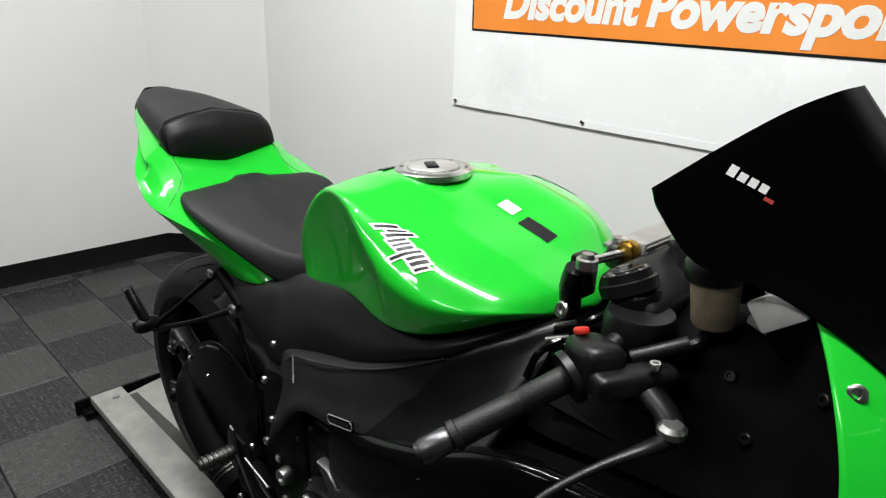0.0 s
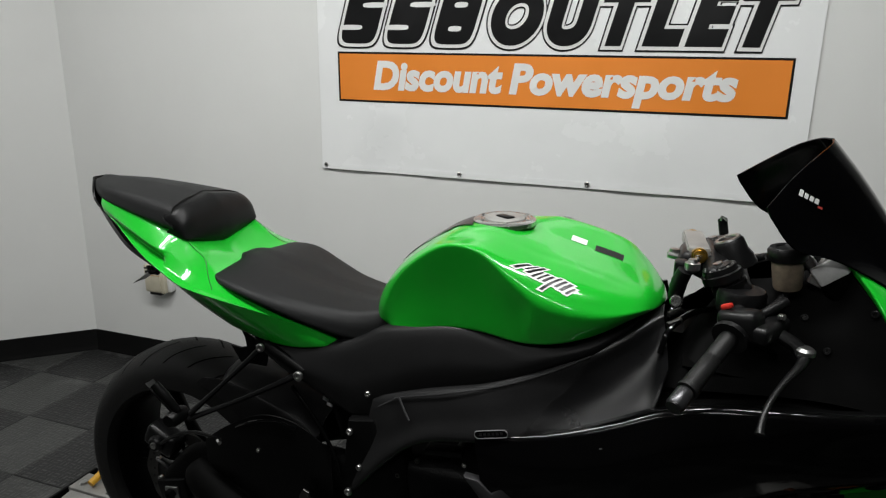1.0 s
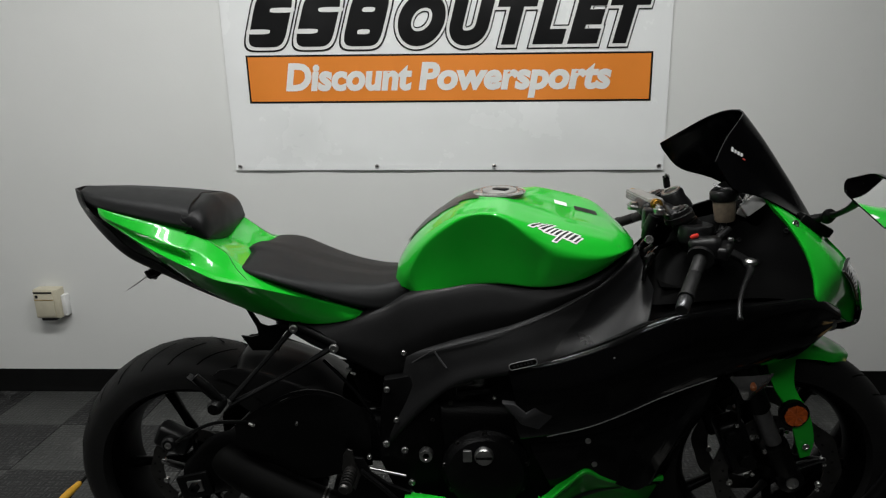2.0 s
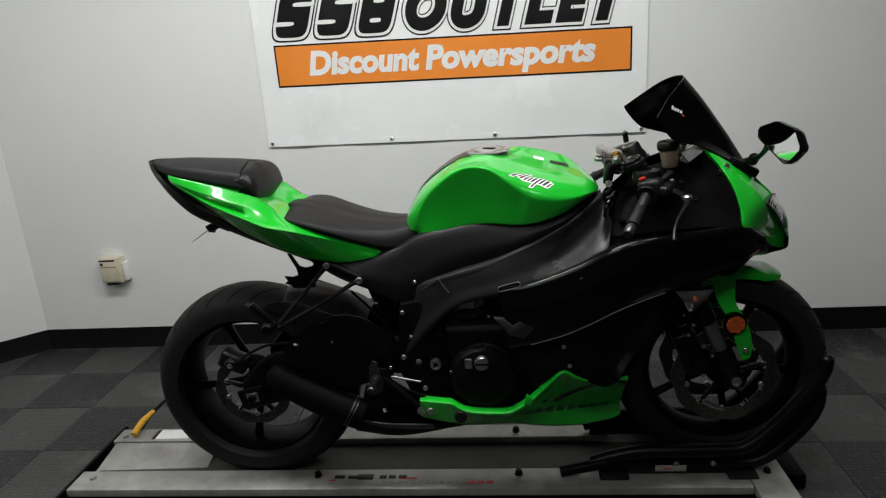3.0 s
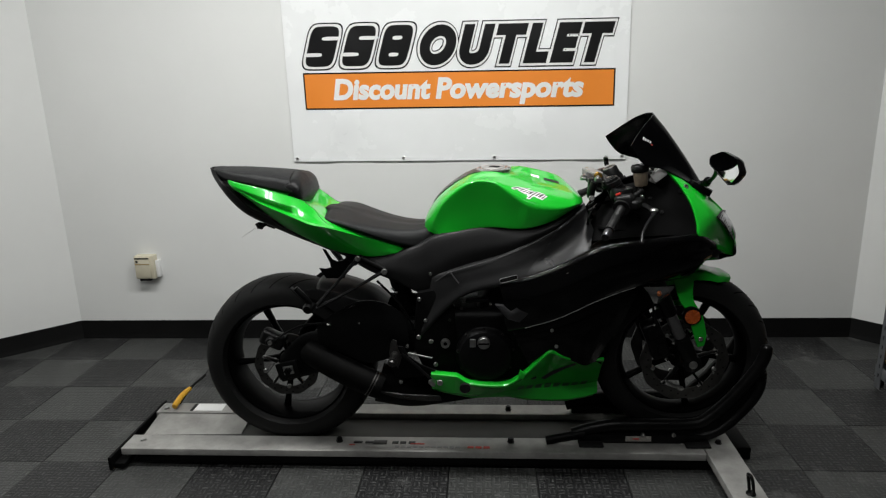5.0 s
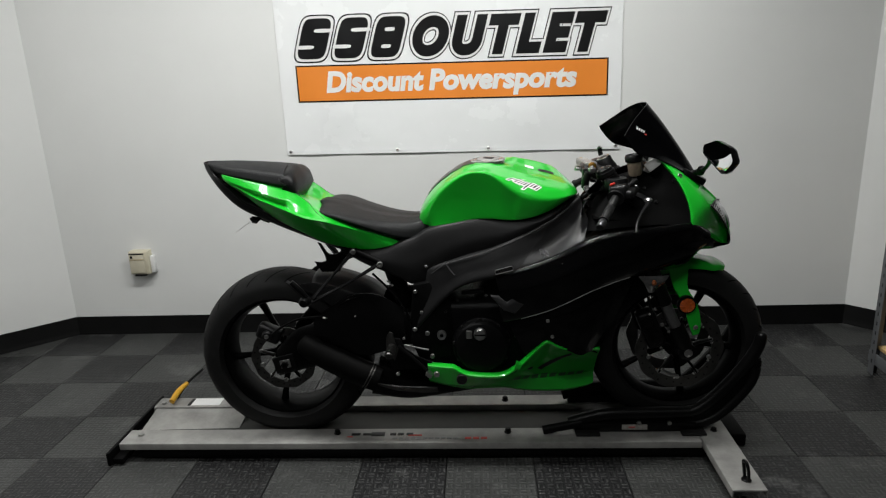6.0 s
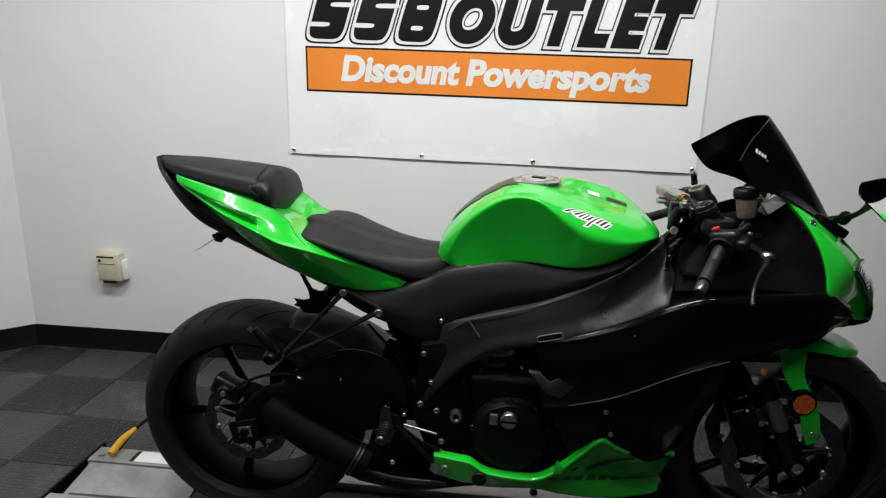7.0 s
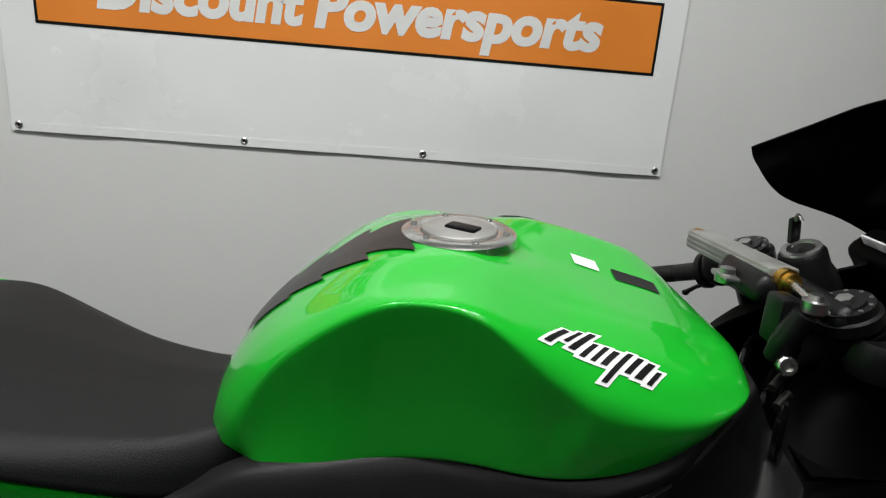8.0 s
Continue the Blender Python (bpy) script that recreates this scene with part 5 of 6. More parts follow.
for s in (-1, 1):
    lens = [[(1.444, 0.152, 0.890), (1.472, 0.108, 0.899), (1.492, 0.078, 0.894)], [(1.470, 0.131, 0.866), (1.494, 0.099, 0.868), (1.518, 0.073, 0.858)], [(1.492, 0.111, 0.841), (1.514, 0.086, 0.836), (1.534, 0.067, 0.824)], [(1.526, 0.072, 0.797), (1.535, 0.065, 0.797), (1.543, 0.058, 0.795)]]
    lens = [[Vector((x, s * y, z)) for x, y, z in r] for r in lens]
    hl = part("headlight", loft(lens, 20, 14, thick=0.003), CLEAR, nose, "clear headlight lens with dark ribs")
    bm = bmesh.new()
    out = Vector((0.0012, s * 0.0012, 0.0008))
    edge, mid = spline([r[0] for r in lens], 12), spline([r[1] for r in lens], 12)
    tube(bm, [p + out * 0.5 for p in edge], 0.0024, 24, 6)
    tube(bm, [edge[0] + out * 0.5, mid[0] + out * 0.5, lens[0][2] + out * 0.5], 0.0030, 10, 6)
    for k in range(1, 11):
        tube(bm, [Vector(edge[k]) + out * 0.4, Vector(edge[k]).lerp(Vector(mid[max(0, k - 1)]), 0.75) + out * 0.4], (0.0008, 0.0016, 0.0011)[k % 3], 4, 6)
    pieces("reflector_rib", bm, BLACK_INK, hl, "dark reflector rib")
rows = [[(1.30, -0.10, 0.700), (1.36, -0.12, 0.715), (1.43, -0.10, 0.742), (1.50, -0.06, 0.732)], [(1.30, 0.0, 0.69), (1.36, 0.0, 0.70), (1.43, 0.0, 0.715), (1.50, 0.0, 0.722)], [(1.30, 0.10, 0.700), (1.36, 0.12, 0.715), (1.43, 0.10, 0.742), (1.50, 0.06, 0.732)]]
part("chin_panel", loft(rows, 16, 14, thick=0.003), BLACK_MATT, bike, "matt black chin panel")
part("chin_duct", tube(bmesh.new(), [(1.26, -0.14, 0.69), (1.34, -0.13, 0.705), (1.42, -0.10, 0.73)], [0.02, 0.02, 0.012], 10, 10), BLACK_MATT, bike)

# windscreen
rows = []
for (xc, zc, xs, ys, zs) in ((1.270, 1.206, 1.160, 0.172, 1.118), (1.282, 1.192, 1.172, 0.174, 1.098), (1.325, 1.140, 1.208, 0.160, 1.058), (1.385, 1.056, 1.275, 0.126, 1.038), (1.437, 0.972, 1.360, 0.105, 0.994), (1.454, 0.944, 1.400, 0.098, 0.955)):
    rows.append([(xc + (xs - xc) * a, -ys * b, zc + (zs - zc) * c) for a, b, c in ((0, 0, 0), (0.10, 0.27, 0.05), (0.34, 0.49, 0.24), (0.66, 0.70, 0.58), (1, 1, 1))])
screen_bm = loft(rows, 40, 30, mirror=True, thick=0.003)
for v in screen_bm.verts:
    v.co.x, v.co.y = v.co.x - 0.05 * v.co.y, v.co.y + 0.012 * min(1.0, max(0.0, (v.co.z - 0.96) / 0.12))
screen = part("windscreen", screen_bm, TINT, bike, "black tinted double-bubble windscreen", 70)
ST = tree_of(screen)
for s in (-1, 1):
    part("screen_mark", decal(ST, [rect(-0.020 + 0.0090 * k, -0.020 + 0.0090 * k + 0.0066, -0.0035, 0.0040 + (0.002 if k == 0 else 0), 0.25) for k in range(4)], (1.230, s * 0.5, 1.126), (1, 0, -0.5), (0, 0, 1), (0, -s, 0), 0.0012), WHITE_INK, screen, "white maker mark as plain bars")
    part("screen_dot", decal(ST, [rect(0.014, 0.022, -0.008, -0.0045, 0.25)], (1.230, s * 0.5, 1.126), (1, 0, -0.5), (0, 0, 1), (0, -s, 0), 0.0012), RED_INK, screen, "red curved mark")
bm = bmesh.new()
tube(bm, [(1.40, -0.098, 0.962), (1.44, -0.07, 0.958), (1.462, 0.0, 0.95), (1.44, 0.07, 0.958), (1.40, 0.098, 0.962)], 0.008, 20, 10, 0.5)
part("screen_base", bm, BLACK_SATIN, screen)

# mirror on its stalk
mirror = new("mirror")
mirror.parent = bike
mirror["label"] = "black six-sided mirror on a folding stalk"
bm = bmesh.new()
tube(bm, [(1.388, -0.085, 0.978), (1.412, -0.108, 0.992), (1.418, -0.150, 1.008), (1.412, -0.200, 1.030), (1.405, -0.240, 1.052)], [0.013, 0.010, 0.0065, 0.0065, 0.010], 18, 12, 0.9)
block(bm, (1.405, -0.09, 0.972), (0.075, 0.035, 0.022), 0.006, (0, 30, 0))
turned(bm, (1.416, -0.112, 0.988), (1.417, -0.130, 1.006), [(0, 0.011), (0.2, 0.013), (0.8, 0.013), (1, 0.010)], 16)
part("stalk", bm, BLACK_SATIN, mirror)
H_OUT = [(u, v * 0.804 + 0.0167) for u, v in [(-0.006, 0.012), (-0.002, 0.026), (0.050, 0.056), (0.064, 0.060), (0.122, 0.054), (0.134, 0.048), (0.164, 0.008), (0.164, -0.006), (0.134, -0.056), (0.122, -0.060), (0.012, -0.016), (0.000, -0.008)]]
MM = pose(1.384, -0.222, 1.058) @ pose(0, 0, 0, -6, 6, -76) @ Matrix.Scale(0.88, 4)


def mirror_shell(scale, depth, back):
    base = [(0.083 + (u - 0.083) * scale, (v - 0.0) * scale) for u, v in H_OUT]
    pts = [(p[0], p[1]) for p in straight([(u, v, 0) for u, v in base] + [(*base[0], 0)], 49)[:-1]]
    return [Vector((u, depth, v)) for u, v in pts]


bm = bmesh.new()
prof_rings = [mirror_shell(0.93, 0.004, 0), mirror_shell(1.0, 0.0, 0), mirror_shell(1.0, 0.014, 0), mirror_shell(0.86, 0.034, 0), mirror_shell(0.5, 0.044, 0)]
vs = grid(bm, prof_rings, close_v=True)
bm.faces.new(vs[-1])
bmesh.ops.transform(bm, matrix=MM, verts=bm.verts)
part("housing", bm, BLACK_GLOSS, mirror, "gloss black mirror housing")
bm = bmesh.new()
bm.faces.new([bm.verts.new(p) for p in mirror_shell(0.935, 0.003, 0)])
bmesh.ops.transform(bm, matrix=MM, verts=bm.verts)
part("glass", bm, MIRROR, mirror, "mirror glass")

# fork, fender, brakes
FORK_TOP = Vector((1.135, 0, 0.985))
FORK_LOW = Vector((1.414, 0, 0.375))
for s in (-1, 1):
    y = s * 0.098
    a, b = FORK_TOP + Vector((0, y, 0)), FORK_LOW + Vector((0, y, 0))
    fork = part("fork_leg", turned(bmesh.new(), a, b, [(0, 0.027), (0.64, 0.027), (0.65, 0.025), (0.71, 0.025), (0.715, 0.018), (0.855, 0.018), (0.857, 0.03), (0.97, 0.028), (1, 0.02)], 24), BLACK_SATIN, bike, "black fork leg")
    part("slider", turned(bmesh.new(), a.lerp(b, 0.722), a.lerp(b, 0.85), [(0, 0.019), (1, 0.019)], 24), SLIDER, fork, "bare steel slider")
    part("axle_clamp", turned(bmesh.new(), FORK_LOW + Vector((0, y - 0.024, 0)), FORK_LOW + Vector((0, y + 0.024, 0)), [(0, 0.024), (0.1, 0.03), (0.9, 0.03), (1, 0.024)], 20), BLACK_SATIN, fork)
    part("axle_bolt", bolt(bmesh.new(), FORK_LOW + Vector((0, s * 0.122, 0)), 0.014, 0.006, (0, s, 0)), STEEL, fork)
    # radial caliper behind the leg
    bm = bmesh.new()
    block(bm, (1.292, s * 0.085, 0.455), (0.062, 0.062, 0.135), 0.012, (0, -22, 0), 3)
    for k in range(2):
        turned(bm, (1.272 + 0.038 * k, s * 0.110, 0.487 - 0.058 * k), (1.272 + 0.038 * k, s * 0.128, 0.487 - 0.058 * k), [(0, 0.020), (0.7, 0.020), (1, 0.016)], 16)
    cal = part("brake_caliper", bm, BLACK_SATIN, bike, "black radial brake caliper")
    bm = bmesh.new()
    for bx, bz2 in ((1.277, 0.520), (1.322, 0.397), (1.344, 0.455)):
        bolt(bm, (bx, s * 0.120, bz2), 0.006, 0.006, (0, s, 0))
    pieces("caliper_bolt", bm, BRIGHT, cal)
    part("brake_hose", tube(bmesh.new(), [(1.29, s * 0.11, 0.50), (1.27, s * 0.13, 0.58), (1.24, s * 0.11, 0.70)], 0.005, 14, 8), BLACK_SATIN, bike)
rows = []
for k in range(13):
    t = radians(63 + 46 * k / 12)
    r = 0.309 + (0.006 if k < 2 else 0)
    w = 0.066 - (0.020 if k == 0 else 0.006 if k == 1 else 0)
    p = Vector((FA[0], 0, FA[2]))
    rows.append([(p.x + (r + d) * math.cos(t), -y, p.z + (r + d) * math.sin(t)) for d, y in ((0.010, 0.0), (0.009, w * 0.5), (0.004, w * 0.88), (-0.004, w), (-0.012 - (0.022 if k > 6 else 0.002 * k), w + 0.002))])
fender = part("front_fender", loft(rows, 48, 22, mirror=True, thick=0.003), GREEN, bike, "glossy green front fender", 60)
for s in (-1, 1):
    bm = loft([[(1.345, s * 0.076, 0.660), (1.412, s * 0.074, 0.672)], [(1.362, s * 0.094, 0.600), (1.408, s * 0.092, 0.602)], [(1.385, s * 0.124, 0.560), (1.432, s * 0.120, 0.552)], [(1.405, s * 0.126, 0.492), (1.449, s * 0.122, 0.487)], [(1.424, s * 0.124, 0.440), (1.446, s * 0.120, 0.444)]], 24, 8, thick=0.004)
    stay = part("fender_stay", bm, GREEN, fender, "green fender stay down the fork leg")
    part("stay_bolt", bolt(bmesh.new(), (1.430, s * 0.127, 0.472), 0.008, 0.005, (0, s, 0)), BRIGHT, stay)
    rf = part("side_reflector", turned(bmesh.new(), (1.396, s * 0.120, 0.553), (1.396, s * 0.136, 0.553), [(0, 0.031), (0.8, 0.031), (0.85, 0.026), (1, 0.0255)], 36), BLACK_SATIN, bike, "round amber reflector in a black cup")
    for k in range(8):
        t0, t1 = 2 * math.pi * k / 8, 2 * math.pi * (k + 1) / 8
        c = Vector((1.396, s * 0.1385, 0.553))
        pts = [c] + [c + Vector((0.0245 * math.cos(t0 + (t1 - t0) * j / 4), s * (-0.0022 if j in (0, 4) else 0.0004), 0.0245 * math.sin(t0 + (t1 - t0) * j / 4))) for j in range(5)]
        bm = bmesh.new()
        vsx = [bm.verts.new(p) for p in pts]
        for j in range(1, 5):
            bm.faces.new((vsx[0], vsx[j], vsx[j + 1]))
        part("reflector_facet", bm, AMBER, rf, "amber lens facet", 5)

# engine
eng = part("engine", block(block(bmesh.new(), (0.72, 0, 0.46), (0.36, 0.34, 0.26), 0.03, seg=3), (0.84, 0, 0.60), (0.26, 0.30, 0.20), 0.03, (0, 28, 0), 3), ENGINE, bike, "black engine casing")
for s in (-1, 1):
    part("clutch_cover", turned(bmesh.new(), (0.716, s * 0.165, 0.442), (0.716, s * 0.210, 0.442), [(0, 0.098), (0.45, 0.098), (0.6, 0.090), (0.9, 0.084), (1, 0.070)], 40), ENGINE, eng, "round black clutch cover")
    capo = part("oil_cap", turned(bmesh.new(), (0.712, s * 0.205, 0.494), (0.712, s * 0.222, 0.494), [(0, 0.021), (0.7, 0.021), (1, 0.018)], 24), STEEL if s < 0 else ENGINE, eng, "grey oil filler cap")
    part("cap_slot", block(bmesh.new(), (0.712, s * 0.223, 0.494), (0.036, 0.003, 0.006), 0.001), BLACK_SATIN, capo)
    part("sensor_plate", block(bmesh.new(), (0.676, s * 0.210, 0.492), (0.020, 0.010, 0.028), 0.003), STEEL, eng)
    bm = bmesh.new()
    for k in range(9):
        t = 2 * math.pi * k / 9 + 0.2
        bolt(bm, (0.716 + 0.092 * math.cos(t), s * 0.186, 0.442 + 0.092 * math.sin(t)), 0.0055, 0.006, (0, s, 0))
    for bx, bz2 in ((0.86, 0.60), (0.815, 0.52), (0.83, 0.47), (0.875, 0.43), (0.60, 0.56), (0.64, 0.60)):
        bolt(bm, (bx, s * 0.172, bz2), 0.005, 0.006, (0, s, 0))
    pieces("cover_bolt", bm, DISC_STEEL, eng)
    part("cylinder_fin", block(bmesh.new(), (0.69, s * 0.16, 0.625), (0.075, 0.03, 0.012), 0.004, (0, -5, 0)), ENGINE, eng)
part("oil_pan", block(bmesh.new(), (0.76, 0, 0.30), (0.34, 0.22, 0.09), 0.03, seg=3), ENGINE, eng)
part("radiator", block(bmesh.new(), (1.05, 0, 0.56), (0.05, 0.36, 0.30), 0.01, (0, 14, 0)), BLACK_MATT, bike, "black radiator behind the front wheel")
part("airbox", block(bmesh.new(), (0.86, 0, 0.78), (0.36, 0.27, 0.17), 0.04, (0, -12, 0), 3), BLACK_MATT, bike, "black airbox under the tank")
part("seat_rail", block(bmesh.new(), (0.40, 0, 0.76), (0.30, 0.24, 0.09), 0.02, (0, 12, 0), 3), BLACK_MATT, bike, "black rear subframe")
for s in (-1, 1):
    bm = plate(bmesh.new(), [(0.495, 0.655), (0.55, 0.665), (0.615, 0.60), (0.63, 0.45), (0.60, 0.34), (0.53, 0.33), (0.50, 0.40), (0.475, 0.46), (0.485, 0.58)], s * 0.130, s * 0.176, 0.010)
    fp = part("pivot_plate", bm, BLACK_MATT, bike, "matt black frame plate")
    part("pivot_bolt", ring(bmesh.new(), (0.585, s * 0.192, 0.486), [(-0.010, 0.006), (0.010 if s > 0 else -0.014, 0.008), (0.010 if s > 0 else -0.014, 0.014), (0.0, 0.016), (0.006, 0.014)], 24), STEEL, fp, "steel pivot ring")
    bm = bmesh.new()
    for bx, bz2, r in ((0.502, 0.633, 0.007), (0.495, 0.500, 0.008), (0.536, 0.485, 0.008), (0.549, 0.402, 0.008), (0.545, 0.372, 0.010), (0.52, 0.56, 0.006)):
        bolt(bm, (bx, s * 0.176, bz2), r, 0.006, (0, s, 0))
    pieces("frame_bolt", bm, STEEL, fp)

# swingarm, rear brake, exhaust
for s in (-1, 1):
    rows = []
    for x, z, h, w in ((0.0, 0.36, 0.050, 0.016), (0.08, 0.410, 0.078, 0.018), (0.20, 0.44, 0.075, 0.022), (0.32, 0.475, 0.066, 0.026), (0.42, 0.49, 0.066, 0.03), (0.54, 0.485, 0.06, 0.035)):
        yy = 0.125 + 0.02 * (1 - x / 0.54) * 0
        rows.append([(x, s * (yy + w * math.cos(t)), z + h * math.sin(t)) for t in [2 * math.pi * j / 12 for j in range(13)]])
    part("swingarm", loft(rows, 20, 25, cap=True), BLACK_MATT, bike, "black swingarm")
    bm = block(bmesh.new(), (0.030, s * 0.146, 0.366), (0.080, 0.014, 0.062), 0.006, (0, -14, 0))
    ax = part("axle_block", bm, BLACK_SATIN, bike)
    part("axle_plate", block(bmesh.new(), (0.034, s * 0.156, 0.369), (0.036, 0.006, 0.030), 0.002, (0, -10, 0)), STEEL, ax, "bright axle plate")
    part("axle_nut", turned(bmesh.new(), (0.034, s * 0.156, 0.369), (0.034, s * 0.172, 0.369), [(0, 0.013), (0.9, 0.013), (1, 0.010), (1, 0.006), (0.4, 0.006)], 6), BLACK_SATIN, ax)
    far = 0.085 if s > 0 else 0.0  # the chain side guard is low
    part("heel_guard", loft([[(x, s * y, z) for x, y, z in r] for r in ([(0.148, 0.165, 0.535 - far / 3), (0.155, 0.170, 0.485), (0.175, 0.160, 0.452)], [(0.215, 0.172, 0.585 - far), (0.225, 0.180, 0.50), (0.235, 0.168, 0.438)], [(0.300, 0.174, 0.626 - far), (0.305, 0.184, 0.52), (0.310, 0.170, 0.405)], [(0.380, 0.174, 0.622 - far), (0.385, 0.184, 0.53 - far / 3), (0.390, 0.172, 0.42)], [(0.455, 0.168, 0.575 - far / 2), (0.46, 0.176, 0.50), (0.46, 0.168, 0.44)])], 26, 18, thick=0.004), BLACK_SATIN, bike, "black heel guard over the swingarm")
bm = bmesh.new()
block(bm, (-0.030, -0.096, 0.462), (0.085, 0.05, 0.055), 0.012, (0, 25, 0), 3)
turned(bm, (-0.030, -0.118, 0.462), (-0.030, -0.134, 0.462), [(0, 0.020), (0.7, 0.019), (1, 0.014)], 18)
rc = part("brake_caliper", bm, COCKPIT, bike, "black rear brake caliper")
part("caliper_bolt", bolt(bmesh.new(), (-0.030, -0.134, 0.462), 0.008, 0.004), STEEL, rc)
part("brake_hose", tube(bmesh.new(), [(-0.010, -0.13, 0.470), (0.03, -0.14, 0.50), (0.095, -0.15, 0.532), (0.165, -0.165, 0.545), (0.196, -0.17, 0.548)], 0.0042, 24, 8), BLACK_SATIN, bike, "rear brake hose")
part("hose_end", turned(bmesh.new(), (0.190, -0.176, 0.546), (0.200, -0.184, 0.547), [(0, 0.005), (1, 0.004)], 10), BRIGHT, bike)
bm = bmesh.new()
tube(bm, [(0.105, -0.135, 0.440), (0.130, -0.150, 0.426), (0.20, -0.162, 0.390), (0.29, -0.165, 0.343), (0.36, -0.165, 0.312)], [0.036, 0.042, 0.045, 0.046, 0.044], 24, 28)
muf = part("exhaust", bm, EXHAUST, bike, "stubby matt black exhaust")
bm = bmesh.new()
for f in (0.322, 0.330):
    turned(bm, (f, -0.166, 0.329 - (f - 0.322) * 0.5), (f + 0.0035, -0.166, 0.327 - (f - 0.322) * 0.5), [(0, 0.047), (1, 0.047)], 30)
part("clamp_band", bm, DISC_STEEL, muf, "thin steel clamp bands")
part("collector", tube(bmesh.new(), [(0.34, -0.10, 0.30), (0.46, -0.09, 0.268), (0.60, -0.06, 0.262), (0.80, -0.03, 0.27)], [0.07, 0.062, 0.052, 0.045], 16, 20), BLACK_MATT, muf)
part("heat_shield", loft([[(0.34, -0.165, 0.300), (0.34, -0.14, 0.255)], [(0.44, -0.178, 0.292), (0.44, -0.14, 0.248)], [(0.56, -0.17, 0.284), (0.56, -0.13, 0.246)]], 10, 6, thick=0.004), DUCT_GREY, muf)
# hugger over the rear tyre and the undertray bracket above it
rows = []
for k, (tx, tz) in enumerate(((0.128, 0.656), (0.148, 0.670), (0.196, 0.667), (0.238, 0.657), (0.288, 0.639), (0.334, 0.617), (0.376, 0.582))):
    t = radians(74 - 46 * k / 6)
    lx, lz = RA[0] + 0.285 * math.cos(t), RA[2] + 0.285 * math.sin(t)
    rows.append([(tx, 0, tz - 0.004), (tx, -0.05, tz - 0.012), (tx + 0.002, -0.092, tz - 0.032), (tx * 0.6 + lx * 0.4, -0.106, tz * 0.6 + lz * 0.4), (lx, -0.108, lz)])
part("rear_hugger", loft(rows, 30, 20, mirror=True, thick=0.004), COVER, bike, "black rear hugger fender")
bm = plate(bmesh.new(), [(0.158, 0.775), (0.170, 0.771), (0.190, 0.736), (0.207, 0.730), (0.225, 0.733), (0.244, 0.747), (0.270, 0.768), (0.288, 0.757), (0.238, 0.704), (0.230, 0.668), (0.165, 0.668), (0.141, 0.706), (0.166, 0.703), (0.183, 0.708), (0.180, 0.728)], -0.052, -0.044, 0.002)
part("undertray", bm, BLACK_SATIN, bike, "black undertray bracket")
part("shock", turned(bmesh.new(), (0.408, -0.06, 0.70), (0.455, -0.06, 0.55), [(0, 0.02), (0.1, 0.03), (0.9, 0.03), (1, 0.02)], 20), BLACK_SATIN, bike, "rear shock")
# white bars put in for the bright wall seen between the coils
bm = bmesh.new()
for k in range(2):
    block(bm, (0.403 + 0.009 * k, -0.094, 0.642 - 0.011 * k), (0.014, 0.005, 0.006), 0.002, (0, 20, 0))
pieces("shock_coil", bm, WHITE_INK, bike, "white bars for the wall seen between the coils")
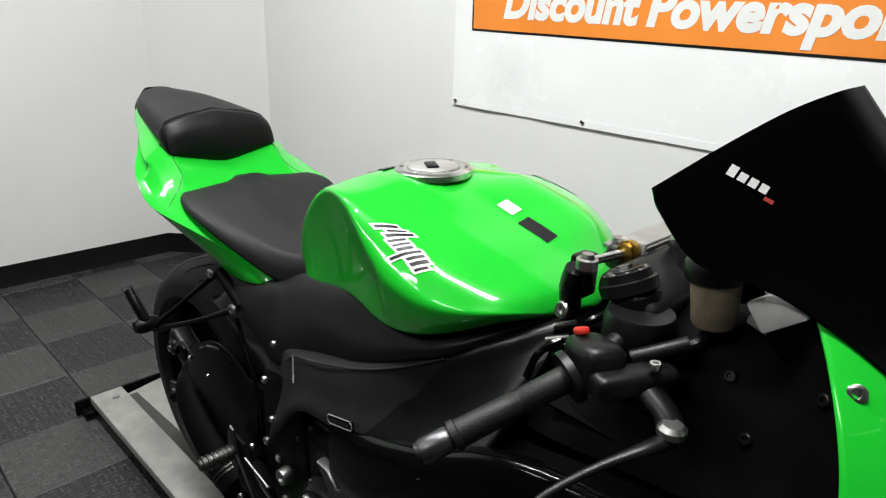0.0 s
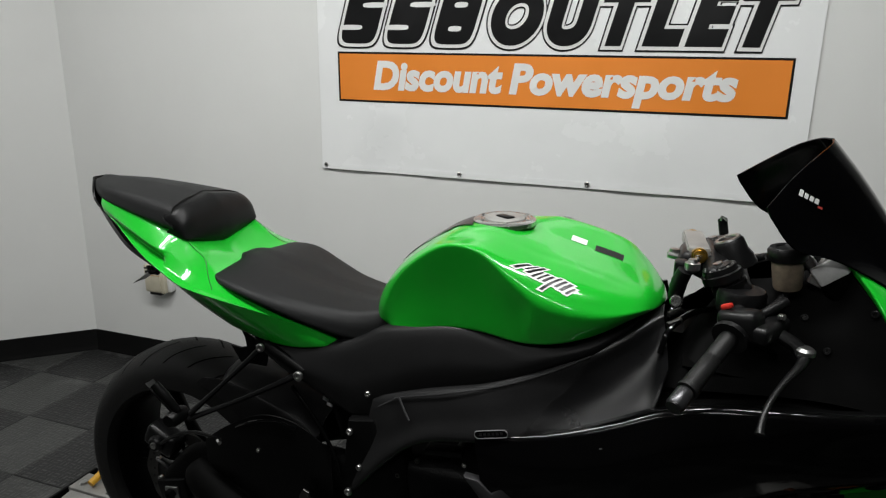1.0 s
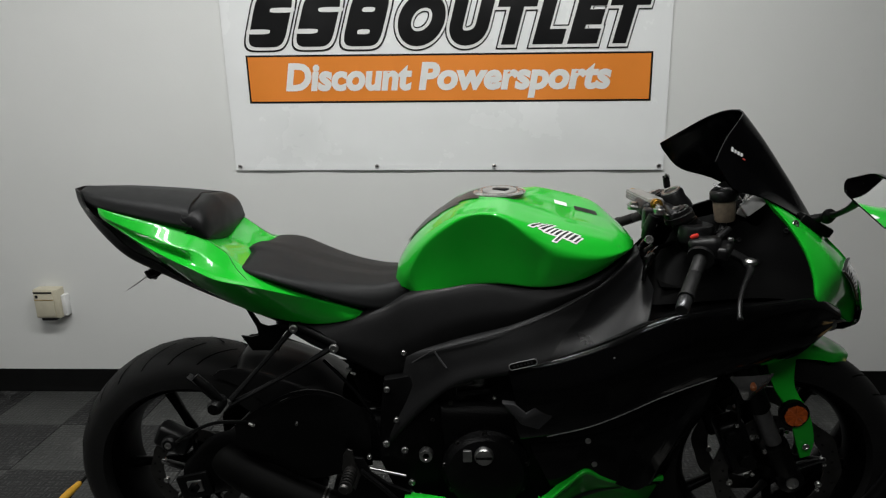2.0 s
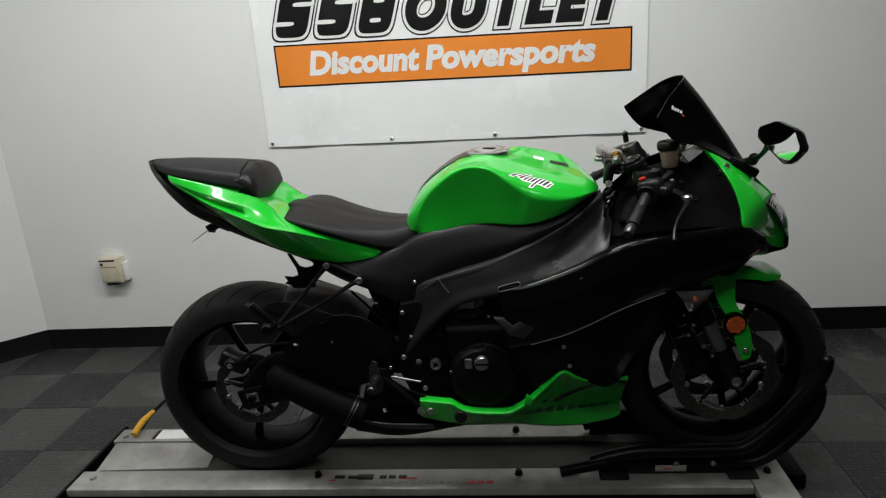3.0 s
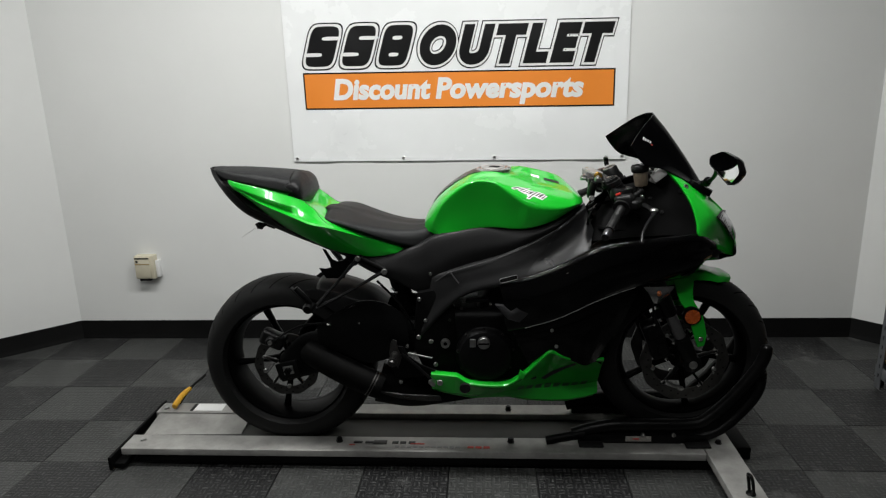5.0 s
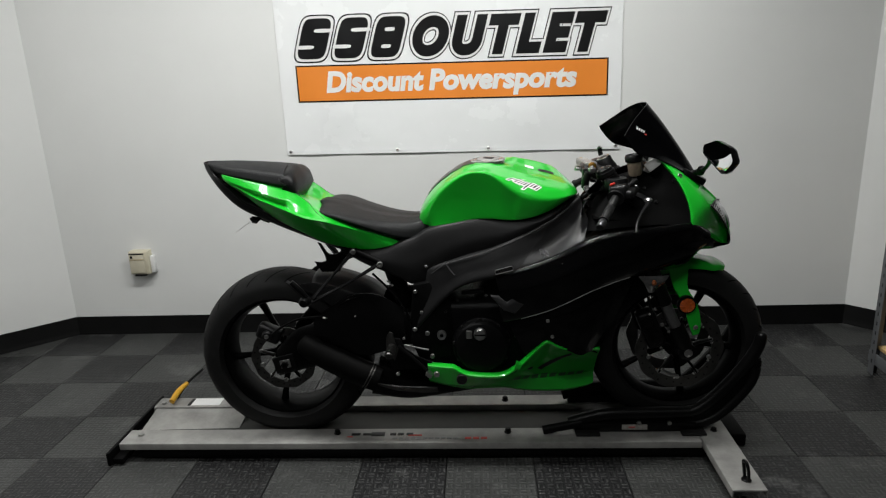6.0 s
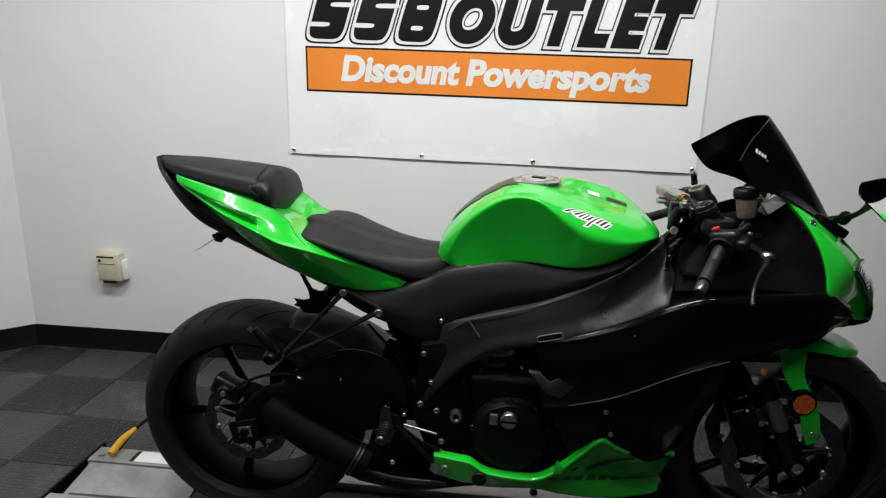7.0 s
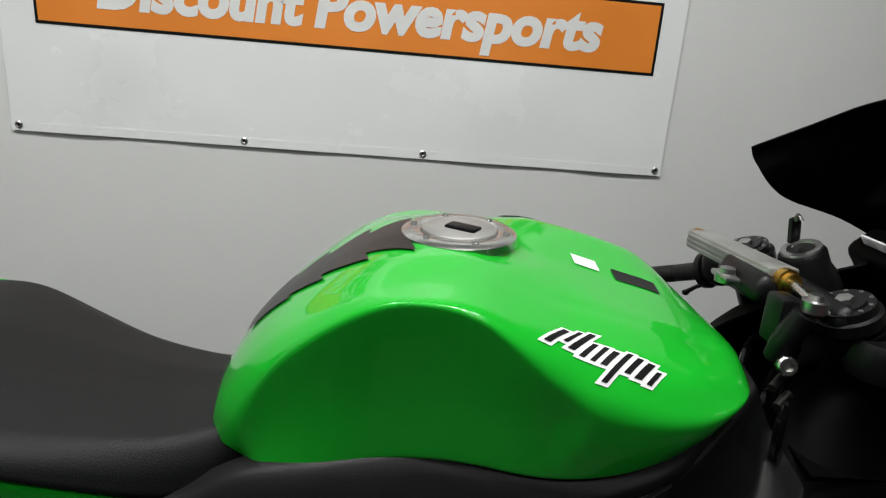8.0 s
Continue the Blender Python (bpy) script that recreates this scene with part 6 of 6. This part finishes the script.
for s in (-1, 1):
    hg = new("pillion_peg_hanger")
    hg.parent = bike
    bm = bmesh.new()
    tube(bm, [(0.304, s * 0.152, 0.771), (0.240, s * 0.193, 0.703), (0.176, s * 0.234, 0.636)], [0.010, 0.0062, 0.0085], 10, 10, 0.7)
    tube(bm, [(0.390, s * 0.156, 0.727), (0.282, s * 0.193, 0.672), (0.172, s * 0.234, 0.624)], [0.010, 0.0062, 0.0085], 10, 10, 0.7)
    tube(bm, [(0.304, s * 0.150, 0.771), (0.390, s * 0.152, 0.727)], [0.011, 0.011], 2, 10)
    part("bracket", bm, BLACK_MATT, hg, "black triangular bracket")
    bm = tube(bmesh.new(), [(0.158, s * 0.246, 0.644), (0.138, s * 0.252, 0.672), (0.115, s * 0.256, 0.700)], [0.008, 0.010, 0.009], 8, 10)
    peg = part("folded_peg", bm, BLACK_SATIN, hg)
    bm = bmesh.new()
    for k in range(9):
        f = k / 8
        block(bm, (0.155 - 0.040 * f - 0.008, s * (0.246 + 0.010 * f), 0.648 + 0.050 * f), (0.014, 0.022, 0.0035), 0.001, (0, 38, 0))
    pieces("peg_rib", bm, RUBBER, peg)
    part("peg_joint", turned(bmesh.new(), (0.150, s * 0.219, 0.630), (0.150, s * 0.267, 0.630), [(0, 0.012), (0.2, 0.017), (0.8, 0.017), (1, 0.012)], 14), BLACK_SATIN, hg)
    bm = bmesh.new()
    bolt(bm, (0.304, s * 0.166, 0.771), 0.009, 0.006, (0, s, 0)), bolt(bm, (0.390, s * 0.170, 0.727), 0.010, 0.006, (0, s, 0))
    pieces("hanger_bolt", bm, STEEL, hg)
    # rider foot peg, brake pedal and heel plate
    rs = new("rider_footrest")
    rs.parent = bike
    bm = plate(bmesh.new(), [(0.40, 0.48), (0.445, 0.475), (0.46, 0.44), (0.50, 0.41), (0.55, 0.39), (0.54, 0.37), (0.42, 0.36), (0.40, 0.40)], s * 0.190, s * 0.200, 0.003)
    part("bracket", bm, BLACK_MATT, rs)
    bm = bmesh.new()
    turned(bm, (0.418, s * 0.200, 0.450), (0.414, s * 0.275, 0.447), [(0, 0.010), (0.1, 0.014), (0.95, 0.012), (1, 0.009)], 12)
    part("foot_peg", bm, DISC_STEEL, rs, "knurled grey foot peg")
    bm = bmesh.new()
    for k in range(6):
        turned(bm, (0.4175, s * (0.215 + 0.010 * k), 0.449), (0.4173, s * (0.220 + 0.010 * k), 0.449), [(0, 0.0155), (1, 0.0155)], 12)
    pieces("peg_ring", bm, DISC_STEEL, rs)
    bm = plate(bmesh.new(), [(0.402, 0.487), (0.412, 0.505), (0.424, 0.50), (0.428, 0.47), (0.44, 0.44), (0.425, 0.40), (0.410, 0.42), (0.398, 0.45)], s * 0.203, s * 0.209, 0.002)
    part("heel_plate", bm, DISC_STEEL, rs, "worn steel heel plate")
    bm = tube(bmesh.new(), [(0.440, s * 0.212, 0.455), (0.49, s * 0.216, 0.412), (0.535, s * 0.220, 0.368)], 0.0055, 10, 8)
    part("brake_pedal", bm, BLACK_SATIN, rs)
    part("pedal_pad", block(bmesh.new(), (0.540, s * 0.226, 0.360), (0.022, 0.03, 0.014), 0.003, (0, 40, 0)), STEEL, rs)
    part("link_rod", tube(bmesh.new(), [(0.46, s * 0.205, 0.455), (0.54, s * 0.205, 0.437)], 0.0028, 2, 8), STEEL, rs)

# hoses, cable and small fixings that catch the light
part("brake_hose", tube(bmesh.new(), [(0.36, -0.150, 0.690), (0.409, -0.160, 0.643), (0.441, -0.166, 0.605), (0.468, -0.172, 0.559), (0.480, -0.176, 0.52)], 0.004, 20, 8), BLACK_GLOSS, bike, "black rear brake hose")
part("guard_lip", tube(bmesh.new(), [(0.235, -0.172, 0.585), (0.270, -0.178, 0.605), (0.310, -0.180, 0.620), (0.344, -0.180, 0.625), (0.385, -0.180, 0.616)], 0.003, 16, 8), BLACK_GLOSS, bike, "rounded lip of the heel guard")
bm = bmesh.new()
for bx, by, bz2, r in ((0.735, -0.182, 0.619, 0.005), (0.457, -0.186, 0.473, 0.006), (0.433, -0.205, 0.352, 0.007), (0.570, -0.186, 0.376, 0.007), (0.769, -0.196, 0.349, 0.005), (0.648, -0.190, 0.433, 0.006), (0.300, -0.188, 0.556, 0.004), (0.542, -0.176, 0.720, 0.006)):
    bolt(bm, (bx, by, bz2), r, 0.006)
pieces("small_bolt", bm, BRIGHT, bike)
part("pad_spring", tube(bmesh.new(), [(1.326, -0.125, 0.318), (1.350, -0.126, 0.302), (1.383, -0.125, 0.292)], [0.005, 0.007, 0.005], 10, 8), STEEL, bike, "bright steel pad spring")
for k in range(10):
    t = 2 * math.pi * k / 10 + 0.2
    part("rotor_bobbin", bolt(bmesh.new(), (FA[0] + 0.108 * math.cos(t), -0.076, FA[2] + 0.108 * math.sin(t)), 0.0055, 0.005), BRIGHT, bike)
for y0, dz in ((-0.06, 0.0), (-0.03, -0.01), (0.02, 0.004)):
    part("cable", tube(bmesh.new(), [(1.150, y0, 0.930 + dz), (1.090, y0 - 0.03, 0.925 + dz), (1.055, y0 - 0.075, 0.905 + dz), (1.045, y0 - 0.09, 0.870)], 0.0048, 20, 8), BLACK_GLOSS, bike, "black cable behind the fork clamp")
for by, bz2 in ((-0.128, 0.912), (-0.115, 0.925)):
    part("cable_ferrule", turned(bmesh.new(), (1.052, by, bz2), (1.072, by + 0.016, bz2 + 0.006), [(0, 0.0045), (1, 0.0045)], 12), DISC_STEEL, bike, "steel cable ferrule")

# cockpit: clamp, fork caps, key, damper, bars, levers
yoke = new("top_yoke")
yoke.parent = bike
bm = bmesh.new()
block(bm, (1.135, 0, 0.985), (0.075, 0.235, 0.030), 0.012, (0, 24, 0), 3)
block(bm, (1.115, 0, 0.978), (0.12, 0.09, 0.034), 0.012, (0, 24, 0), 3)
part("clamp", bm, COCKPIT, yoke, "matt black top fork clamp")
AX = (FORK_TOP - FORK_LOW).normalized()
for s in (-1, 1):
    c = Vector((1.128, s * 0.094, 0.988))
    cp = part("fork_cap", turned(bmesh.new(), c, c + AX * 0.024, [(0, 0.031), (0.5, 0.031), (0.55, 0.027), (0.9, 0.026), (0.9, 0.019), (1, 0.018)], 28), COCKPIT, yoke, "black adjustable fork cap")
    bm = bmesh.new()
    for k in range(10):
        t = 2 * math.pi * k / 10
        u, v = frame_at(AX)
        bolt(bm, c + AX * 0.021 + 0.0225 * (math.cos(t) * u + math.sin(t) * v), 0.0022, 0.002, AX)
    pieces("click_mark", bm, STEEL, cp)
    part("adjuster", turned(bmesh.new(), c + AX * 0.020, c + AX * 0.028, [(0, 0.010), (1, 0.008)], 6), STEEL, cp)
ign = part("ignition_lock", turned(bmesh.new(), (1.156, 0.012, 0.984), Vector((1.156, 0.012, 0.984)) + AX * 0.050, [(0, 0.033), (0.3, 0.031), (0.55, 0.026), (0.9, 0.025), (1, 0.021), (1.0, 0.010)], 30), COCKPIT, yoke, "black ignition lock")
bm = ring(bmesh.new(), (0, 0, 0), [(-0.001, 0.014), (0.0015, 0.015), (0.0015, 0.021), (-0.001, 0.022)], 28, "z")
bmesh.ops.transform(bm, matrix=Matrix.Translation(Vector((1.156, 0.012, 0.984)) + AX * 0.0505) @ AX.to_track_quat("Z", "Y").to_matrix().to_4x4(), verts=bm.verts)
part("lock_ring", bm, STEEL, ign)
kb = Vector((1.156, 0.012, 0.984)) + AX * 0.05
bm = bmesh.new()
block(bm, kb + AX * 0.022 + Vector((0, 0.006, 0)), (0.016, 0.006, 0.030), 0.0025, (0, -12, 20))
part("key", bm, COCKPIT, ign, "black key left in the lock")
bm = bmesh.new()
tube(bm, [kb + AX * 0.034, kb + AX * 0.042 + Vector((0.004, 0, 0)), kb + AX * 0.034 + Vector((0.010, 0.004, 0))], 0.002, 8, 6)
part("key_ring", bm, STEEL, ign)
nut = part("stem_nut", turned(bmesh.new(), (1.098, 0.0, 0.990), Vector((1.098, 0, 0.990)) + AX * 0.016, [(0, 0.022), (0.8, 0.022), (1, 0.018), (1, 0.012), (0.5, 0.012)], 6), STEEL, yoke, "steel stem nut")

damper = new("steering_damper")
damper.parent = bike
damper["label"] = "silver and gold steering damper across the clamp"
d0, d1 = Vector((1.082, 0.140, 1.001)), Vector((1.091, -0.036, 1.009))
u = (d1 - d0).normalized()
lay = Matrix.Translation((d0 + d1) / 2) @ u.to_track_quat("X", "Z").to_matrix().to_4x4()
bm = block(bmesh.new(), (0, 0, 0), (0.176, 0.034, 0.023), 0.0025)
bmesh.ops.transform(bm, matrix=lay, verts=bm.verts)
body = part("damper_body", bm, ALU, damper, "silver ribbed damper body")
for side in (-1, 1):
    for zz in (-0.0058, 0, 0.0058):
        bm = block(bmesh.new(), (0, side * 0.0175, zz), (0.170, 0.0028, 0.0032), 0.0008)
        bmesh.ops.transform(bm, matrix=lay, verts=bm.verts)
        part("rib", bm, ALU, body)
part("end_cap", turned(bmesh.new(), d1 - u * 0.002, d1 + u * 0.016, [(0, 0.0125), (0.1, 0.0130), (0.6, 0.0130), (0.65, 0.0105), (1, 0.0100)], 24), GOLD, damper, "gold end cap")
part("end_cap", turned(bmesh.new(), d0 + u * 0.002, d0 - u * 0.010, [(0, 0.0125), (0.7, 0.0125), (1, 0.010)], 24), GOLD, damper, "gold end cap")
part("damper_rod", turned(bmesh.new(), d1 + u * 0.012, (1.081, -0.100, 1.009), [(0, 0.005), (1, 0.005)], 14), BRIGHT, damper, "bright damper rod")
bm = turned(bmesh.new(), (1.080, -0.106, 0.998), (1.080, -0.106, 1.019), [(0, 0.008), (0.2, 0.012), (0.7, 0.012), (0.75, 0.008), (1, 0.006)], 18)
part("rod_end", bm, STEEL, damper)
bm = bmesh.new()
block(bm, (1.064, 0.004, 0.995), (0.046, 0.036, 0.007), 0.003, (0, 6, 0))
turned(bm, (1.052, 0.005, 0.990), (1.052, 0.005, 1.006), [(0, 0.012), (0.6, 0.012), (0.65, 0.009), (1, 0.008)], 16)
part("damper_bracket", bm, STEEL, damper, "bare aluminium bracket")
bm = bmesh.new()
tube(bm, [(1.070, -0.11, 1.000), (1.062, -0.105, 0.975), (1.060, -0.098, 0.950)], [0.012, 0.013, 0.012], 8, 12)
block(bm, (1.064, -0.085, 0.985), (0.022, 0.03, 0.05), 0.005)
part("damper_mount", bm, COCKPIT, damper)
part("mount_bolt", bolt(bmesh.new(), (1.062, -0.112, 0.948), 0.010, 0.008, (-0.2, -1, 0.3)), BRIGHT, damper)

for s in (-1, 1):
    bar = new("handlebar")
    bar.parent = bike
    inner, knee, tip = Vector((1.155, s * 0.118, 0.968)), Vector((1.145, s * 0.196, 0.942)), Vector((1.068, s * 0.338, 0.874))
    way = (tip - knee).normalized()
    bm = tube(bmesh.new(), [inner, knee, tip], 0.011, 3, 14)
    turned(bm, inner + Vector((0, 0, -0.022)), inner + Vector((0, 0, 0.014)), [(0, 0.034), (0.2, 0.036), (0.8, 0.036), (1, 0.033)], 24)
    part("clip_on", bm, COCKPIT, bar, "black clip-on bar")
    g0, g1 = knee + way * 0.014, knee + way * 0.140
    prof = [(0, 0.0178), (0.03, 0.0178), (0.04, 0.0132), (0.42, 0.0128), (0.43, 0.0120), (0.45, 0.0120), (0.46, 0.0129), (0.70, 0.0131), (0.94, 0.0136), (0.95, 0.0152), (1, 0.0152)]
    part("grip", turned(bmesh.new(), g0, g1, prof, 24), GRIP, bar, "black rubber grip")
    part("bar_end", turned(bmesh.new(), g1 + way * 0.001, g1 + way * 0.034, [(0, 0.011), (0.1, 0.0126), (0.85, 0.0126), (1, 0.010)], 24), BAR_END, bar, "grey-black bar end weight")
    sw = knee - way * 0.006
    bm = bmesh.new()
    block(bm, sw + Vector((0.004, 0, 0.006)), (0.060, 0.042, 0.046), 0.012, (0, -10, s * 30), 3)
    turned(bm, sw + way * 0.018, sw + way * 0.026, [(0, 0.026), (1, 0.026)], 24)
    swb = part("switch_box", bm, COCKPIT, bar)
    part("kill_switch", block(bmesh.new(), sw + Vector((-0.017, s * -0.006, 0.029)), (0.016, 0.012, 0.008), 0.003, (0, -25, s * 30)), RED if s < 0 else COCKPIT, swb, "red rocker switch" if s < 0 else "")
    bm = bmesh.new()
    block(bm, Vector((1.190, s * 0.185, 0.945)), (0.030, 0.085, 0.026), 0.008, (0, 0, s * 28), 3)
    tube(bm, [(1.175, s * 0.165, 0.955), (1.195, s * 0.150, 0.965), (1.215, s * 0.135, 0.975)], 0.008, 8, 10)
    mc = part("master_cylinder", bm, COCKPIT, bar)
    bm = bmesh.new()
    for p in ((1.168, s * 0.188, 0.964), (1.205, s * 0.178, 0.962)):
        bolt(bm, p, 0.006, 0.006, (0, 0, 1))
    pieces("clamp_bolt", bm, BRIGHT, mc)
    lv = bmesh.new()
    piv = Vector((1.238, s * 0.198, 0.914))
    tube(lv, [piv, (1.228, s * 0.227, 0.912), (1.204, s * 0.264, 0.898), (1.184, s * 0.302, 0.880), (1.176, s * 0.326, 0.861), (1.175, s * 0.333, 0.855)], [0.009, 0.007, 0.0047, 0.0043, 0.0047, 0.0066], 28, 12, 0.8)
    part("lever", lv, COCKPIT, bar, "curved black lever")
    part("pivot_bolt", turned(bmesh.new(), piv + Vector((0, 0, 0.006)), piv + Vector((0, 0, 0.016)), [(0, 0.013), (0.6, 0.013), (1, 0.009)], 16), STEEL, mc, "bright lever pivot")
    part("lever_perch", tube(bmesh.new(), [(1.205, s * 0.180, 0.938), (1.228, s * 0.187, 0.926), piv], [0.014, 0.013, 0.012], 8, 12, 0.7), COCKPIT, mc)
    if s < 0:
        r0, r1 = Vector((1.219, -0.098, 0.984)), Vector((1.214, -0.098, 1.029))
        part("bracket", tube(bmesh.new(), [(1.19, -0.13, 0.958), (1.21, -0.105, 0.962), (1.218, -0.098, 0.985)], 0.007, 8, 8), COCKPIT, bar)
        rsv = part("fluid_reservoir", turned(bmesh.new(), r0, r1, [(0, 0.018), (0.1, 0.0205), (0.95, 0.0230), (1, 0.0230)], 28), RESERVOIR, bar, "milky brake fluid reservoir")
        part("reservoir_lid", turned(bmesh.new(), r1, r1 + (r1 - r0).normalized() * 0.022, [(0, 0.026), (0.15, 0.0285), (0.8, 0.0285), (1, 0.025), (1, 0.017), (0.9, 0.015)], 32), COCKPIT, rsv, "black ribbed lid")
        part("fluid_hose", tube(bmesh.new(), [r0, r0 + Vector((-0.006, 0.0, -0.02)), (1.200, -0.13, 0.956)], 0.006, 10, 8), COCKPIT, bar)
    part("cable", tube(bmesh.new(), [(1.16, s * 0.19, 0.93), (1.20, s * 0.15, 0.90), (1.22, s * 0.08, 0.87), (1.17, s * 0.04, 0.83)], 0.005, 18, 8), COCKPIT, bar)

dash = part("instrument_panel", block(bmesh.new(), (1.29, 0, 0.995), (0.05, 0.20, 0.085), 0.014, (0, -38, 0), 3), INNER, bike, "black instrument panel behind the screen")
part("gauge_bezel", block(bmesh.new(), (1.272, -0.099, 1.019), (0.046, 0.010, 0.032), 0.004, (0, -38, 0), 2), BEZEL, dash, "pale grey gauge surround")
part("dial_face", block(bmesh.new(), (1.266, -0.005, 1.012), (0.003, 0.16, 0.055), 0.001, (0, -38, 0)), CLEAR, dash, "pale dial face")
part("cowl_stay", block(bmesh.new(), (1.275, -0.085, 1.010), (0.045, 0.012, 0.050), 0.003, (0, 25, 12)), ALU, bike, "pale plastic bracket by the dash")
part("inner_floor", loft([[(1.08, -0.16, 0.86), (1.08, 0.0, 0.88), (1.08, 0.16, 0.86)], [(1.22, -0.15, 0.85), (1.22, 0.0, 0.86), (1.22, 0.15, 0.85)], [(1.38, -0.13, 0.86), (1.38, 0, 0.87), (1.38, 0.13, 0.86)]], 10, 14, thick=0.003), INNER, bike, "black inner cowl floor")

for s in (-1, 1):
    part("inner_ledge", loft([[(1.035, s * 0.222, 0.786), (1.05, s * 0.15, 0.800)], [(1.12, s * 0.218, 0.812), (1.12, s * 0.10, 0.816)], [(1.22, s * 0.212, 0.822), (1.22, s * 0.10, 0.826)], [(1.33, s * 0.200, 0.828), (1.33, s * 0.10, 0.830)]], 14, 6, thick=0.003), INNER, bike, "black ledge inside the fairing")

# ---- floor tiles, one object each ----
PITCH, TX, TY = 0.3025, -0.020, 0.104
meshes = {}
for shade, material in (("light", TILE_LIGHT), ("dark", TILE_DARK)):
    bm = block(bmesh.new(), (0, 0, -0.0075), (PITCH - 0.0015, PITCH - 0.0015, 0.015), 0.0018, seg=1)
    me = bpy.data.meshes.new("floor_tile")
    bm.to_mesh(me)
    bm.free()
    me.materials.append(material)
    meshes[shade] = me
rng = random.Random(4)
for i in range(int((LEFT - TX) / PITCH) - 1, int((RIGHT - TX) / PITCH) + 1):
    for j in range(-12, 3):
        x, y = TX + (i + 0.5) * PITCH, TY + (j + 0.5) * PITCH
        if x < LEFT - 0.2 or x > RIGHT + 0.2 or y < FRONT - 0.2 or y > BACK + 0.2:
            continue
        t = new("tile", meshes["light" if (i + j) % 2 == 0 else "dark"])
        t.parent = floor
        t.location = (x, y, rng.uniform(-0.0006, 0.0004))
        t.rotation_euler = (0, 0, radians(90 * rng.randrange(4)))
